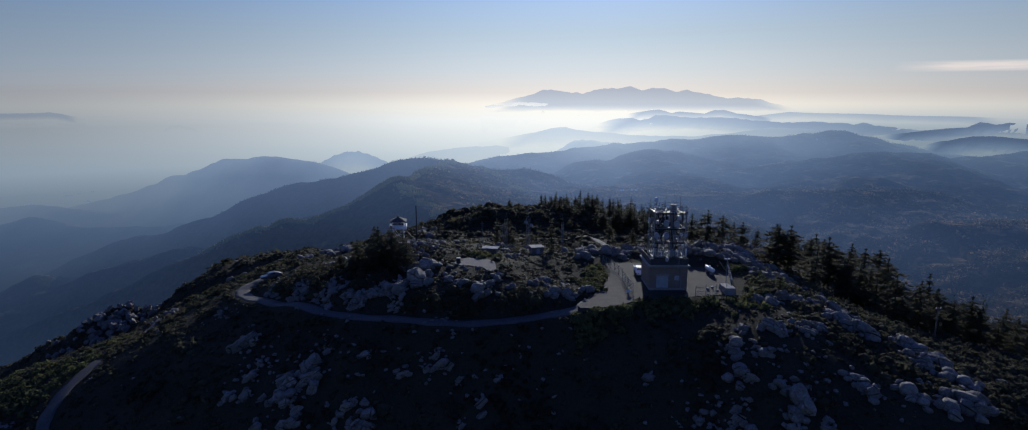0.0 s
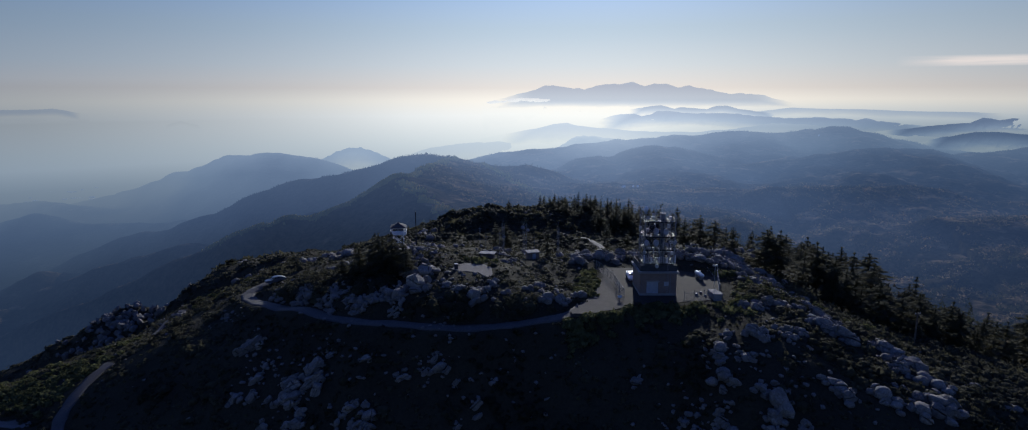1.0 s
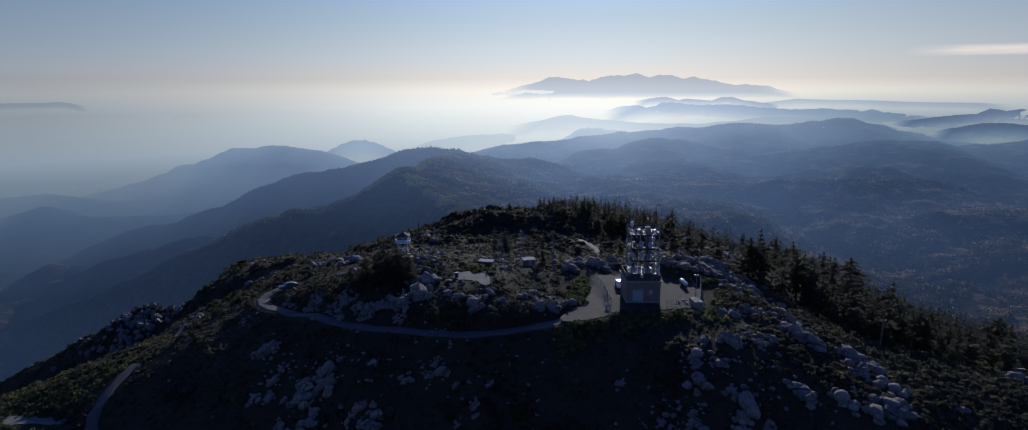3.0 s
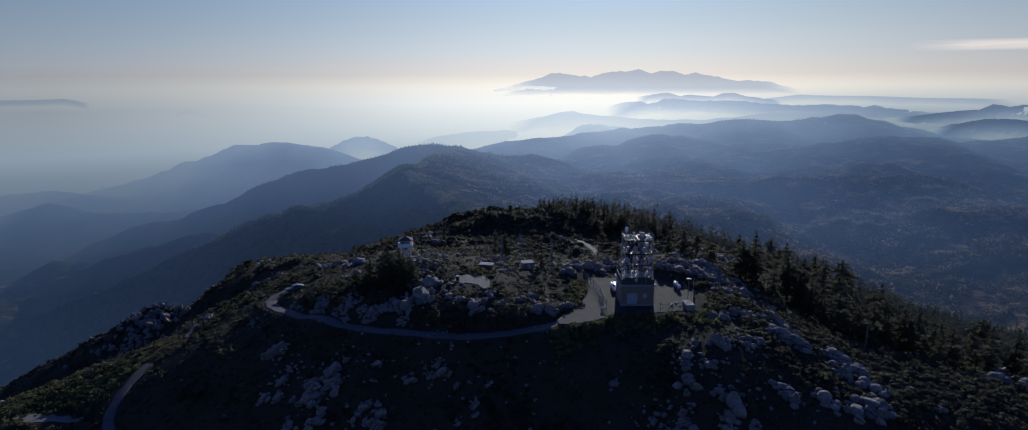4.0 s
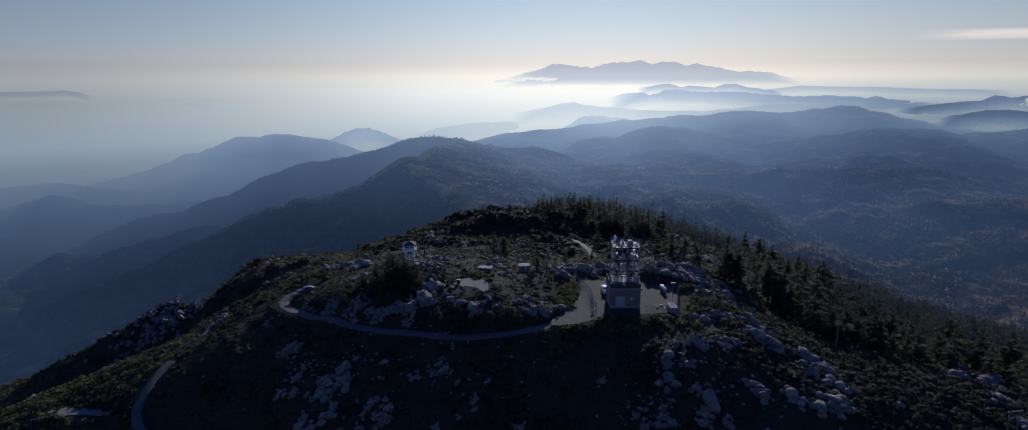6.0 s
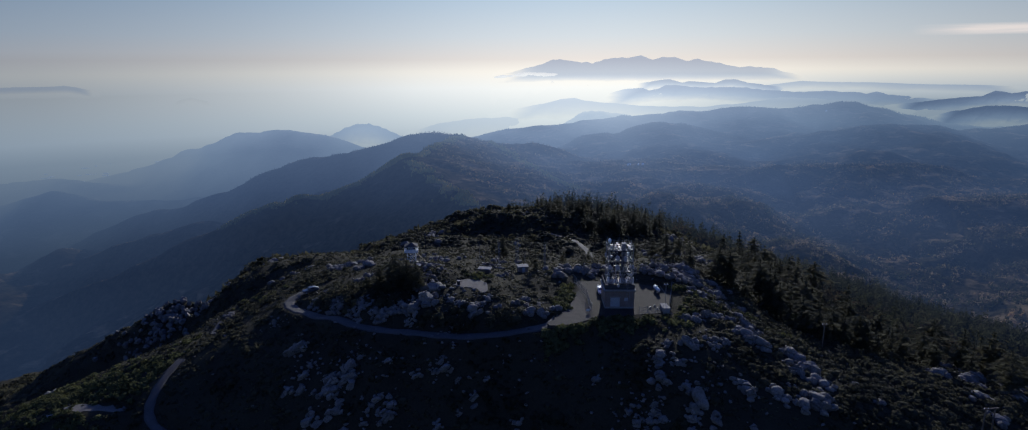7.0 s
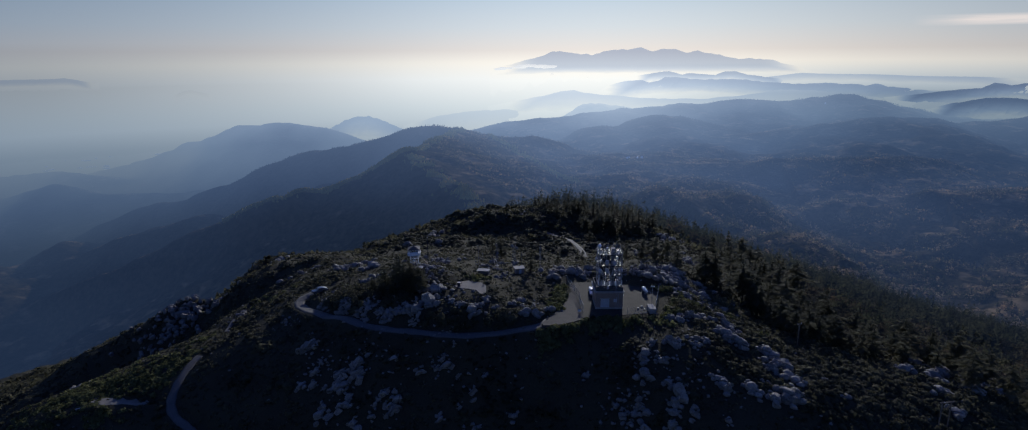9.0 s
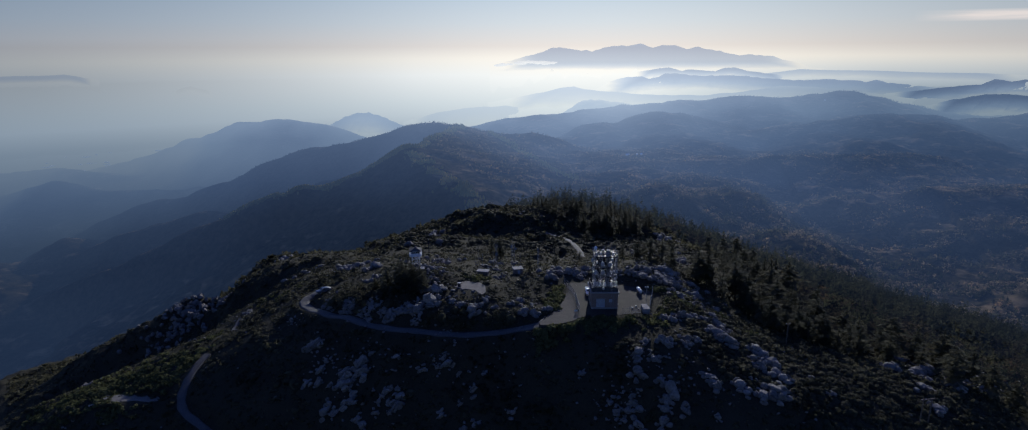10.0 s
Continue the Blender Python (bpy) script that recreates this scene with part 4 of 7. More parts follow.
def build_field_roofs():
    """Long pale greenhouse roofs and strips in rows on the far plain."""
    rng = np.random.RandomState(31)
    bm = bmesh.new()
    while len(bm.faces) < 6 * 110:
        a, d = math.radians(rng.uniform(-43, -20)), rng.choice((4080, 4240, 4420, 4580, 4740)) + rng.normal() * 16
        x, y = d * math.sin(a), d * math.cos(a) - 45
        z = ground_z(x, y)
        if z > -535 or lumps(x, y, 400, 51) < 0.1:
            continue
        w, deep = rng.uniform(5, 26), rng.uniform(3, 10)
        box(bm, (x - w, y - deep, z - 8), (x + w, y + deep, z + rng.uniform(2, 6)))
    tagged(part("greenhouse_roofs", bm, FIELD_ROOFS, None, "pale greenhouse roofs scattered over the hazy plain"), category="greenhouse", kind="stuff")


FAR_PALE = distant("hazy_pale_wall", (0.75, 0.73, 0.70), (0.85, 0.83, 0.80), 0.1)
build_far_houses()
build_field_roofs()


# ---- rocks ----
RNG = np.random.RandomState(7)


def split(bm, n, d):
    """Cut a closed mesh in two along a plane; gives both halves, closed again."""
    halves = []
    for sign in (1, -1):
        h = bm.copy()
        cut = bmesh.ops.bisect_plane(h, geom=h.verts[:] + h.edges[:] + h.faces[:], plane_co=n * d, plane_no=n * sign, clear_outer=True)
        rim = [e for e in cut["geom_cut"] if isinstance(e, bmesh.types.BMEdge)]
        if rim:
            bmesh.ops.contextual_create(h, geom=rim)
        halves.append(h)
    bm.free()
    return [h for h in halves if len(h.faces) > 6]


def boulder_mesh(seed, kind, fine=3):
    """Weathered granite: a rounded boulder, one cracked apart by joints, or a stack of slabs."""
    rng = np.random.RandomState(seed)
    bm = bmesh.new()
    bmesh.ops.create_icosphere(bm, subdivisions=fine, radius=1.0)
    off = Vector(rng.uniform(-50, 50, 3))
    base = Euler(rng.uniform(-0.35, 0.35, 3)).to_matrix()
    six = ((1, 0.1, 0), (-1, 0, 0.1), (0, 1, 0.15), (0.1, -1, 0), (0, 0.15, 1), (0.1, 0, -1))
    if kind == "slab":
        cuts = [((base @ Vector(n) + Vector(rng.normal(size=3)) * 0.16).normalized(), rng.uniform(0.45, 0.62)) for n in six]
        cuts += [(Vector(rng.normal(size=3)).normalized(), rng.uniform(0.5, 0.75)) for _ in range(5)]
    else:
        cuts = [(Vector(rng.normal(size=3)).normalized(), rng.uniform(0.55, 0.85)) for _ in range(7)]
    for v in bm.verts:
        p = v.co.copy()
        for n, d in cuts:
            over = p.dot(n) - d
            if over > 0:
                p -= n * over * (0.9 if kind == "slab" else 0.72)
        p *= 1 + 0.12 * noise.noise(p * 1.3 + off) + 0.07 * noise.noise(p * 3.7 + off) + 0.03 * noise.noise(p * 9 + off)
        v.co = p * (1.45 if kind == "slab" else 1.08)
    pieces = [bm]
    if kind == "slab":          # joints in two directions
        for n, offsets in ((base @ Vector((0.1, 0.12, 1)), (-0.32, 0.12, 0.42)), (base @ Vector((1, 0.2, 0.15)), (-0.25, 0.35))):
            for d in offsets:
                if rng.uniform() < 0.25:
                    continue
                nn = (n + Vector(rng.normal(size=3)) * 0.09).normalized()
                pieces = [q for h in pieces for q in (split(h, nn, d + rng.uniform(-0.1, 0.1)) if rng.uniform() < 0.85 else [h])]
    elif kind == "cracked":
        for _ in range(3):
            n, d = Vector((rng.normal(), rng.normal(), rng.normal() * 1.5)).normalized(), rng.uniform(-0.3, 0.4)
            pieces = [q for h in pieces for q in (split(h, n, d) if rng.uniform() < 0.8 else [h])]
    me, out = bpy.data.meshes.new("boulder"), bmesh.new()
    for h in pieces:
        c = sum((v.co for v in h.verts), Vector()) / len(h.verts)
        if len(pieces) > 1:
            s, slip = rng.uniform(0.86, 0.95), Vector(rng.normal(size=3)) * 0.045
            for v in h.verts:
                v.co = c + (v.co - c) * s + slip
        one = bpy.data.meshes.new("piece")
        h.to_mesh(one)
        h.free()
        out.from_mesh(one)
        bpy.data.meshes.remove(one)
    out.to_mesh(me)
    out.free()
    me.materials.append(GRANITE)
    me.polygons.foreach_set("use_smooth", np.full(len(me.polygons), True))
    me.set_sharp_from_angle(angle=radians(32))
    return me


ROUND = [boulder_mesh(100 + i, "round") for i in range(5)]
CRACKED = [boulder_mesh(120 + i, "cracked") for i in range(7)]
SLAB = [boulder_mesh(140 + i, "slab") for i in range(9)]
SMALL_BLOCKS = [boulder_mesh(160 + i, ("round", "cracked", "slab", "slab")[i % 4], 2) for i in range(12)]
FINE = {id(ROUND): [boulder_mesh(200 + i, "round", 4) for i in range(4)], id(CRACKED): [boulder_mesh(220 + i, "cracked", 4) for i in range(5)], id(SLAB): [boulder_mesh(240 + i, "slab", 4) for i in range(6)]}
# single boulders and slabs: x, y, half width
SLABS_LEFT = [(-49.7, 107.0, 2.1), (-44.7, 101.1, 0.9), (-45.6, 98.5, 1.2), (-45.1, 95.3, 1.3), (-48.6, 96.1, 1.3), (-34.5, 97.7, 2.0), (-34.1, 95.4,
    1.8), (-37.5, 95.6, 1.8), (-37.2, 93.9, 1.6), (-38.8, 93.6, 1.6), (-35.8, 89.4, 1.4), (-35.2, 91.1, 1.2), (-41.7, 88.5, 1.5), (-41.2, 89.8, 1.1),
    (-39.4, 87.8, 1.1), (-32.9, 85.5, 1.2), (-31.3, 84.0, 1.4), (-23.0, 88.6, 1.6), (-23.9, 86.2, 1.4), (-24.7, 87.5, 1.0), (-26.4, 89.6, 1.1),
    (-27.4, 88.9, 0.8), (-28.2, 88.1, 0.8), (-28.7, 86.1, 0.9), (-25.2, 96.9, 1.1), (-18.3, 93.9, 1.1), (-14.5, 94.6, 1.0), (-12.1, 95.3, 1.5), (-9.0,
    93.5, 0.8), (-5.3, 90.2, 1.3), (-2.7, 93.0, 0.8), (-8.2, 87.7, 0.8)]
BOULDERS_MIDDLE = [(-12.7, 85.9, 1.0), (-6.9, 83.4, 1.2), (-4.3, 83.9, 1.0), (4.7, 85.1, 1.1), (21.0, 90.7, 1.1), (33.9, 85.6, 1.8), (37.1, 94.3,
    1.1), (41.4, 93.4, 1.7), (35.1, 90.8, 1.5), (34.0, 89.2, 1.1), (38.2, 88.3, 1.3), (40.5, 81.0, 2.1), (41.0, 79.3, 1.7), (38.7, 82.9, 1.2), (39.3,
    78.6, 1.3), (38.8, 77.5, 1.3), (38.0, 75.4, 1.6), (48.0, 95.5, 1.1), (47.3, 92.7, 1.2), (50.4, 95.4, 1.1), (56.6, 101.2, 2.3), (58.8, 98.4, 2.3),
    (58.4, 106.6, 2.0), (60.3, 97.8, 1.6), (50.5, 82.1, 1.6), (50.9, 80.8, 1.5), (56.3, 80.9, 1.8), (56.8, 78.8, 1.1), (28.4, 80.5, 1.4), (29.9, 78.3,
    1.0), (33.3, 78.9, 1.2), (32.1, 80.7, 1.1), (32.7, 76.4, 1.6), (43.0, 75.9, 1.3)]
BOULDERS_RIGHT = [(64.9, 96.6, 1.8), (66.6, 94.6, 2.0), (67.3, 92.0, 2.1), (63.8, 89.2, 1.7), (67.0, 88.3, 1.9), (68.1, 86.0, 1.7), (63.7, 80.7, 2.2),
    (60.7, 78.5, 1.8), (64.2, 78.1, 1.5), (63.3, 92.2, 1.4), (49.3, 73.9, 1.1), (49.5, 108.4, 1.7), (52.4, 109.0, 1.5), (46.2, 105.3, 1.4), (54.9,
    108.5, 1.3), (58.6, 112.1, 1.4), (44.2, 106.2, 1.3), (133.4, 135.7, 3.3), (142.6, 141.0, 2.9), (129.7, 119.1, 2.6), (145.5, 126.1, 3.1), (154.3,
    130.2, 2.7), (219.3, 199.2, 3.8), (104.5, 104.6, 2.2), (112.7, 105.9, 2.4), (115.5, 107.5, 1.9), (107.2, 95.3, 1.7), (104.8, 85.5, 2.0), (118.1, 100.6, 2.4), (133.3, 107.7, 2.6), (126.0, 104.0, 1.9), (78.8, 83.7, 1.1), (76.4, 88.9, 0.9)]
BOULDERS_TOP = [(-18.4, 112.7, 2.6), (-21.7, 110.0, 2.0), (-6.7, 108.4, 1.8), (-17.6, 119.1, 2.1), (-20.9, 120.2, 1.8), (-12.4, 112.6, 1.3), (-10.1,
    109.9, 1.1), (-30.3, 212.7, 3.1), (-42.7, 209.2, 2.2), (-43.9, 156.5, 2.9), (-47.4, 154.0, 2.2), (7.4, 109.5, 1.7), (10.0, 108.1, 1.3), (5.6,
    116.1, 1.2), (4.2, 113.0, 1.1), (-3.2, 113.0, 1.2), (2.8, 107.5, 1.1), (21.6, 139.4, 2.8), (16.0, 134.2, 2.3), (18.6, 138.3, 2.0), (-5.3, 148.4,
    1.7), (-1.6, 144.8, 1.4), (43.5, 132.1, 2.3), (45.5, 130.1, 2.1), (39.5, 135.2, 2.0), (49.4, 128.6, 2.3), (41.6, 134.0, 1.8), (48.6, 135.4, 2.0),
    (-12.8, 118.4, 1.1), (-4.4, 111.0, 1.0), (-0.2, 110.5, 1.0)]
# outcrops: x, y, spread, how many, size of the largest (half width, metres)
OUTCROPS_FRONT = [(-38, 95, 5, 8, 0.8), (-46, 99, 3, 6, 0.7), (-34, 99, 4, 8, 0.8), (-24, 89, 4, 8, 0.8), (-13, 97, 3, 9, 0.6), (-11, 103.5, 1.6, 7, 0.7), (2, 94, 5, 6, 0.5)]
OUTCROPS_TOP = [(-27, 135, 3.5, 9, 1.5), (-41, 141, 4, 8, 1.4), (-20, 131, 4, 9, 1.0), (-8, 111, 2.4, 6, 0.8), (9, 112, 2.5, 8, 0.8), (-20, 124, 3.2, 6, 1.2), (-22, 137, 3.8, 12, 1.1), (-12, 114, 3.1, 6, 0.8), (-20, 150, 5, 12, 1.3), (-30, 160, 6, 10, 1.4),
                (-52, 168, 5, 10, 1.6), (-5, 160, 9, 10, 1.2), (-34, 236, 7, 8, 2.0)]
OUTCROPS_RIGHT = [(52, 122, 4, 9, 1.3), (58, 128, 4, 9, 1.3), (49, 133, 4, 9, 1.4), (56, 118, 4, 7, 1.0), (62, 120, 4, 6, 1.1), (60, 136, 4, 7, 1.2),
                  (35, 91, 3, 6, 0.8), (46, 95, 3, 5, 0.7), (60, 106, 4, 7, 0.9), (41, 82, 4, 9, 0.8), (49, 83, 3, 6, 0.8), (68, 95, 4, 9, 0.9), (64, 82, 4, 8, 0.9), (49, 108, 4, 9, 0.9),
                  (45, 138, 4.5, 16, 1.3), (30, 83, 3, 6, 0.7), (52, 130, 4, 12, 1.1), (36, 136, 3, 8, 1.2), (26, 138, 3, 8, 1.1)]
OUTCROPS_FAR = [(52, 141, 4, 10, 1.9), (53, 133, 3.8, 9, 1.4), (32, 81, 2.3, 7, 1.2), (27, 84, 1.7, 4, 0.9), (66, 79, 2.2, 5, 1.1), (-108, 235, 7, 10, 2.2),
                (-60, 172, 5, 8, 1.8), (-138, 204, 6, 12, 1.9), (-146, 206, 4, 8, 1.5), (-61, 122, 1.6, 3, 0.8), (13, 111, 1.4, 4, 1.1), (23, 139, 3.6, 9, 1.4), (30, 138, 4.5, 9, 1.5),
                (16, 141, 3.6, 8, 1.5), (8, 262, 7, 5, 1.1), (1, 134, 2.7, 6, 0.9), (-88, 149, 2.3, 5, 1.1), (122, 120, 5, 10, 1.9), (148, 130, 6.5, 12, 2.2)]
OUTCROPS_MORE = [(77, 245, 9, 14, 2.2), (60, 190, 9, 12, 1.9), (62, 160, 7, 12, 1.9), (-126, 122, 3.8, 8, 1.2), (200, 190, 7, 8, 2.4), (-96, 178, 7, 12, 1.7),
                 (80, 122, 4, 6, 1.1), (-80, 190, 8, 12, 1.6), (112, 102, 5, 9, 1.3), (128, 106, 5, 8, 1.4), (106, 92, 3, 5, 1.0)]


def rest_on_ground(x, y, size, turn, tilt, sx, sy, sz, sink):
    return Matrix.Translation((x, y, ground_z(x, y) + size * sz * (0.55 - 0.5 * sink))) @ Euler((tilt[0], tilt[1], turn)).to_matrix().to_4x4() @ Matrix.Diagonal((size * sx, size * sy, size * sz, 1))


ROCK_SPOTS = []


def on_hard_ground(x, y, size):
    return float(road_gap(np.array(x), np.array(y))) < size + 0.3 or any(abs(x - fx) < fa * 0.85 and abs(y - fy) < fb * 0.9 for fx, fy, fa, fb, fz in FLATS)


def lay(x, y, size):
    """How granite lies here: turn, tilt and stretch follow the joints of each slope."""
    if x > 30 and y < 150:          # sheets dipping along the spur
        return (RNG.uniform(-0.5, 0.2), (RNG.uniform(-0.3, 0.1), RNG.uniform(0.1, 0.55)), RNG.uniform(0.92, 1.22), RNG.uniform(0.75, 1.0), RNG.uniform(0.6, 0.9))
    if x < -5 and y < 108:          # ribs running down the shaded face
        return (RNG.uniform(-0.4, 0.4), (RNG.uniform(-0.2, 0.5), RNG.uniform(-1.0, -0.4)), RNG.uniform(1.0, 1.5), RNG.uniform(0.7, 1.0), RNG.uniform(0.6, 0.85))
    return (RNG.uniform(0, 6.28), RNG.uniform(-0.35, 0.35, 2), RNG.uniform(0.9, 1.3), RNG.uniform(0.75, 1.05), RNG.uniform(0.6, 0.95))


def build_rocks():
    small = []

    laid = []

    def place(x, y, size, meshes, label):
        turn, tilt, sx, sy, sz = lay(x, y, size)
        meshes = FINE[id(meshes)] if size > 1.45 and y < 130 else meshes
        laid.append((size / (y + 20), meshes[RNG.randint(len(meshes))], rest_on_ground(x, y, size, turn, tilt, sx, sy, sz, RNG.uniform(0.2, 0.5)), label))
        ROCK_SPOTS.append((x, y, size))

    for row, slab in ((SLABS_LEFT, True), (BOULDERS_MIDDLE, False), (BOULDERS_RIGHT, False), (BOULDERS_TOP, False)):
        for x, y, r in row:
            r = r * (0.68 if y > 125 else 0.9)
            u = RNG.uniform()
            if slab or u < 0.3:
                place(x, y, r * 0.9, SLAB, "pale jointed granite slab on the shaded slope" if slab else "pale granite outcrop split into slabs")
            elif u < 0.65:
                place(x, y, r * 0.86, CRACKED, "large pale grey granite boulder cracked by joints")
            else:
                place(x, y, r * 0.82, ROUND, "large pale grey weathered granite boulder among brush")
            for _ in range(RNG.randint(3, 7)):          # blocks fallen off it
                a, s = RNG.uniform(0, 6.28), r * RNG.uniform(0.25, 0.68)
                bx, by = x + math.cos(a) * (r * 0.62 + s * 0.8), y + math.sin(a) * (r * 0.62 + s * 0.8)
                if on_hard_ground(bx, by, s):
                    continue
                if s > 0.55:
                    place(bx, by, s, SLAB if slab or RNG.uniform() < 0.5 else CRACKED, "small pale granite block beside a larger one")
                else:
                    small.append((RNG.randint(12), rest_on_ground(bx, by, s, a, RNG.uniform(-0.4, 0.4, 2), 1.2, 0.9, 0.75, 0.3)))
    for ox, oy, spread, count, big in OUTCROPS_FRONT + OUTCROPS_TOP + OUTCROPS_RIGHT + OUTCROPS_FAR + OUTCROPS_MORE:
        for i in range(count if count < 3 else int(count * (1.0 if ox > 28 and oy < 115 else 1.6))):
            x, y = (ox, oy) if count == 1 else (ox + RNG.normal() * spread * 0.5, oy + RNG.normal() * spread * 0.5)
            size = big * (1.1 if count == 1 else 0.85) * (1.0 if i == 0 else RNG.uniform(0.35, 0.9))
            if on_hard_ground(x, y, size):
                continue
            if size > 0.62:
                u = RNG.uniform()
                place(x, y, size, SLAB if u < 0.45 else CRACKED if u < 0.8 else ROUND, "large pale grey weathered granite boulder among brush" if size > 1.5 else "pale grey jointed granite block on the slope")
            else:
                ROCK_SPOTS.append((x, y, size))
                small.append((RNG.randint(12), rest_on_ground(x, y, size, RNG.uniform(0, 6.28), RNG.uniform(-0.4, 0.4, 2), 1.1, 0.9, 0.75, 0.3)))
    laid.sort(key=lambda row: -row[0])
    for _, me, m, label in laid[:290]:
        ob = new("boulder", me)
        ob.matrix_basis = m
        tagged(ob, label, "boulder", "granite boulders")
    vs, fs, base, cache = [], [], 0, {}
    for n, (_, me, m, label) in enumerate(laid[290:]):          # smaller blocks of the outcrops
        me = SMALL_BLOCKS[n % 12]
        if me.name not in cache:
            me.calc_loop_triangles()
            co, tri = np.empty(len(me.vertices) * 3, np.float32), np.empty(len(me.loop_triangles) * 3, np.int32)
            me.vertices.foreach_get("co", co)
            me.loop_triangles.foreach_get("vertices", tri)
            cache[me.name] = co.reshape(-1, 3), tri.reshape(-1, 3)
        v, f = cache[me.name]
        mm = np.array(m)
        vs.append(v @ mm[:3, :3].T + mm[:3, 3])
        fs.append(f + base)
        base += len(v)
    ob = mesh_object("rock_outcrop", np.vstack(vs), np.vstack(fs).tolist(), [SCREE], None, None, True)
    ob.data.set_sharp_from_angle(angle=radians(32))
    tagged(ob, "smaller jointed granite blocks of the outcrops", "rock", kind="stuff")
    # loose smaller rock, in one sheet of stones
    for _ in range(900):
        o = (OUTCROPS_FRONT + OUTCROPS_TOP + OUTCROPS_RIGHT + OUTCROPS_FAR)[RNG.randint(len(OUTCROPS_FRONT + OUTCROPS_TOP + OUTCROPS_RIGHT + OUTCROPS_FAR))]
        x, y = o[0] + RNG.normal() * (o[2] * 0.9 + 1), o[1] + RNG.normal() * (o[2] * 0.9 + 1)
        small.append((RNG.randint(12), rest_on_ground(x, y, RNG.uniform(0.15, 0.5), RNG.uniform(0, 6.28), RNG.uniform(-0.4, 0.4, 2), 1.1, 0.9, 0.7, 0.3)))
    for _ in range(900):          # the pale cut bank above the road
        k = RNG.uniform()
        x = -52 + 31 * k + RNG.normal() * 1.2
        y = float(np.interp(x, [-56, -47.5, -36.4, -26.8, -17.8], [125, 117.5, 109.8, 105.4, 102.6])) + 2.6 + abs(RNG.normal()) * 4.2
        if lumps(x, y, 7, 77) < -0.15 or on_hard_ground(x, y, 0.4):
            continue
        small.append((RNG.randint(12), rest_on_ground(x, y, RNG.uniform(0.25, 0.9) ** 1.5, RNG.uniform(0, 6.28), RNG.uniform(-0.5, 0.5, 2), 1.3, 0.8, 0.7, 0.3)))
    for _ in range(500):          # single stones strewn over the slopes
        x, y = RNG.uniform(-120, 130), RNG.uniform(78, 190)
        if on_hard_ground(x, y, 0.5):
            continue
        small.append((RNG.randint(12), rest_on_ground(x, y, RNG.uniform(0.2, 0.55) ** 1.3, RNG.uniform(0, 6.28), RNG.uniform(-0.4, 0.4, 2), 1.1, 0.9, 0.7, 0.3)))
    for _ in range(300):          # broken face of the crag
        k = RNG.uniform() ** 1.3
        x, y = -136 - 6 * k + RNG.normal() * (10 - 5 * k), 207 - 24 * k + RNG.normal() * 2.5
        if lumps(x, y, 6, 78) < -0.25:
            continue
        small.append((RNG.randint(12), rest_on_ground(x, y, RNG.uniform(0.35, 1.45), RNG.uniform(0, 6.28), RNG.uniform(-0.6, 0.6, 2), 0.9, 0.8, 1.1, 0.3)))
    low = []
    for i in range(14):
        bm = bmesh.new()
        bmesh.ops.create_icosphere(bm, subdivisions=1, radius=1.0)
        rng = np.random.RandomState(300 + i)
        cuts = [(Vector(rng.normal(size=3)).normalized(), rng.uniform(0.42, 0.72)) for _ in range(6)]
        for v in bm.verts:
            p = v.co * rng.uniform(0.95, 1.12)
            for n, d in cuts:
                p = p - n * max(0, p.dot(n) - d)
            v.co = p * 1.25
        bm.faces.ensure_lookup_table()
        bm.verts.index_update()
        low.append((np.array([v.co[:] for v in bm.verts]), np.array([[v.index for v in f.verts] for f in bm.faces])))
        bm.free()
    vs, fs, base = [], [], 0
    for kind, m in small:
        v, f = low[kind]
        mm = np.array(m)
        vs.append(v @ mm[:3, :3].T + mm[:3, 3])
        fs.append(f + base)
        base += len(v)
    ob = mesh_object("loose_rock", np.vstack(vs), np.vstack(fs).tolist(), [SCREE])
    tagged(ob, "pale broken granite rubble strewn among the brush", "rock", kind="stuff")


build_rocks()
ROCK_SPOTS = np.array(ROCK_SPOTS)


# ---- plants ----
def triangle_sheet(name, tris, mat, parent=None):
    """One mesh out of loose triangles: an array of n x 3 x 3 corners."""
    n = len(tris)
    me = bpy.data.meshes.new(name)
    me.vertices.add(3 * n)
    me.vertices.foreach_set("co", np.asarray(tris, np.float32).ravel())
    me.loops.add(3 * n)
    me.loops.foreach_set("vertex_index", np.arange(3 * n, dtype=np.int32))
    me.polygons.add(n)
    me.polygons.foreach_set("loop_start", np.arange(0, 3 * n, 3, dtype=np.int32))
    me.materials.append(mat)
    me.update()
    me.validate()
    ob = new(name, me)
    ob.parent = parent
    return ob


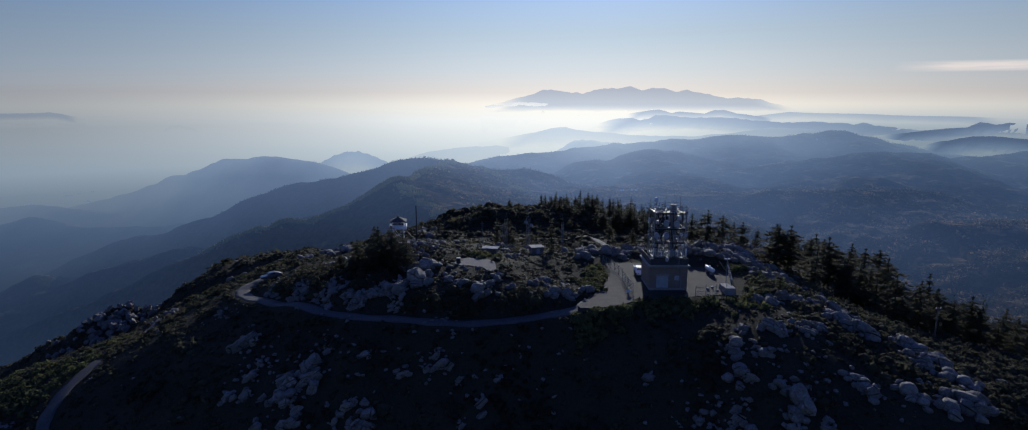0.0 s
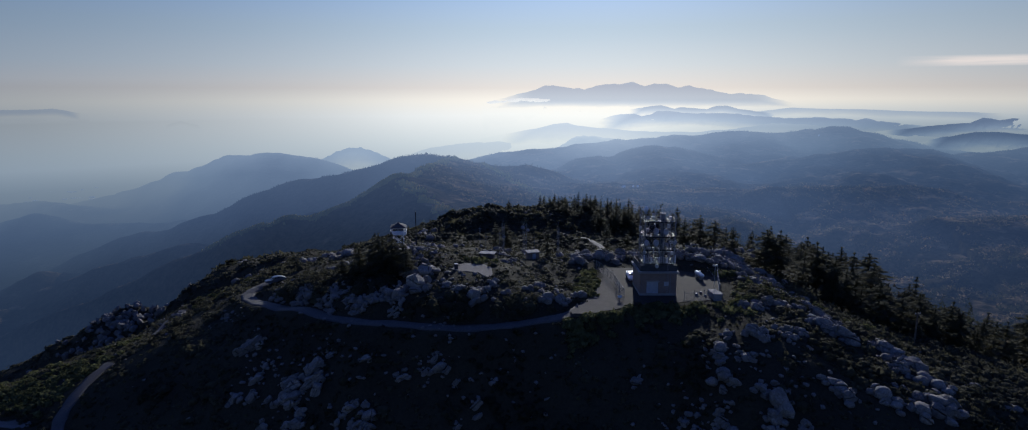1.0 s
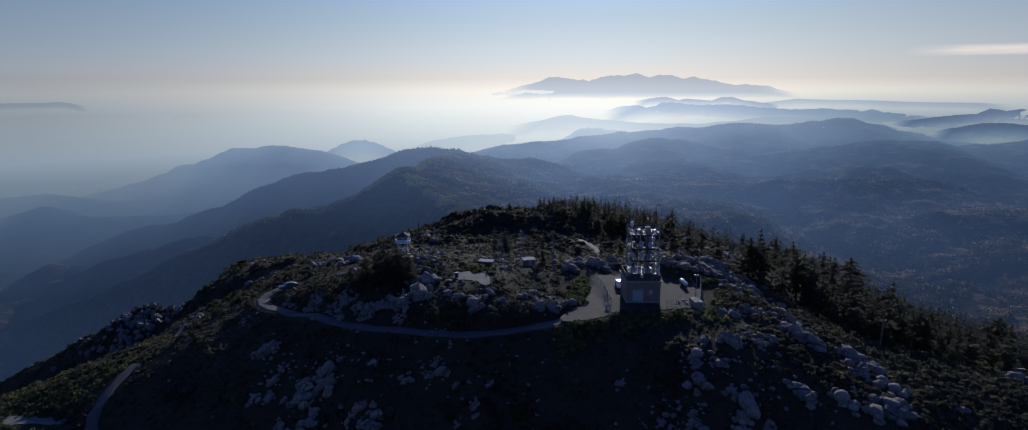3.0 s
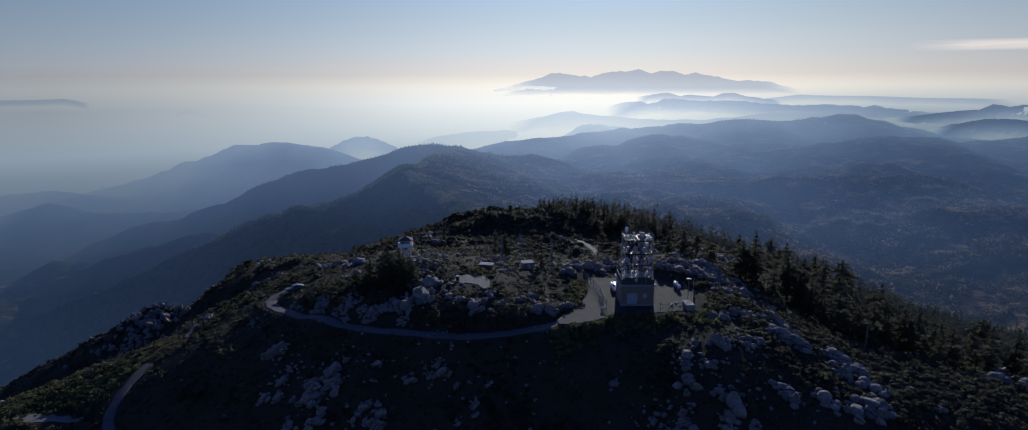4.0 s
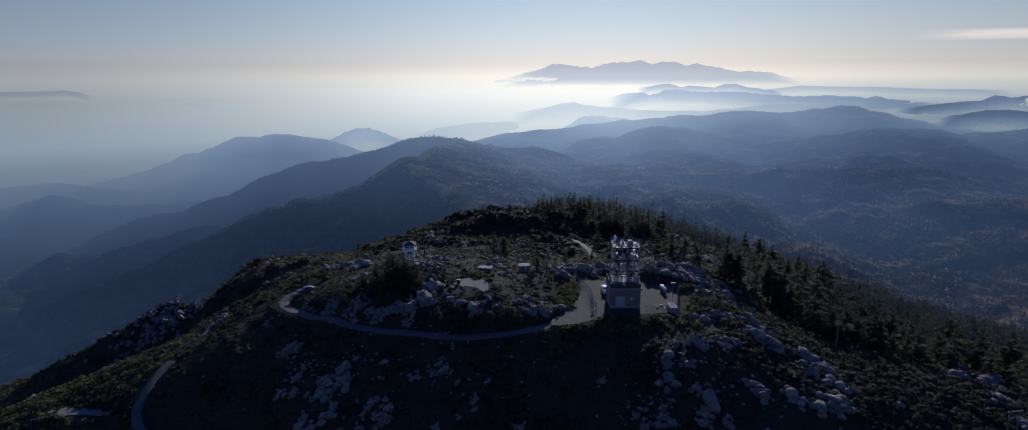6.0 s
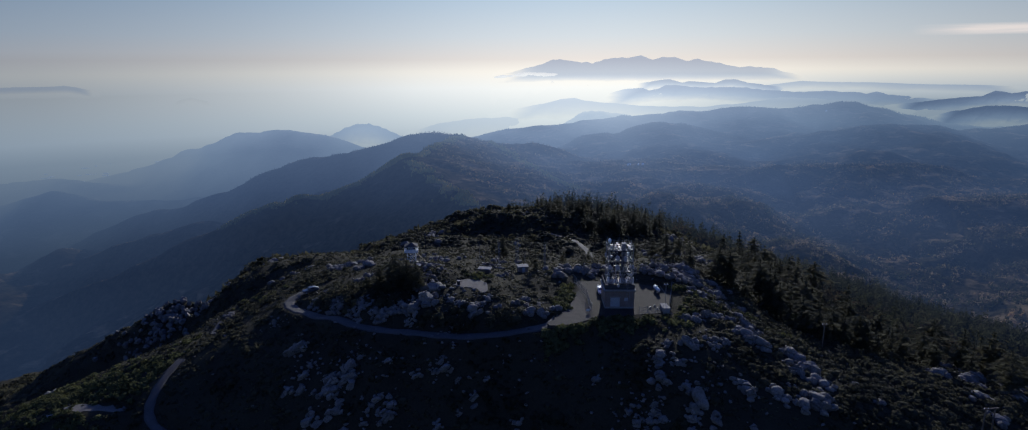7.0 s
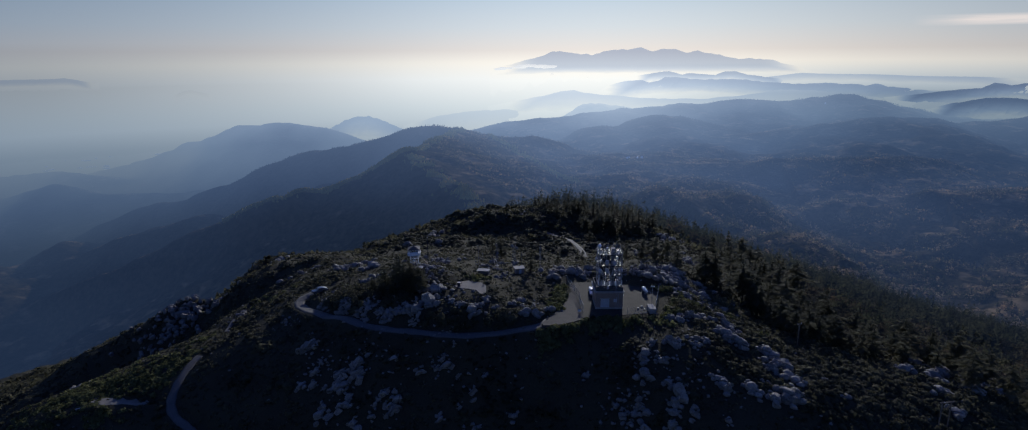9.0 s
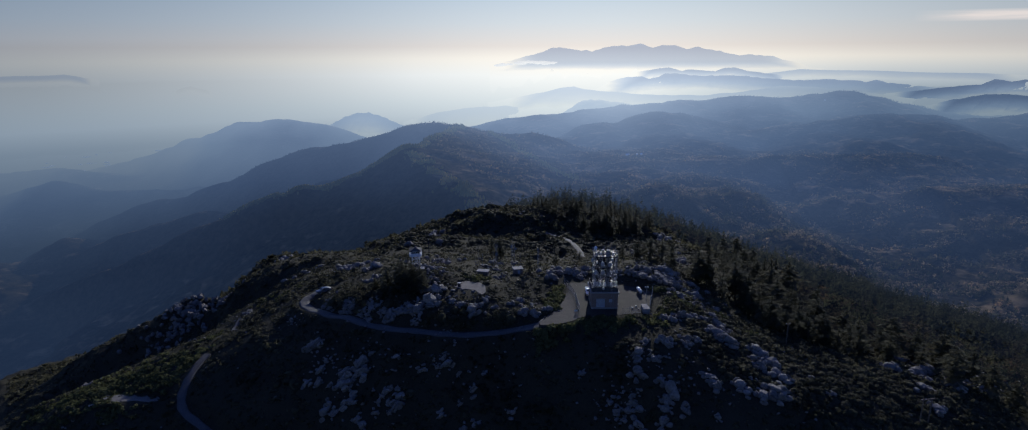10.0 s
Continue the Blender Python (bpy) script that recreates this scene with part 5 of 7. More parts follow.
def clumps(x, y, z, r, tall, leaves, leaf, rng, shell=0.75):
    """Loose leaf triangles over domes at x, y, z of radius r."""
    n = len(x)
    d = rng.normal(size=(n, leaves, 3))
    d[..., 2] = np.abs(d[..., 2]) * 0.9 + 0.05
    d /= np.linalg.norm(d, axis=-1, keepdims=True)
    k = rng.uniform(shell, 1.1, (n, leaves, 1))
    wob = 1 + 0.3 * np.sin(d[..., :1] * 4 + rng.uniform(0, 6.28, (n, 1, 1))) * np.cos(d[..., 1:2] * 3 + rng.uniform(0, 6.28, (n, 1, 1)))
    c = d * k * wob * r[:, None, None]
    c[..., 2] *= tall[:, None]
    c += np.stack([x, y, z], -1)[:, None]
    a = rng.normal(size=(n, leaves, 3))
    b = np.cross(d, a)
    b /= np.linalg.norm(b, axis=-1, keepdims=True)
    a = np.cross(b, d + rng.normal(size=d.shape) * 0.5)
    s = (leaf * r)[:, None, None] * rng.uniform(0.7, 1.3, (n, leaves, 1))
    return np.stack([c + a * s, c - a * s * 0.5 + b * s * 0.9, c - a * s * 0.5 - b * s * 0.9], 2).reshape(-1, 3, 3)


def keep_clear(x, y, margin=0.6):
    ok = road_gap(x, y) > margin
    for i, (fx, fy, fa, fb, fz) in enumerate(FLATS):
        ok &= ((x - fx) / (fa + 0.5)) ** 2 + ((y - fy) / (fb + 0.5)) ** 2 > (0.5 if i > 1 else 0.9)
    big = ROCK_SPOTS[ROCK_SPOTS[:, 2] > 0.7]
    for rx, ry, rs in big:
        ok &= (x - rx) ** 2 + (y - ry + 0.7 * rs) ** 2 > (rs * 1.25) ** 2
    return ok


def on_bank(x, y):
    """The bare rocky cut above the road."""
    up = y - np.interp(x, [-56, -47.5, -36.4, -26.8, -17.8], [125, 117.5, 109.8, 105.4, 102.6])
    return (x > -54) & (x < -20) & (up > 1.5) & (up < 7.0) & (lumps(x, y, 7, 77) > -0.15)


def domes(name, x, y, z, r, tall, rng, mat):
    """The solid inside of shrubs: one lumpy low dome each, in one sheet."""
    n, rings = len(x), ((0.95, 0.0, 5), (0.88, 0.42, 5), (0.5, 0.82, 5))
    v = []
    for w, h, k in rings:
        a = rng.uniform(0, 6.28, (n, 1)) * 0.2 + np.arange(k)[None] * (6.2832 / k) + (0.4 if h == 0.42 else 0)
        q = r[:, None] * w * rng.uniform(0.7, 1.15, (n, k))
        v.append(np.stack([x[:, None] + np.cos(a) * q, y[:, None] + np.sin(a) * q, z[:, None] - (0.4 if h == 0 else 0) + r[:, None] * tall[:, None] * h * rng.uniform(0.75, 1.15, (n, k))], -1))
    v.append(np.stack([x, y, z + r * tall * rng.uniform(0.85, 1.05, n)], -1)[:, None])
    v = np.concatenate(v, 1)
    f = []
    for i in range(2):
        for j in range(5):
            a, b = i * 5 + j, i * 5 + (j + 1) % 5
            f += [(a, b, b + 5), (a, b + 5, a + 5)]
    f += [(10 + j, 10 + (j + 1) % 5, 15) for j in range(5)]
    f = (np.array(f)[None] + (np.arange(n) * 16)[:, None, None]).reshape(-1, 3)
    return mesh_object(name, v.reshape(-1, 3), f.tolist(), [mat], None, None, True)


def build_brush():
    rng = np.random.RandomState(11)
    n = 35000
    x, y = rng.uniform(-250, 190, n), rng.uniform(66, 225, n)
    patch = lumps(x, y, 26, 31) + 0.6 * lumps(x, y, 9, 32)
    ok = keep_clear(x, y) & (patch > np.where((y > 122) & (x > -60) & (x < 70), -0.72, -1.1)) & (np.abs(x) < (y + 45) * 0.92 + 4)
    ok &= ~on_bank(x, y) & ~((x > 62) & (y < 114) & (x + 0.9 * (y - 92) > 48))
    x, y, patch = x[ok], y[ok], patch[ok]
    r = np.clip(rng.lognormal(-0.34, 0.40, len(x)), 0.35, 1.7) * (0.8 + 0.5 * np.clip(patch, -0.5, 1))
    z = height(x, y) - 0.15 * r
    tall = rng.uniform(0.32, 0.68, len(x))
    tagged(domes("brush", x, y, z, r * 0.95, tall, rng, BRUSH), "dense dark olive chaparral brush covering the slopes", "shrub", kind="stuff")
    t = clumps(x, y, z, r, tall, 12, 0.22, rng, 0.9)
    tagged(triangle_sheet("brush", t, BRUSH), "twiggy dark olive chaparral foliage on the slopes", "shrub", kind="stuff")
    n = 20000
    x, y = rng.uniform(-340, 330, n), rng.uniform(222, 470, n)
    ok = keep_clear(x, y) & (lumps(x, y, 40, 33) > -0.85) & (np.hypot(x, y - 120) < 400) & (np.abs(x) < (y + 45) * 0.92 + 4)
    x, y = x[ok], y[ok]
    near = (np.abs(x - 5) < 60) & (y < 300)
    r = np.clip(rng.lognormal(0.25, 0.35, len(x)), 0.6, 2.6) * np.where(near, 0.85, 1)
    t = clumps(x, y, height(x, y) - 0.1 * r, r, rng.uniform(0.6, 1.0, len(x)), 8, 0.58, rng)
    tagged(triangle_sheet("brush", t, BRUSH), "dark chaparral brush on the far slopes and knoll", "shrub", kind="stuff")
    n = 2600          # close cover on the knoll and the saddle before it
    x, y = rng.uniform(-60, 70, n), rng.uniform(200, 300, n)
    ok = keep_clear(x, y)
    x, y = x[ok], y[ok]
    r = np.clip(rng.lognormal(0.1, 0.35, len(x)), 0.6, 2.2)
    tagged(domes("brush", x, y, height(x, y) - 0.1 * r, r, rng.uniform(0.5, 0.9, len(x)), rng, BRUSH), "low dark brush over the knoll", "shrub", kind="stuff")
    n = 4200          # close dark cover over the lower spur
    x, y = rng.uniform(50, 150, n), rng.uniform(68, 116, n)
    ok = keep_clear(x, y) & (x + 0.9 * (y - 92) > 48) & (np.abs(x) < (y + 45) * 0.92 + 4)
    x, y = x[ok], y[ok]
    r = np.clip(rng.lognormal(-0.1, 0.35, len(x)), 0.5, 1.7)
    z, tall = height(x, y) - 0.15 * r, rng.uniform(0.5, 0.9, len(x))
    tagged(domes("brush", x, y, z, r * 0.95, tall, rng, BRUSH), "close dark brush over the lower spur", "shrub", kind="stuff")
    tagged(triangle_sheet("brush", clumps(x, y, z, r, tall, 12, 0.22, rng, 0.9), BRUSH), "dark leaves of the brush on the lower spur", "shrub", kind="stuff")
    # fresher green brush round the pad; its bright colour paints sunlight on the shoulder
    spots = [(47, 112, 4.5, 30), (52, 116, 4, 30), (57, 113, 4, 14), (50, 110.5, 3, 22), (62, 115, 4, 8), (66, 108, 5, 7), (15.5, 117, 2.4, 34), (15.5, 113, 2, 22), (16.5, 122, 2.4, 26), (17, 127, 2, 14), (53, 121, 3, 16), (43, 104.8, 4, 22), (33, 104.8, 6, 28), (12, 99.3, 4, 24), (13, 100.4, 2.2, 40), (18, 101.4, 2.2, 50), (23, 104.2, 2.4, 34), (28, 105.4, 3, 30), (-6, 129.5, 5, 16), (18, 121, 2.2, 12), (14.5, 113.5, 2.2, 14),
             (-93, 114, 6, 60), (-112, 113, 8, 120), (-100, 113, 8, 110), (-122, 117, 9, 100), (-92, 122, 5, 30), (-106, 120, 8, 50), (-94, 134, 6, 12), (-86, 158, 7, 10), (-74, 150, 7, 10), (-131, 112, 8, 50), (-104, 102, 5, 40), (-118, 104, 6, 40), (47, 125, 3, 14)]
    px, py = [], []
    for sx, sy, sp, c in spots:
        px.append(sx + rng.normal(size=c) * sp * 0.5)
        py.append(sy + rng.normal(size=c) * sp * 0.5)
    x, y = np.concatenate(px), np.concatenate(py)
    ok = keep_clear(x, y, 0.9) | ((x > 12.5) & (x < 18.6) & (y > 111) & (road_gap(x, y) > 1))
    x, y = x[ok], y[ok]
    r = rng.uniform(0.5, 1.1, len(x))
    t = clumps(x, y, height(x, y) - 0.1 * r, r, rng.uniform(0.6, 1.0, len(x)), 60, 0.33, rng)
    tagged(triangle_sheet("brush", t, BRUSH_GREEN), "fresh yellow-green brush along the pad and shoulder, coloured as if sunlit", "shrub", kind="stuff")
    spots = [(-42, 122, 5, 60), (-35, 122, 5, 60), (-27, 118, 4, 40), (-47, 127, 4, 36), (-38, 128, 5, 40), (-18, 107, 4, 34), (-8, 105.5, 4, 40), (3, 105.5, 4, 40), (9, 108, 3, 24), (-60, 150, 8, 30), (-75, 140, 6, 24), (52, 113, 5, 26), (70, 118, 6, 30), (64, 126, 5, 26)]
    px, py = [], []
    for sx, sy, sp, c in spots:
        px.append(sx + rng.normal(size=c) * sp * 0.55)
        py.append(sy + rng.normal(size=c) * sp * 0.5)
    x, y = np.concatenate(px), np.concatenate(py)
    ok = keep_clear(x, y, 1.5) & ~on_bank(x, y)
    x, y = x[ok], y[ok]
    r = rng.uniform(0.9, 1.9, len(x))
    z, tall = height(x, y) - 0.15 * r, rng.uniform(0.8, 1.15, len(x))
    tagged(domes("brush", x, y, z, r * 0.9, tall, rng, BRUSH), "tall dark chaparral thicket on the banks", "shrub", kind="stuff")
    tagged(triangle_sheet("brush", clumps(x, y, z, r, tall, 60, 0.13, rng, 0.85), BRUSH), "close dark leaves of the tall thicket", "shrub", kind="stuff")
    # dry grass and low cover between the shrubs
    n = 7000
    x, y = rng.uniform(-150, 150, n), rng.uniform(75, 200, n)
    ok = keep_clear(x, y, 0.1) & (np.abs(x) < (y + 45) * 0.95)
    x, y = x[ok], y[ok]
    r = rng.uniform(0.2, 0.5, len(x))
    t = clumps(x, y, height(x, y) - 0.05, r, rng.uniform(0.6, 1.3, len(x)), 7, 0.6, rng)
    tagged(triangle_sheet("grass", t, BRUSH), "low dry scrub and grass between shrubs", "grass", kind="stuff")


build_brush()


def conifer_triangles(h, rng, levels=12, limbs=8, spread=0.28, power=1.3, ragged=0.35, start=0.14):
    """Layered limbs of drooping needle sprays round a close dark heart, widest low down (power 1) or high up (power 3)."""
    out = []
    lean = rng.uniform(0, 6.283)
    for i in range(levels):
        f = i / (levels - 1)
        z = h * (start + (0.95 - start) * f) + rng.uniform(-0.03, 0.03) * h
        reach = h * spread * (1 - f ** power + 0.09) * rng.uniform(0.75, 1.12) * (0.65 + 0.35 * min(1, f * 4 + 0.3))
        gap = h * (0.95 - start) / levels
        core = reach * 0.20          # ragged cone that closes the heart of the crown
        ring = [(math.cos(a) * core * q, math.sin(a) * core * q, z - 0.7 * gap * q) for a, q in ((6.283 * j / 7, rng.uniform(0.6, 1.25)) for j in range(7))]
        top = (0, 0, min(z + gap * 0.8, h * 0.95))
        out += [(ring[j], ring[(j + 1) % 7], top) for j in range(7)]
        for j in range(limbs):
            a = 6.283 * j / limbs + rng.uniform(-0.45, 0.45)
            L = reach * rng.uniform(1 - 1.4 * ragged, 1 + 0.45 * ragged) * (1 + 0.2 * math.cos(a - lean))
            if L < 0.1:
                continue
            dx, dy, rise = math.cos(a), math.sin(a), rng.uniform(-0.2, 0.3)
            for k in range(8):          # sprays along the limb, hanging a little at the end
                u = L * (0.32 + 0.68 * (k + rng.uniform(0, 1)) / 8)
                w = L * rng.uniform(0.13, 0.24) * (1.15 - 0.5 * u / L) + 0.016 * h
                zz = z + rise * u - 0.22 * u * u / L
                side = rng.uniform(-1, 1) * 0.22 * L * (1.15 - u / L)
                cx, cy = dx * u - dy * side, dy * u + dx * side
                t = a + rng.uniform(-0.9, 0.9)
                ex, ey = math.cos(t), math.sin(t)
                out.append(((cx - ex * w * 0.7 - ey * w * 0.75, cy - ey * w * 0.7 + ex * w * 0.75, zz - w * rng.uniform(-0.25, 0.6)),
                            (cx - ex * w * 0.7 + ey * w * 0.75, cy - ey * w * 0.7 - ex * w * 0.75, zz - w * rng.uniform(-0.15, 0.3)),
                            (cx + ex * w * 1.35, cy + ey * w * 1.35, zz - w * rng.uniform(-0.3, 0.55))))
    for j in range(4):          # leader
        a = 1.57 * j + 0.4
        w = 0.02 * h
        out.append(((w * math.cos(a), w * math.sin(a), h * 0.9), (w * math.cos(a + 1.8), w * math.sin(a + 1.8), h * 0.9), (0, 0, h * 0.985)))
    return np.array(out)


def build_conifer(seed, h, label, **kw):
    rng = np.random.RandomState(seed)
    t = thing("conifer", label, "tree", (0, 0, 0), 0, "mountain conifers")
    bm = bmesh.new()
    pts = [Vector((rng.normal() * 0.03 * i * (i < 4), rng.normal() * 0.03 * i * (i < 4), h * (0.95 * i / 4) - 0.5)) for i in range(5)]
    for i in range(4):
        tube(bm, pts[i], pts[i + 1], 0.026 * h * (1 - i / 4.3), 0.026 * h * (1 - (i + 1) / 4.3), 6)
    for i in range(6):
        a, z = rng.uniform(0, 6.28), h * rng.uniform(0.15, 0.6)
        L = h * 0.16 * (1.1 - z / h)
        tube(bm, (0, 0, z), (math.cos(a) * L, math.sin(a) * L, z - 0.1 * L), 0.006 * h, 0.002 * h, 3)
    part("trunk", bm, BARK, t)
    triangle_sheet("crown", conifer_triangles(h, rng, **kw), NEEDLES, t)
    return t


def forest_gap(x, y):
    """Positive inside the woods on the shaded flank."""
    ex = np.interp(y, [100, 112, 120, 126, 132, 140, 150, 200, 280, 330], [116, 106, 100, 95, 88, 84, 80, 84, 96, 40])
    return x - ex


# nearer woods too have the haze glow painted into their materials
RIDGE_WOODS = distant("hazy_ridge_woods", (0.018, 0.022, 0.014), (0.062, 0.062, 0.034), 0.05, None, (0.085, 0.075, 0.038))

FLANK_OAKS = distant("hazy_flank_oaks", (0.014, 0.014, 0.010), (0.062, 0.051, 0.032), 0.06, None, (0.11, 0.076, 0.040))


def build_trees():
    kinds = [build_conifer(41, 10.0, "tall dark green conifer on the shaded flank", power=1.8, spread=0.26, levels=12, limbs=8, start=0.16),
             build_conifer(42, 10.0, "dark conifer with a broad layered crown", spread=0.34, power=2.4, levels=11, limbs=8, start=0.2, ragged=0.5),
             build_conifer(43, 10.0, "tall slender dark conifer on the slope", spread=0.20, levels=14, limbs=7, power=1.5, start=0.12),
             build_conifer(44, 10.0, "bushy dark conifer on the slope", spread=0.36, levels=13, limbs=9, power=2.2, start=0.06),
             build_conifer(45, 10.0, "flat-topped dark pine with open limbs", spread=0.38, power=3.6, levels=10, limbs=8, start=0.34, ragged=0.55),
             build_conifer(46, 10.0, "young dark green conifer", spread=0.30, levels=13, power=1.5, start=0.06)]
    rng = np.random.RandomState(19)
    # x, y, kind, height in tenths of a full-grown tree
    spur = [(45.9, 155.6, 0, 0.67), (50.5, 156.0, 1, 0.77), (54.7, 157.0, 4, 0.71), (54.7, 143.9, 1, 0.63), (62.5, 141.5, 1, 0.93), (66.6, 144.3, 1, 1.02), (67.9, 133.4, 2, 0.84),
            (74.8, 140.2, 1, 1.13), (75.6, 135.7, 0, 0.81), (75.4, 145.5, 4, 0.98), (75.6, 129.3, 0, 0.93), (81.1, 134.5, 1, 0.85), (85.8, 136.4, 1, 1.16), (77.7, 125.7, 2, 0.8), (78.1, 120.0, 1, 0.94), (81.1, 116.5, 4, 0.69),
            (84.8, 117.1, 1, 0.88), (88.0, 124.3, 4, 0.72), (86.7, 115.0, 0, 0.71), (91.7, 117.3, 1, 0.96), (92.4, 115.5, 3, 0.78), (96.3, 111.0, 0, 0.71), (100.5, 113.4, 1, 0.79), (75.5, 133.5, 0, 0.78),
            (88.9, 133.7, 1, 0.76), (94.5, 112.9, 2, 0.63), (64.1, 146.0, 4, 0.87), (77.6, 138.0, 0, 0.98), (82.8, 129.0, 3, 0.86)]
    clump = [(-30.2, 128.8, 3, 0.80), (-25.2, 123.7, 3, 0.86), (-33.2, 126.7, 1, 0.66), (-27.0, 122.5, 3, 0.72), (-21.8, 120.4, 1, 0.62), (-36.7, 125.1, 3, 0.5), (-22.9, 123.0, 3, 0.70), (-28.6, 125.5, 1, 0.86),
             (-24.6, 119.0, 3, 0.48), (-29.8, 119.8, 3, 0.46), (-33, 121.5, 3, 0.45)]
    ridge = [(40.4, 244.3, 3, 0.9), (47.1, 249.0, 0, 1.02), (51.0, 254.4, 2, 0.95), (37.0, 248.4, 3, 0.65), (43.5, 250, 1, 0.8), (54, 248, 0, 0.8)]
    single = [(9, 143, 2, 0.85), (-1.5, 176, 1, 0.95), (-5, 181, 0, 0.9), (19, 170, 5, 0.6), (27, 164, 5, 0.55), (34, 172, 3, 0.7), (-2, 270, 3, 0.5), (-8, 268, 3, 0.3), (-98, 255, 3, 0.5), (-92, 256, 5, 0.25),
              (36, 225, 3, 0.7), (60, 163, 0, 0.75), (43, 168, 5, 0.6), (70, 152, 3, 0.6), (-104, 118, 5, 0.22), (82, 112, 5, 0.3), (95, 104, 5, 0.25)]
    rows = [(x, y, k, s * 1.2) for x, y, k, s in spur] + clump + ridge + single
    count = 0
    while count < 100:          # the stand on the knoll's shoulder
        x, y = rng.uniform(12, 78), rng.uniform(236, 302)
        if y < np.interp(x, [12, 20, 36, 50, 78], [272, 254, 245, 239, 244]) or (x - 45) ** 2 + (y - 262) ** 2 > 1900 or any((x - a) ** 2 + (y - b) ** 2 < 4.8 for a, b, _, _ in rows[-count - 1:]):
            continue
        rows.append((x, y, (0, 2, 2, 3, 0)[rng.randint(5)], (0.45 + 0.62 * rng.beta(1.6, 2.2)) * (0.7 if x < 30 else 1)))
        count += 1
    tries = 0
    while len(rows) < 290 and tries < 9000:
        tries += 1
        x, y = rng.uniform(55, 190), rng.uniform(100, 225)
        g = float(forest_gap(np.array(x), np.array(y)))
        if g < 2 or g > 30 or rng.uniform() > math.exp(-((y - 130) / 120) ** 2) or any((x - a) ** 2 + (y - b) ** 2 < 56 for a, b, _, _ in rows[-140:]):
            continue
        rows.append((x, y, rng.randint(5), rng.uniform(0.8, 1.4) * (0.85 if g < 8 else 1)))
    first = set()
    for x, y, k, s in rows:
        m = pose(x, y, ground_z(x, y), rng.uniform(-2, 2), rng.uniform(-2, 2), rng.uniform(0, 360))
        if k not in first:
            first.add(k)
            ob = kinds[k]
            ob.matrix_basis = m @ Matrix.Diagonal((s, s, s, 1))
        else:
            ob = copy_thing(kinds[k], m)
            ob.scale = (s, s, s)
    # dense woods further down the flank and over the ridge beyond
    n = 14000
    x, y = rng.uniform(-60, 420, n), rng.uniform(110, 640, n)
    woods = (forest_gap(x, y) > np.where(y > 385, -200, 0)) & (y > 300) & (x > np.where(y > 385, -40, 5) + lumps(y, y, 60, 5) * 8 + rng.uniform(0, 1, n) ** 2 * 60)
    flank = (forest_gap(x, y) > np.where(y < 225, 26, 5)) & (y <= 300) & (rng.uniform(0, 1, n) < 0.42)
    ok = (woods | flank & (lumps(x, y, 50, 6) > -0.1)) & keep_clear(x, y) & (np.hypot(x, y - 120) < 545)
    x, y = x[ok], y[ok]
    h = np.where(y > 300, 3.5 + 15 * rng.beta(1.1, 2.2, len(x)), 12.5 * rng.beta(2.2, 2.0, len(x)) + 3.5)
    z, far = height(x, y), y > 300
    oak = ~far & (lumps(x, y, 30, 14) + rng.normal(size=len(x)) * 0.7 > -0.3)
    pine = ~far & ~oak
    far_clumps("woods", x[pine], y[pine], z[pine], h[pine], rng, RIDGE_WOODS, "dark conifers on the lower flank", 70, 0.25, 0.13, True)
    far_clumps("woods", x[oak], y[oak], z[oak], 0.62 * h[oak], rng, FLANK_OAKS, "brown oaks among the conifers of the lower flank", 60, 0.46, 0.14)
    far_clumps("woods", x[far], y[far], z[far], h[far], rng, RIDGE_WOODS, "dark conifer woods along the hazy ridge beyond", 36, 0.21, 0.14, True)


build_trees()


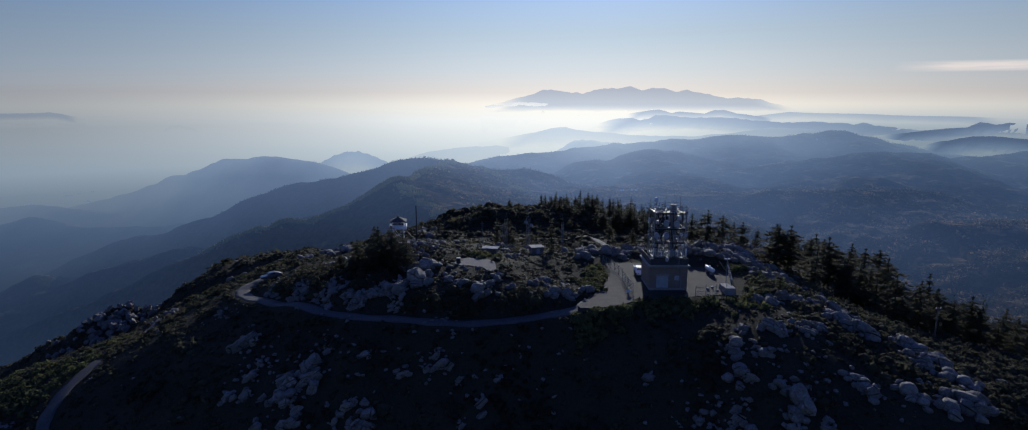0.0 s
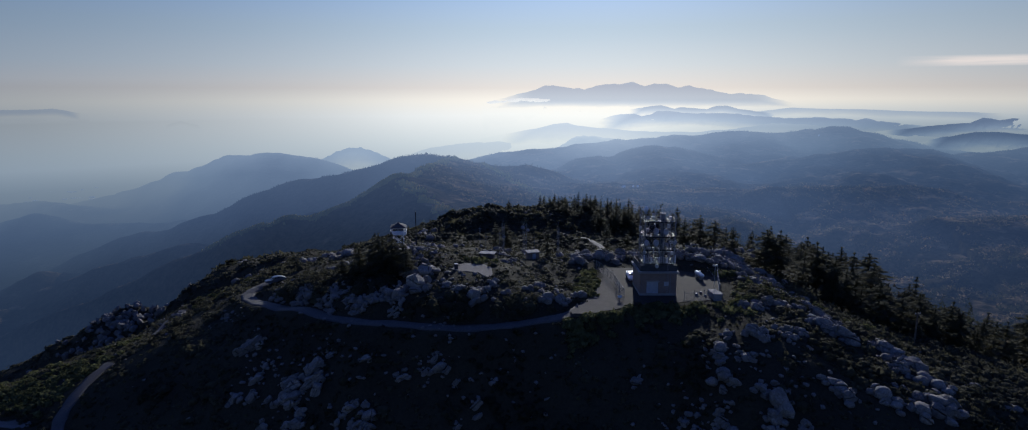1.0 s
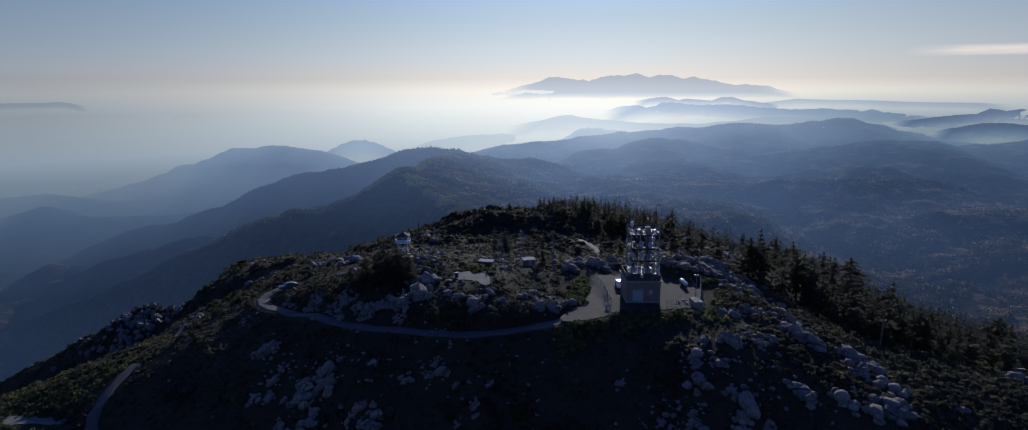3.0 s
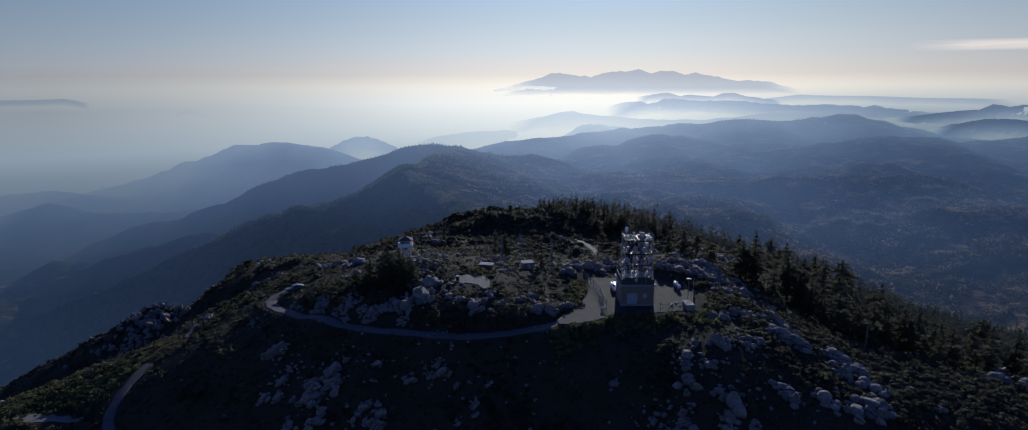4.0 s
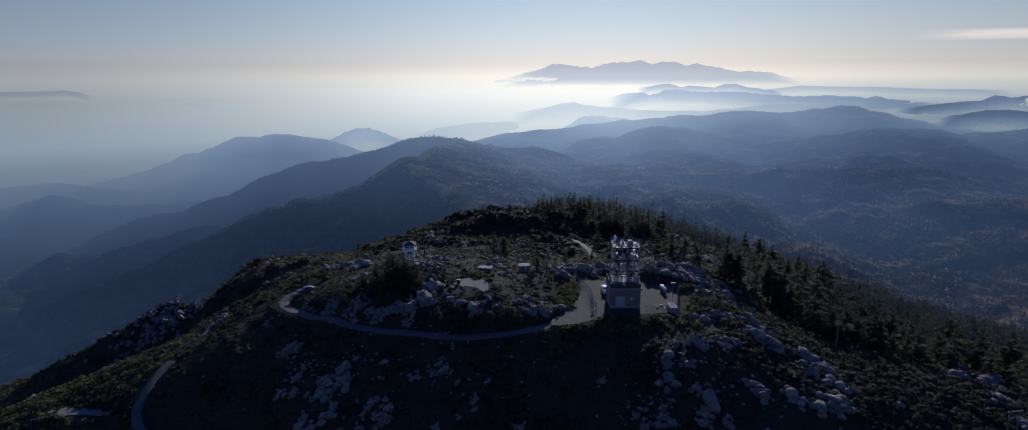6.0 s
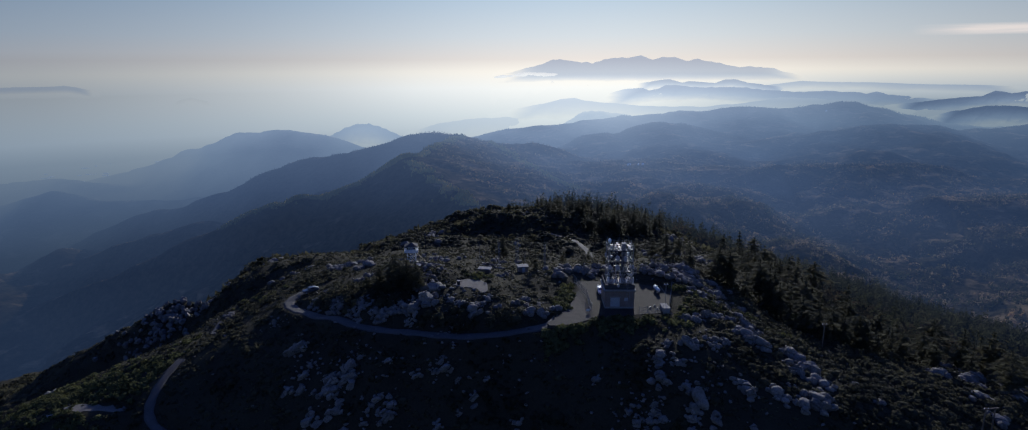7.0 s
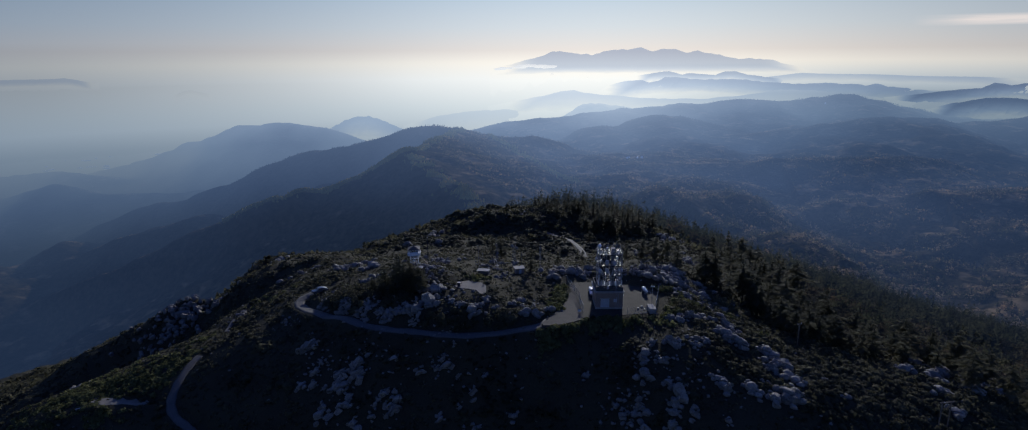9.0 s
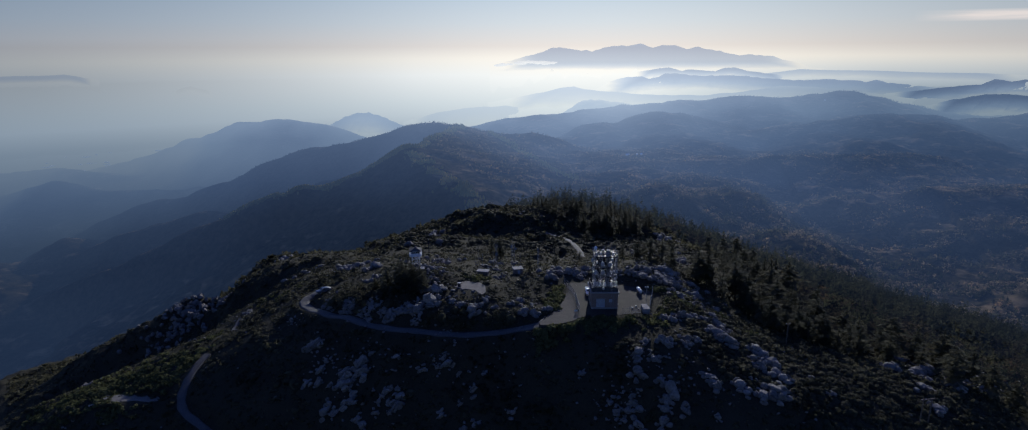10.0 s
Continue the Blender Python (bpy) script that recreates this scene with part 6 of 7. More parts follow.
# ---- the relay station: block building with a steel antenna tower on its roof ----
def build_station():
    st = thing("relay_building", "tan block equipment building with grey roll-up door", "building", (25.7, 112.0, 0.0))
    st.scale = (0.9, 1, 1)
    W, D, H = 8.0, 7.5, 4.7
    bm = boxes(((0, 0, -2.5), (W, 0.3, 0.5)), ((0, D - 0.3, -2.5), (W, D, 0.5)), ((0, 0.3, -2.5), (0.3, D - 0.3, 0.5)), ((W - 0.3, 0.3, -2.5), (W, D - 0.3, 0.5)))
    part("plinth", bm, CONCRETE, st, "stained concrete plinth")
    # front wall round its door opening, then the other three walls
    bm = boxes(((0, 0.05, 0.5), (1.5, 0.35, H)), ((4.1, 0.05, 0.5), (W, 0.35, H)), ((1.5, 0.05, 2.9), (4.1, 0.35, H)),
               ((0, D - 0.35, 0.5), (W, D - 0.05, H)), ((0.05, 0.35, 0.5), (0.35, D - 0.35, H)), ((W - 0.35, 0.35, 0.5), (W - 0.05, D - 0.35, H)))
    part("wall", bm, BLOCKWALL, st)
    door = part("roll_up_door", boxes(((1.5, 0.22, 0.5), (4.1, 0.28, 2.9))), GREY_DOOR, st, "pale grey ribbed roll-up door")
    for i in range(8):
        part("door_slat", boxes(((1.52, 0.19, 0.53 + 0.295 * i), (4.08, 0.22, 0.79 + 0.295 * i)), bevel=0.01), GREY_DOOR, door)
    part("door_lintel", boxes(((1.3, -0.02, 2.9), (4.3, 0.05, 3.1))), CONCRETE, st)
    part("eave_slab", boxes(((-0.45, -0.55, H), (W + 0.35, D + 0.3, H + 0.32)), bevel=0.03), CONCRETE, st, "overhanging concrete eave slab")
    part("parapet", boxes(((0, 0, H + 0.32), (W, 0.2, H + 1.5)), ((0, D - 0.2, H + 0.32), (W, D, H + 1.5)), ((0, 0.2, H + 0.32), (0.2, D - 0.2, H + 1.5)), ((W - 0.2, 0.2, H + 0.32), (W, D - 0.2, H + 1.5))), ROOFING, st, "dark roof parapet")
    part("vent_panel", boxes(((5.3, 0.0, 2.0), (6.3, 0.05, 2.9)), bevel=0.01), GREY_DOOR, st, "grey louvred vent")
    part("downpipe", tubes(((6.6, -0.06, 0.2), (6.6, -0.06, H)), r=0.06), STEEL, st)
    part("wall_light", boxes(((W, 1.0, 3.4), (W + 0.3, 1.25, 3.65)), bevel=0.03), WHITE, st, "small white wall light")
    part("wall_light", boxes(((W, 1.0, 0.9), (W + 0.25, 1.25, 1.15)), bevel=0.03), WHITE, st, "small white wall light")
    part("cable_tray", boxes(((W - 0.02, 0.5, 3.7), (W + 0.12, 5.5, 3.85))), STEEL, st)
    for i in range(3):
        part("wall_box", boxes(((W, 2.2 + i * 1.3, 0.8), (W + 0.35, 2.9 + i * 1.3, 2.0)), bevel=0.02), GREY_DOOR, st, "grey electrical cabinet")

    # the tower
    z0, top = 6.25, 15.2
    tw = thing("antenna_tower", "steel lattice antenna tower crowded with dishes and panels", "tower", (26.2, 112.0, 0.0))
    tw.scale = (0.79, 0.9, 1)
    xs, ys = (0.3, 2.75, 5.25, 7.7), (0.6, 5.9)
    for x in (0.3, 7.7):
        for y in ys:
            part("leg", boxes(((x - 0.13, y - 0.13, z0 - 1.2), (x + 0.13, y + 0.13, top))), STEEL, tw)
    for x in (2.75, 5.25):
        for y in ys:
            part("post", tubes(((x, y, z0 - 1.2), (x, y, top)), r=0.08), STEEL, tw)
    part("shaft", boxes(((4.55, 2.2, z0 - 1.2), (5.65, 3.3, 16.0)), bevel=0.05), STEEL, tw, "solid grey cable shaft up the middle")
    part("shaft_cap", boxes(((4.45, 2.1, 16.0), (5.75, 3.4, 16.2)), bevel=0.03), CONCRETE, tw)
    levels = (6.4, 9.3, 11.9, 14.9)
    for z in levels:
        bars = [((0.1, y, z), (7.9, y + 0.05, z + 0.05)) for y in (0.3, 0.55, 0.8, 1.05, 1.3, 5.2, 5.45, 5.7, 5.95, 6.2)]
        bars += [((x, 1.35, z), (x + 0.05, 5.2, z + 0.05)) for x in (0.1, 0.4, 0.7, 1.0, 6.95, 7.25, 7.55, 7.85, 3.6, 3.9, 4.2)]
        bars += [((x, 0.35, z - 0.05), (x + 0.06, 6.2, z)) for x in (0.1, 1.4, 2.7, 4.0, 5.3, 6.6, 7.8)]
        part("platform", boxes(*bars), GRATING, tw, "grated steel walkway")
        part("beam", boxes(((0.2, 0.5, z - 0.28), (7.8, 0.68, z - 0.02)), ((0.2, 5.8, z - 0.28), (7.8, 5.98, z - 0.02)), ((0.2, 0.68, z - 0.25), (0.38, 5.8, z - 0.03)), ((7.62, 0.68, z - 0.25), (7.8, 5.8, z - 0.03))), DARK_STEEL, tw)
        for y in (0.3, 6.2):
            ends = [((0.1, y, z + h), (7.9, y, z + h)) for h in (0.55, 1.1)] + [((0.1 + 1.3 * i, y, z), (0.1 + 1.3 * i, y, z + 1.1)) for i in range(7)]
            part("guard_rail", tubes(*ends, r=0.035, sides=4), STEEL, tw)
        for x in (0.1, 7.9):
            ends = [((x, 0.3, z + h), (x, 6.2, z + h)) for h in (0.55, 1.1)] + [((x, 0.3 + 1.47 * i, z), (x, 0.3 + 1.47 * i, z + 1.1)) for i in range(5)]
            part("guard_rail", tubes(*ends, r=0.035, sides=4), STEEL, tw)
    for a, b in zip((5.0,) + levels, levels):
        for x0, x1 in ((0.3, 2.75), (5.25, 7.7)):
            part("brace", tubes(((x0, 0.6, a + 0.1), (x1, 0.6, b - 0.2)), ((x1, 0.6, a + 0.1), (x0, 0.6, b - 0.2)), r=0.035, sides=4), STEEL, tw)
            part("brace", tubes(((x0, 5.9, a + 0.1), (x1, 5.9, b - 0.2)), ((x1, 5.9, a + 0.1), (x0, 5.9, b - 0.2)), r=0.035, sides=4), STEEL, tw)
        for x in (0.3, 7.7):
            part("brace", tubes(((x, 0.6, a + 0.1), (x, 5.9, b - 0.2)), ((x, 5.9, a + 0.1), (x, 0.6, b - 0.2)), r=0.035, sides=4), STEEL, tw)

    def dish(x, y, z, r, turn, drum=0.35):
        d = new("dish")
        d.empty_display_size, d.parent = 0.1, tw
        d.matrix_basis = pose(x, y, z, 0, 0, turn)
        bm = bmesh.new()
        rows = []
        for i in range(6):
            f = i / 5
            rows.append([bm.verts.new((math.cos(a) * r * f, -0.30 * r * f * f, math.sin(a) * r * f)) for a in [6.283 * j / 20 for j in range(20)]] if i else [bm.verts.new((0, 0, 0))])
        rim = [bm.verts.new((v.co.x, -0.30 * r - drum, v.co.z)) for v in rows[-1]]
        lip = [bm.verts.new((v.co.x * 1.04, -0.30 * r - drum, v.co.z * 1.04)) for v in rows[-1]]
        back = [bm.verts.new((v.co.x * 1.04, -0.28 * r + 0.03, v.co.z * 1.04)) for v in rows[-1]]
        hub = bm.verts.new((0, 0.06, 0))
        for j in range(20):
            k = (j + 1) % 20
            bm.faces.new((rows[0][0], rows[1][k], rows[1][j]))
            for i in range(1, 5):
                bm.faces.new((rows[i][j], rows[i][k], rows[i + 1][k], rows[i + 1][j]))
            for p, q in ((rows[5], rim), (rim, lip), (lip, back)):
                bm.faces.new((p[j], p[k], q[k], q[j]))
            bm.faces.new((back[j], back[k], hub))
        bmesh.ops.recalc_face_normals(bm, faces=bm.faces)
        part("reflector", bm, DISH, d, "white drum dish", True)
        bm = bmesh.new()
        bmesh.ops.create_cone(bm, cap_ends=True, segments=20, radius1=r * 1.0, radius2=r * 0.92, depth=0.08, matrix=Matrix.Translation((0, -0.30 * r - drum - 0.03, 0)) @ Matrix.Rotation(math.pi / 2, 4, "X"))
        part("radome", bm, DISH, d, "pale dish cover")
        part("mount", tubes(((0, 0.05, 0), (0, 0.45, 0)), ((0, 0.45, -0.6), (0, 0.45, 0.6)), r=0.07), STEEL, d)

    for x, y, z, r, turn in ((2.75, 0.1, 13.1, 0.62, 6), (5.25, 0.1, 12.95, 0.62, -4), (0.5, 0.1, 10.75, 0.58, 14), (2.9, 0.1, 10.75, 0.64, -3), (3.3, -0.1, 6.15, 0.40, 0),
                             (7.7, 0.2, 10.8, 0.45, -40), (6.6, 6.2, 13.0, 0.6, 170), (1.6, 6.2, 10.6, 0.6, 195), (4.2, 6.2, 12.8, 0.45, 185), (0.0, 3.4, 13.0, 0.5, -80), (8.0, 3.0, 8.4, 0.5, 85)):
        dish(x, y, z, r, turn, 0.3 * r + 0.1)
    rng = np.random.RandomState(5)
    for i in range(17):                        # panel antennas along the lowest gallery
        x = 0.2 + 7.6 * i / 16 + rng.uniform(-0.1, 0.1)
        h = rng.uniform(0.9, 1.6)
        part("panel_antenna", boxes(((x - 0.13, -0.02, 6.75), (x + 0.13, 0.14, 6.75 + h)), bevel=0.03), WHITE if i % 4 == 0 else DISH, tw, "white panel antenna")
    for i in range(9):
        x, z = 0.4 + 7.2 * i / 8 + rng.uniform(-0.2, 0.2), rng.choice((9.6, 12.1, 8.6))
        part("panel_antenna", boxes(((x - 0.11, 0.02, z), (x + 0.11, 0.2, z + rng.uniform(0.7, 1.3))), bevel=0.03), DISH, tw, "pale panel antenna")
    for x, y, z in ((0.5, 1.2, 8.3), (1.6, 1.0, 8.8), (6.4, 1.2, 8.7), (7.3, 1.0, 8.2), (5.9, 1.6, 9.9), (6.9, 1.2, 10.4), (1.2, 1.6, 12.6), (6.2, 1.2, 13.5), (1.0, 1.0, 15.2), (2.4, 1.4, 15.2), (6.6, 1.3, 15.2), (3.4, 5.0, 15.2)):
        part("equipment_box", boxes(((x - 0.35, y - 0.2, z), (x + 0.35, y + 0.25, z + rng.uniform(0.4, 0.8))), bevel=0.04), WHITE if x > 6 else GREY_DOOR, tw, "pale equipment box")
    for i in range(26):                        # dark radio cabinets and cable drums inside the frame
        x, y, z = rng.uniform(0.8, 7.2), rng.uniform(1.2, 5.4), rng.choice((6.45, 9.35, 11.95)) + rng.uniform(0, 0.9)
        part("radio_cabinet", boxes(((x - 0.3, y - 0.25, z), (x + 0.35, y + 0.25, z + rng.uniform(0.5, 1.3))), bevel=0.03), DARK_STEEL, tw, "dark radio cabinet")
    for i in range(22):                        # pipe mounts standing off the galleries, with slim antennas on them
        x, z = rng.uniform(0.2, 7.8), rng.choice((6.6, 9.4, 12.0))
        y = rng.choice((0.15, 6.35))
        h = rng.uniform(1.2, 2.4)
        part("pipe_mount", tubes(((x, y, z - 0.3), (x, y, z + h)), ((x, y, z + 0.4), (x, 0.6 if y < 1 else 5.9, z + 0.4)), r=0.05, sides=5), DARK_STEEL if i % 3 else STEEL, tw)
    for i in range(10):                        # cable trays hung under the galleries
        x, z = rng.uniform(0.6, 7.2), rng.choice((9.0, 11.6, 14.6))
        part("cable_tray", boxes(((x - 0.2, 0.7, z), (x + 0.25, 5.7, z + 0.12)), ((x - 0.2, 0.7, z - rng.uniform(0.6, 2.2)), (x + 0.1, 0.85, z))), DARK_STEEL, tw)
    for i in range(8):                         # stand-off arms at the top
        x = 0.4 + 7.2 * i / 7
        part("antenna_arm", tubes(((x, 0.4, 15.0), (x + rng.uniform(-0.3, 0.3), -0.5, 15.2)), ((x, -0.45, 14.7), (x, -0.45, 15.2 + rng.uniform(0.3, 1.1))), r=0.04, sides=5), STEEL, tw)
    for x, y, h in ((1.1, 0.6, 1.2), (2.4, 0.7, 0.9), (3.3, 3.0, 1.4), (5.1, 2.6, 2.4), (6.1, 0.7, 2.6), (6.6, 5.8, 1.8), (7.6, 0.6, 1.0), (0.4, 5.8, 1.5), (4.2, 5.9, 2.0)):
        part("whip_antenna", tubes(((x, y, 14.9), (x, y, 15.6 + h)), r=0.03, sides=5), STEEL, tw)
    part("ball_mast", tubes(((0.35, 0.5, 14.9), (0.35, 0.5, 16.5)), r=0.07), STEEL, tw)
    bm = bmesh.new()
    bmesh.ops.create_uvsphere(bm, u_segments=16, v_segments=10, radius=0.5, matrix=Matrix.Translation((0.35, 0.5, 17.35)) @ Matrix.Diagonal((1, 1, 1.15, 1)))
    part("radome", bm, WHITE, tw, "white ball radome", True)
    part("radome_base", tubes(((0.35, 0.5, 16.5), (0.35, 0.5, 16.85)), r=0.28, sides=12), DISH, tw)
    part("ladder", tubes(((6.0, 0.0, 0.6), (6.0, 0.0, 15.0)), ((6.4, 0.0, 0.6), (6.4, 0.0, 15.0)), *[((6.0, 0.0, 0.9 + 0.4 * i), (6.4, 0.0, 0.9 + 0.4 * i)) for i in range(36)], r=0.025, sides=4), STEEL, tw)
    part("cable_bundle", tubes(((4.3, 2.1, 5.0), (4.3, 2.1, 15.0)), ((5.9, 2.1, 5.0), (5.9, 2.1, 15.0)), ((5.1, 2.0, 5.0), (5.1, 2.0, 15.2)), r=0.07), DARK_STEEL, tw)


build_station()


# ---- the yard: slab, fence, gate, tank, pickup, lamp post, end wall ----
def build_yard():
    bm = bmesh.new()
    line = [(17.0, 105.0), (24.0, 106.6), (40.0, 109.3), (42.0, 113), (45.5, 126), (44, 131), (32, 132), (20.2, 131.5), (20.2, 124), (20.0, 115), (18.6, 109.5)]
    lo = [bm.verts.new((x, y, -1.6)) for x, y in line]
    hi = [bm.verts.new((x, y, 0.06)) for x, y in line]
    bm.faces.new(hi)
    bm.faces.new(lo[::-1])
    for i in range(len(line)):
        j = (i + 1) % len(line)
        bm.faces.new((lo[i], lo[j], hi[j], hi[i]))
    tagged(part("yard", bm, YARD, None, "worn grey asphalt yard round the relay building"), category="pavement", kind="structure")


build_yard()
POST = tubes(((0, 0, -0.4), (0, 0, 2.1)), r=0.04)
POST_MESH = bpy.data.meshes.new("post")
POST.to_mesh(POST_MESH)
POST.free()
POST_MESH.materials.append(STEEL)


def build_fence(line, label, h=2.0):
    """Chain-link: posts, rails and a woven wire net of crossing strands."""
    f = thing("chain_link_fence", label, "fence", (*line[0], 0.06))
    ox, oy = line[0]
    for (ax, ay), (bx, by) in zip(line, line[1:]):
        L = math.hypot(bx - ax, by - ay)
        n = max(1, round(L / 2.4))
        for i in range(n + 1):
            p = new("post", POST_MESH)
            p.parent = f
            p.location = (ax + (bx - ax) * i / n - ox, ay + (by - ay) * i / n - oy, 0)
        a, b = Vector((ax - ox, ay - oy, 0)), Vector((bx - ox, by - oy, 0))
        up = Vector((0, 0, 1))
        part("top_rail", tubes((a + up * h, b + up * h), (a + up * 0.1, b + up * 0.1), (a + up * h * 0.5, b + up * h * 0.5), r=0.025, sides=4), STEEL, f)
        bm = bmesh.new()
        m = max(2, round(L / 0.35))
        for i in range(m):
            for s in (1, -1):
                x0, x1 = (i / m, min(1, (i + 2.4) / m)) if s > 0 else (min(1, (i + 2.4) / m), i / m)
                tube(bm, a.lerp(b, x0) + up * 0.1, a.lerp(b, x1) + up * h, 0.008, None, 3)
        part("wire_net", bm, STEEL, f)
    return f


build_fence([(19.6, 131.0), (20.6, 126.5), (22.0, 119.5), (22.0, 114.0)], "grey chain-link fence beside the yard entrance")
build_fence([(33.6, 108.6), (39.6, 109.6)], "low grey chain-link fence at the yard edge", 1.6)
build_fence([(42.0, 113.5), (45.3, 125.5)], "grey chain-link fence along the far yard edge", 1.6)


def build_gate():
    g = thing("metal_gate", "open grey chain-link gate with steel frame", "gate", (22.0, 113.6, 0.06), -84)
    part("gate_frame", tubes(((0, 0, 0.1), (0, 0, 2.2)), ((3.4, 0, 0.1), (3.4, 0, 2.0)), ((0, 0, 0.15), (3.4, 0, 0.15)), ((0, 0, 2.0), (3.4, 0, 2.0)), ((0, 0, 0.15), (3.4, 0, 2.0)), r=0.045), STEEL, g)
    part("wire_net", tubes(*[((0.2 * i, 0, 0.15), (0.2 * i, 0, 2.0)) for i in range(1, 17)], r=0.01, sides=3), STEEL, g)
    s = thing("notice_sign", "small white notice sign on a short post", "sign", (21.3, 109.2, 0.06), 20)
    part("post", tubes(((0, 0, 0), (0, 0, 0.8)), r=0.04), STEEL, s)
    part("plate", boxes(((-0.45, -0.04, 0.5), (0.45, -0.01, 1.0))), WHITE, s)


build_gate()


def build_tank():
    t = thing("propane_tank", "white horizontal propane tank on concrete saddles", "tank", (40.9, 123.6, 0.06), 98)
    bm = bmesh.new()
    r, L = 0.42, 1.5
    prof = [(-L - 0.32, 0.01), (-L - 0.28, 0.2), (-L - 0.15, 0.33), (-L, r), (L, r), (L + 0.15, 0.33), (L + 0.28, 0.2), (L + 0.32, 0.01)]
    rings = [[bm.verts.new((x, math.cos(a) * q, 0.95 + math.sin(a) * q)) for a in [6.283 * j / 18 for j in range(18)]] for x, q in prof]
    for p, q in zip(rings, rings[1:]):
        for j in range(18):
            k = (j + 1) % 18
            bm.faces.new((p[j], p[k], q[k], q[j]))
    bmesh.ops.recalc_face_normals(bm, faces=bm.faces)
    part("tank_body", bm, WHITE, t, "", True)
    for x in (-1, 1):
        part("saddle", boxes(((x - 0.12, -0.4, 0), (x + 0.12, 0.4, 0.6))), CONCRETE, t)
    part("valve_dome", tubes(((0, 0, 1.4), (0, 0, 1.62)), r=0.2, sides=12), WHITE, t)


build_tank()


def build_vehicle(name, label, at, turn, paint, long_bed):
    """A parked car or pickup: shaped body, glass, lights and four wheels."""
    v = thing(name, label, "car" if not long_bed else "pickup", at, turn)
    bm = bmesh.new()
    prof = [(-2.3, 0.45), (-2.35, 0.75), (-2.1, 0.95), (-0.95, 1.02), (-0.35, 1.62), (0.75, 1.66), (1.05, 1.05) if long_bed else (1.6, 1.45), (2.45, 1.0), (2.5, 0.45)]
    sides = []
    for y, tuck in ((-0.88, 0.0), (0.88, 0.0)):
        sides.append([bm.verts.new((x, y * (0.82 if z > 1.2 else 1.0), z)) for x, z in prof])
    bm.faces.new(sides[0])
    bm.faces.new(sides[1][::-1])
    for i in range(len(prof)):
        j = (i + 1) % len(prof)
        bm.faces.new((sides[0][j], sides[0][i], sides[1][i], sides[1][j]))
    bmesh.ops.recalc_face_normals(bm, faces=bm.faces)
    bmesh.ops.bevel(bm, geom=list(bm.edges), offset=0.05, segments=2, affect="EDGES")
    body = part("body", bm, paint, v)
    part("windscreen", boxes(((-0.80, -0.66, 1.14), (-0.72, 0.66, 1.5))), GLASS, v)
    for y in (-0.80, 0.77):
        part("side_window", boxes(((-0.3, y, 1.15), (0.75, y + 0.03, 1.5)), bevel=0.01), GLASS, v)
    if long_bed:
        part("load_bed", boxes(((1.05, -0.86, 0.9), (1.12, 0.86, 1.25)), ((2.4, -0.86, 0.9), (2.48, 0.86, 1.25)), ((1.12, -0.88, 0.9), (2.4, -0.8, 1.25)), ((1.12, 0.8, 0.9), (2.4, 0.88, 1.25))), paint, v)
    for x in (-1.45, 1.5):
        for y in (-0.82, 0.82):
            w = part("tyre", tubes(((x, y - 0.11, 0.34), (x, y + 0.11, 0.34)), r=0.34, sides=16), RUBBER, v)
            part("rim", tubes(((x, y - 0.12, 0.34), (x, y + 0.12, 0.34)), r=0.2, sides=12), STEEL, w)
    for y in (-0.65, 0.65):
        part("headlight", boxes(((-2.38, y - 0.16, 0.7), (-2.3, y + 0.16, 0.86)), bevel=0.02), GLASS, v)
        part("tail_light", boxes(((2.47, y - 0.1, 0.75), (2.53, y + 0.1, 0.95)), bevel=0.02), surface("tail_red", (0.25, 0.01, 0.01), (0.4, 0.02, 0.02), 3, 9, 0.3), v)
    return v


build_vehicle("pickup_truck", "white pickup parked beside the relay building", (26.1, 122.8, 0.06), 88, WHITE, True)
CAR_GREY = surface("grey_car_paint", (0.10, 0.105, 0.115), (0.15, 0.155, 0.165), 1, 6, 0.3, 0.3)
build_vehicle("parked_car", "grey car parked at the road bend", (-56.2, 136.6, ground_z(-56.2, 136.6) + 0.1), 35, CAR_GREY, False)


def build_end_wall():
    w = thing("concrete_block", "pale concrete wall block at the yard corner", "wall", (40.0, 109.6, 0))
    part("base_block", boxes(((-0.6, -0.5, -1.5), (1.1, 3.4, 1.1)), bevel=0.06), CONCRETE, w)
    part("cap", boxes(((-0.7, -0.6, 1.1), (1.2, 1.2, 1.35)), bevel=0.04), CONCRETE, w, "pale concrete cap")
    p = thing("lamp_post", "pale lamp post with two small floodlights", "lamp post", (41.0, 114.0, 0.06))
    part("pole", tubes(((0, 0, 0), (0, 0, 5.6)), r=0.07, sides=8), STEEL, p)
    part("stay", tubes(((0, -0.1, 3.0), (-1.6, -0.1, 5.2)), r=0.04), STEEL, p)
    for x in (-0.35, 0.3):
        part("floodlight", boxes(((x - 0.2, -0.2, 5.45), (x + 0.2, 0.15, 5.75)), bevel=0.03), DISH, p)
    for x, y, s in ((37.0, 112.2, 0.22), (38.2, 113.4, 0.2), (38.6, 111.6, 0.18)):
        b = tagged(part("yard_bin", boxes(((-s, -s, 0), (s, s, s * 1.7)), bevel=0.04), STEEL, None, "small grey equipment crate on the yard"), category="crate")
        b.location = (x, y, 0.065)


build_end_wall()


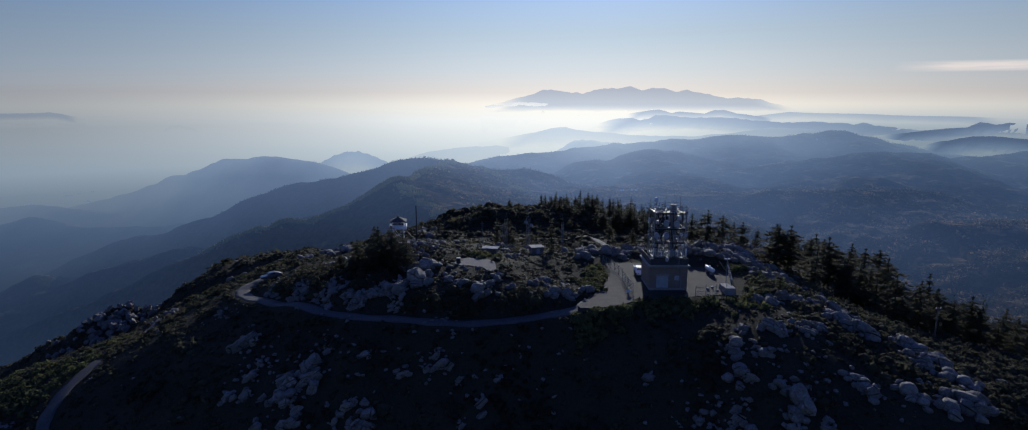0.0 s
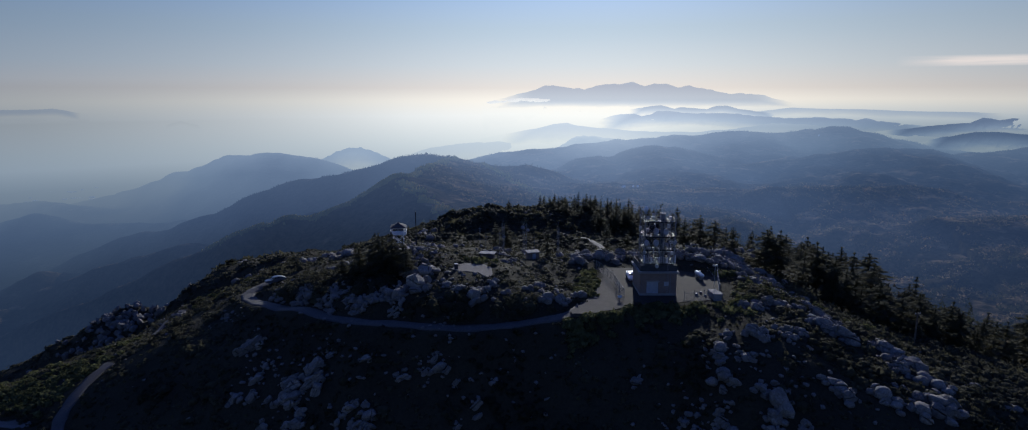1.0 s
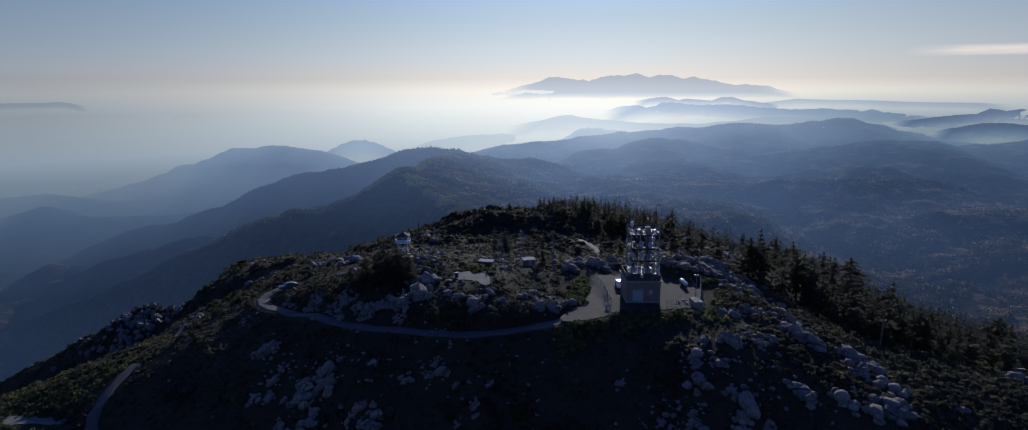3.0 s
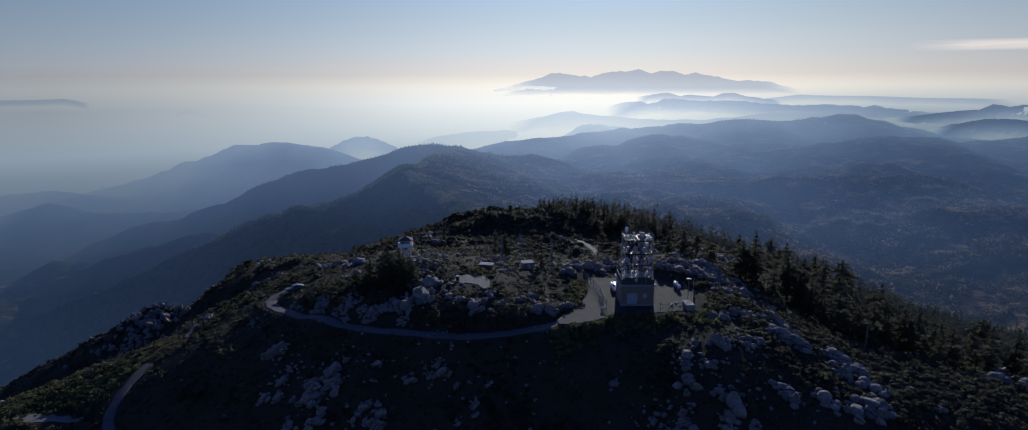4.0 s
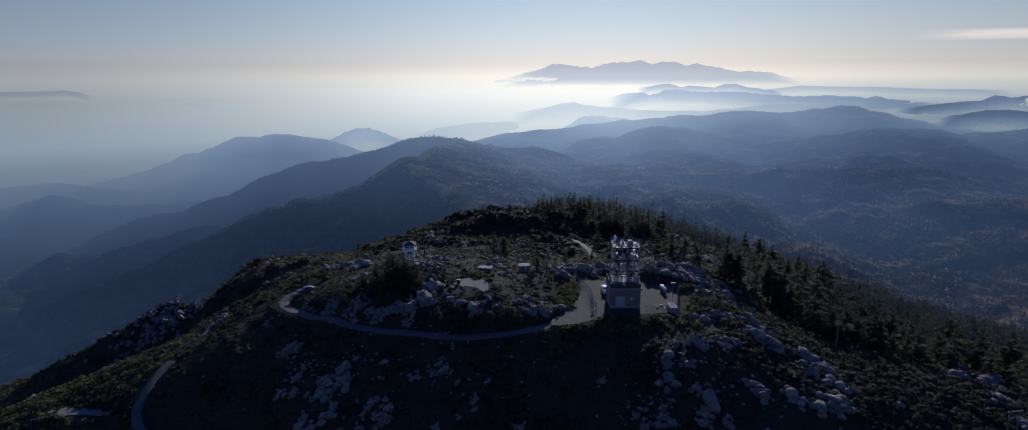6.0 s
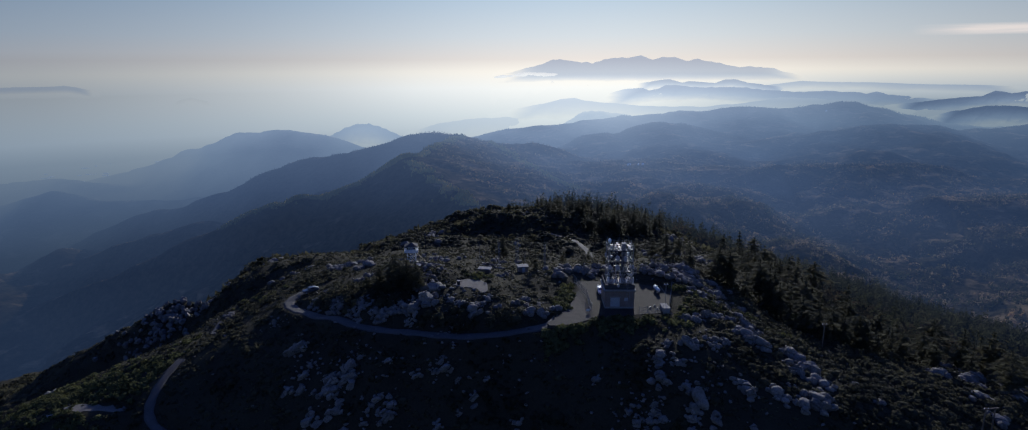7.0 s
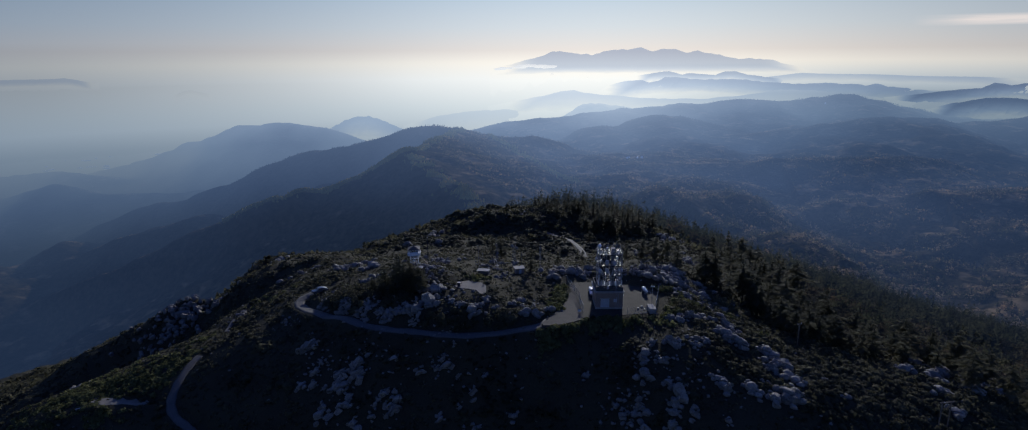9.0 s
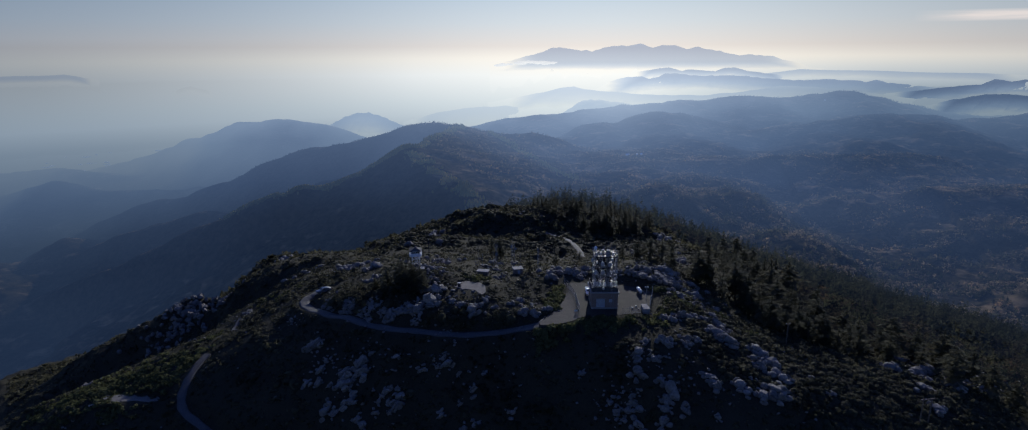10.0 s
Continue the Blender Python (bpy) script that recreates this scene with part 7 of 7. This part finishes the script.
# ---- the fire lookout on its timber legs ----
def build_lookout():
    x0, y0 = -27.0, 140.0
    g = ground_z(x0, y0)
    k = thing("fire_lookout", "white fire lookout cabin with hipped roof on timber legs", "lookout", (x0, y0, g), 8)
    f = 5.3
    k.scale = (0.70, 0.70, 0.70)
    for x in (-1.7, 1.7):
        for y in (-1.7, 1.7):
            part("leg", boxes(((x - 0.13, y - 0.13, -0.8), (x + 0.13, y + 0.13, f))), WHITE, k)
    for s in (-1.7, 1.7):
        part("brace", tubes(((-1.7, s, 0.3), (1.7, s, 5.0)), ((1.7, s, 0.3), (-1.7, s, 5.0)), ((-1.7, s, 2.6), (1.7, s, 2.6)), r=0.07, sides=4), WHITE, k, "white cross brace")
        part("brace", tubes(((s, -1.7, 0.3), (s, 1.7, 5.0)), ((s, 1.7, 0.3), (s, -1.7, 5.0)), r=0.07, sides=4), WHITE, k, "white cross brace")
    part("deck", boxes(((-2.7, -2.7, f), (2.7, 2.7, f + 0.18)), bevel=0.02), WHITE, k, "white catwalk deck")
    for s in (-2.65, 2.65):
        part("railing", tubes(*[((-2.65, s, f + h), (2.65, s, f + h)) for h in (0.55, 1.05)], *[((-2.65 + 0.66 * i, s, f + 0.1), (-2.65 + 0.66 * i, s, f + 1.05)) for i in range(9)], r=0.04, sides=4), WHITE, k)
        part("railing", tubes(*[((s, -2.65, f + h), (s, 2.65, f + h)) for h in (0.55, 1.05)], *[((s, -2.65 + 0.66 * i, f + 0.1), (s, -2.65 + 0.66 * i, f + 1.05)) for i in range(9)], r=0.04, sides=4), WHITE, k)
    part("cabin_wall", boxes(((-1.95, -1.95, f + 0.18), (1.95, -1.8, f + 1.3)), ((-1.95, 1.8, f + 0.18), (1.95, 1.95, f + 1.3)), ((-1.95, -1.8, f + 0.18), (-1.8, 1.8, f + 1.3)), ((1.8, -1.8, f + 0.18), (1.95, 1.8, f + 1.3)),
                                ((-1.95, -1.95, f + 1.95), (1.95, 1.95, f + 2.4)), *[((x - 0.09, y - 0.09, f + 1.3), (x + 0.09, y + 0.09, f + 1.95)) for x in (-1.86, 0, 1.86) for y in (-1.86, 1.86)],
                                *[((x - 0.09, -0.09, f + 1.3), (x + 0.09, 0.09, f + 1.95)) for x in (-1.86, 1.86)]), WHITE, k)
    for a in range(4):
        for s in (-0.93, 0.93):
            m = Matrix.Rotation(math.pi / 2 * a, 4, "Z")
            bm = boxes(((s - 0.83, -1.9, f + 1.3), (s + 0.83, -1.86, f + 1.95)))
            bm.transform(m)
            w = part("window", bm, GLASS, k)
            bm = boxes(((s - 0.03, -1.93, f + 1.3), (s + 0.03, -1.9, f + 1.95)), ((s - 0.83, -1.93, f + 1.6), (s - 0.03, -1.9, f + 1.65)), ((s + 0.03, -1.93, f + 1.6), (s + 0.83, -1.9, f + 1.65)))
            bm.transform(m)
            part("mullion", bm, WHITE, w)
    for a in range(4):          # boarded rail panels round the catwalk, leaning out
        bm = boxes(*[((-2.6 + 0.52 * i, -2.78, f + 0.15), (-2.12 + 0.52 * i, -2.72, f + 1.0)) for i in range(10)])
        bm.transform(Matrix.Rotation(math.pi / 2 * a, 4, "Z"))
        part("rail_panel", bm, WHITE, k, "white boarded rail panel")
    bm = bmesh.new()
    e = [bm.verts.new((x * 2.75, y * 2.75, f + 2.4)) for x, y in ((-1, -1), (1, -1), (1, 1), (-1, 1))]
    e2 = [bm.verts.new((x * 2.75, y * 2.75, f + 2.5)) for x, y in ((-1, -1), (1, -1), (1, 1), (-1, 1))]
    t = [bm.verts.new((x * 0.25, y * 0.25, f + 3.75)) for x, y in ((-1, -1), (1, -1), (1, 1), (-1, 1))]
    bm.faces.new(e[::-1])
    bm.faces.new(t)
    for i in range(4):
        j = (i + 1) % 4
        bm.faces.new((e[i], e[j], e2[j], e2[i]))
        bm.faces.new((e2[i], e2[j], t[j], t[i]))
    part("roof", bm, ROOFING, k, "dark hipped roof")
    part("roof_vent", boxes(((-0.2, -0.2, f + 3.7), (0.2, 0.2, f + 4.0)), bevel=0.04), DARK_STEEL, k)
    part("stair", boxes(*[((2.0 + 0.28 * i, -2.2, f - 0.2 - 0.3 * i), (2.4 + 0.28 * i, -1.4, f - 0.12 - 0.3 * i)) for i in range(17)]), TIMBER, k)
    # things near its foot
    p = thing("flag_pole", "tall thin dark pole beside the lookout", "pole", (-22.6, 139.0, ground_z(-22.6, 139)))
    part("pole", tubes(((0, 0, -0.3), (0, 0, 8.6)), r=0.11, sides=8), DARK_STEEL, p)
    part("finial", tubes(((0, 0, 8.6), (0, 0, 8.8)), r=0.14, sides=8), STEEL, p)
    s = thing("storage_shed", "small shed with flat pale roof below the lookout", "shed", (-24.5, 132.5, ground_z(-24.5, 132.5)), 12)
    part("body", boxes(((-1.1, -0.9, -0.4), (1.1, 0.9, 1.5)), bevel=0.03), TIMBER, s)
    part("roof", boxes(((-1.35, -1.15, 1.5), (1.35, 1.15, 1.65)), bevel=0.03), CONCRETE, s, "flat pale roof")


build_lookout()


# ---- huts and masts behind the car park ----
def build_huts():
    h = thing("equipment_hut", "small pale equipment hut with light flat roof", "hut", (5.3, 140.5, ground_z(5.3, 140.5)), 14)
    part("body", boxes(((-1.35, -1.1, -0.5), (1.35, 1.1, 1.75)), bevel=0.03), BLOCKWALL, h)
    part("roof", boxes(((-1.65, -1.4, 1.75), (1.65, 1.4, 1.98)), bevel=0.04), CONCRETE, h, "pale flat roof")
    part("door", boxes(((-0.3, -1.15, -0.05), (0.5, -1.1, 1.6))), GREY_DOOR, h)
    s = thing("low_shelter", "low timber shelter with a flat weathered roof", "shelter", (-5.4, 135.5, ground_z(-5.4, 135.5)), -12)
    part("wall", boxes(((-1.6, -0.9, -0.5), (1.6, 0.9, 1.0)), bevel=0.03), TIMBER, s)
    part("roof", boxes(((-1.9, -1.2, 1.0), (1.9, 1.2, 1.15)), bevel=0.03), CONCRETE, s, "weathered flat roof")
    b = thing("waste_bin", "dark round bin standing on the gravel car park", "bin", (-11.4, 121.8, ground_z(-11.4, 121.8)))
    part("drum", tubes(((0, 0, 0), (0, 0, 1.15)), r=0.42, sides=16), DARK_STEEL, b)
    part("lid", tubes(((0, 0, 1.15), (0, 0, 1.25)), r=0.46, sides=16), STEEL, b)

    def mast(name, label, x, y, tall, half, gear):
        g = ground_z(x, y)
        m = thing(name, label, "mast", (x, y, g))
        corners = [(half * math.cos(a), half * math.sin(a)) for a in (0.5, 2.6, 4.7)]
        for cx, cy in corners:
            part("leg", tubes(((cx, cy, -0.3), (cx, cy, tall)), r=0.05, sides=5), STEEL, m)
        n = int(tall / 0.9)
        for i in range(3):
            (ax, ay), (bx, by) = corners[i], corners[(i + 1) % 3]
            part("lattice", tubes(*[((ax, ay, j * 0.9), (bx, by, j * 0.9 + 0.9)) if j % 2 else ((bx, by, j * 0.9), (ax, ay, j * 0.9 + 0.9)) for j in range(n)], r=0.025, sides=4), STEEL, m)
        part("base", boxes(((-0.6, -0.6, -0.4), (0.6, 0.6, 0.15))), CONCRETE, m)
        for dx, dz, r in gear:
            bm = bmesh.new()
            bmesh.ops.create_cone(bm, cap_ends=True, segments=18, radius1=r, radius2=r * 0.25, depth=0.35 * r, matrix=Matrix.Translation((dx, -half - 0.3, dz)) @ Matrix.Rotation(math.pi / 2, 4, "X"))
            part("dish", bm, STEEL, m, "grey dish antenna")
        part("whip_antenna", tubes(((0, 0, tall), (0, 0, tall + 1.6)), r=0.03), STEEL, m)

    mast("lattice_mast", "slim steel lattice mast carrying two dishes", 3.6, 152.0, 8.4, 0.55, ((-0.6, 7.4, 0.5), (0.8, 6.7, 0.45)))
    mast("lattice_mast", "thin steel lattice mast with short antennas", -2.0, 151.0, 7.8, 0.4, ((0.2, 4.4, 0.35),))
    mast("lattice_mast", "thin steel lattice mast with short antennas", 12.0, 148.0, 7.6, 0.3, ())
    for x, y, h in ((-8.0, 150.0, 6.5), (-6.4, 148.0, 4.8), (-2.9, 149.0, 6.0), (6.0, 150.0, 5.5)):
        p = thing("antenna_pole", "thin grey antenna pole among the rocks", "pole", (x, y, ground_z(x, y)), 0, "antenna poles")
        part("pole", tubes(((0, 0, -0.3), (0, 0, h)), r=0.05), STEEL, p)
        part("crossarm", tubes(((-0.5, 0, h - 0.6), (0.5, 0, h - 0.6)), r=0.03), STEEL, p)


build_huts()


def build_utility_poles():
    for i, (x, y, two) in enumerate(((97.5, 80.5, True), (77.0, 106.0, False))):
        p = thing("utility_pole", "weathered twin utility pole with crossarm" if two else "thin weathered utility pole on the slope", "pole", (x, y, ground_z(x, y)), 10)
        h = 6.2
        part("pole", tubes(((0, 0, -0.6), (0, 0, h)), r=0.13, sides=8), TIMBER, p)
        if two:
            part("pole", tubes(((2.2, 0, -1.2), (2.2, 0, h)), r=0.13, sides=8), TIMBER, p)
            part("crossarm", boxes(((-0.7, -0.09, h - 0.35), (2.9, 0.09, h - 0.12))), TIMBER, p)
        else:
            part("crossarm", boxes(((-0.6, -0.06, h - 0.4), (0.6, 0.06, h - 0.25))), TIMBER, p)
        for q in (-0.5, 0.5):
            part("insulator", tubes(((q, 0, h - 0.25), (q, 0, h)), r=0.06, sides=8), WHITE, p)
    b = thing("bench", "small pale bench beside the turnout", "bench", (-112, 104.5, ground_z(-112, 104.5)), 30)
    part("seat", boxes(((-1.0, -0.3, 0.42), (1.0, 0.2, 0.5))), CONCRETE, b)
    for x in (-0.8, 0.8):
        part("leg", boxes(((x - 0.1, -0.25, -0.2), (x + 0.1, 0.15, 0.42))), CONCRETE, b)


build_utility_poles()
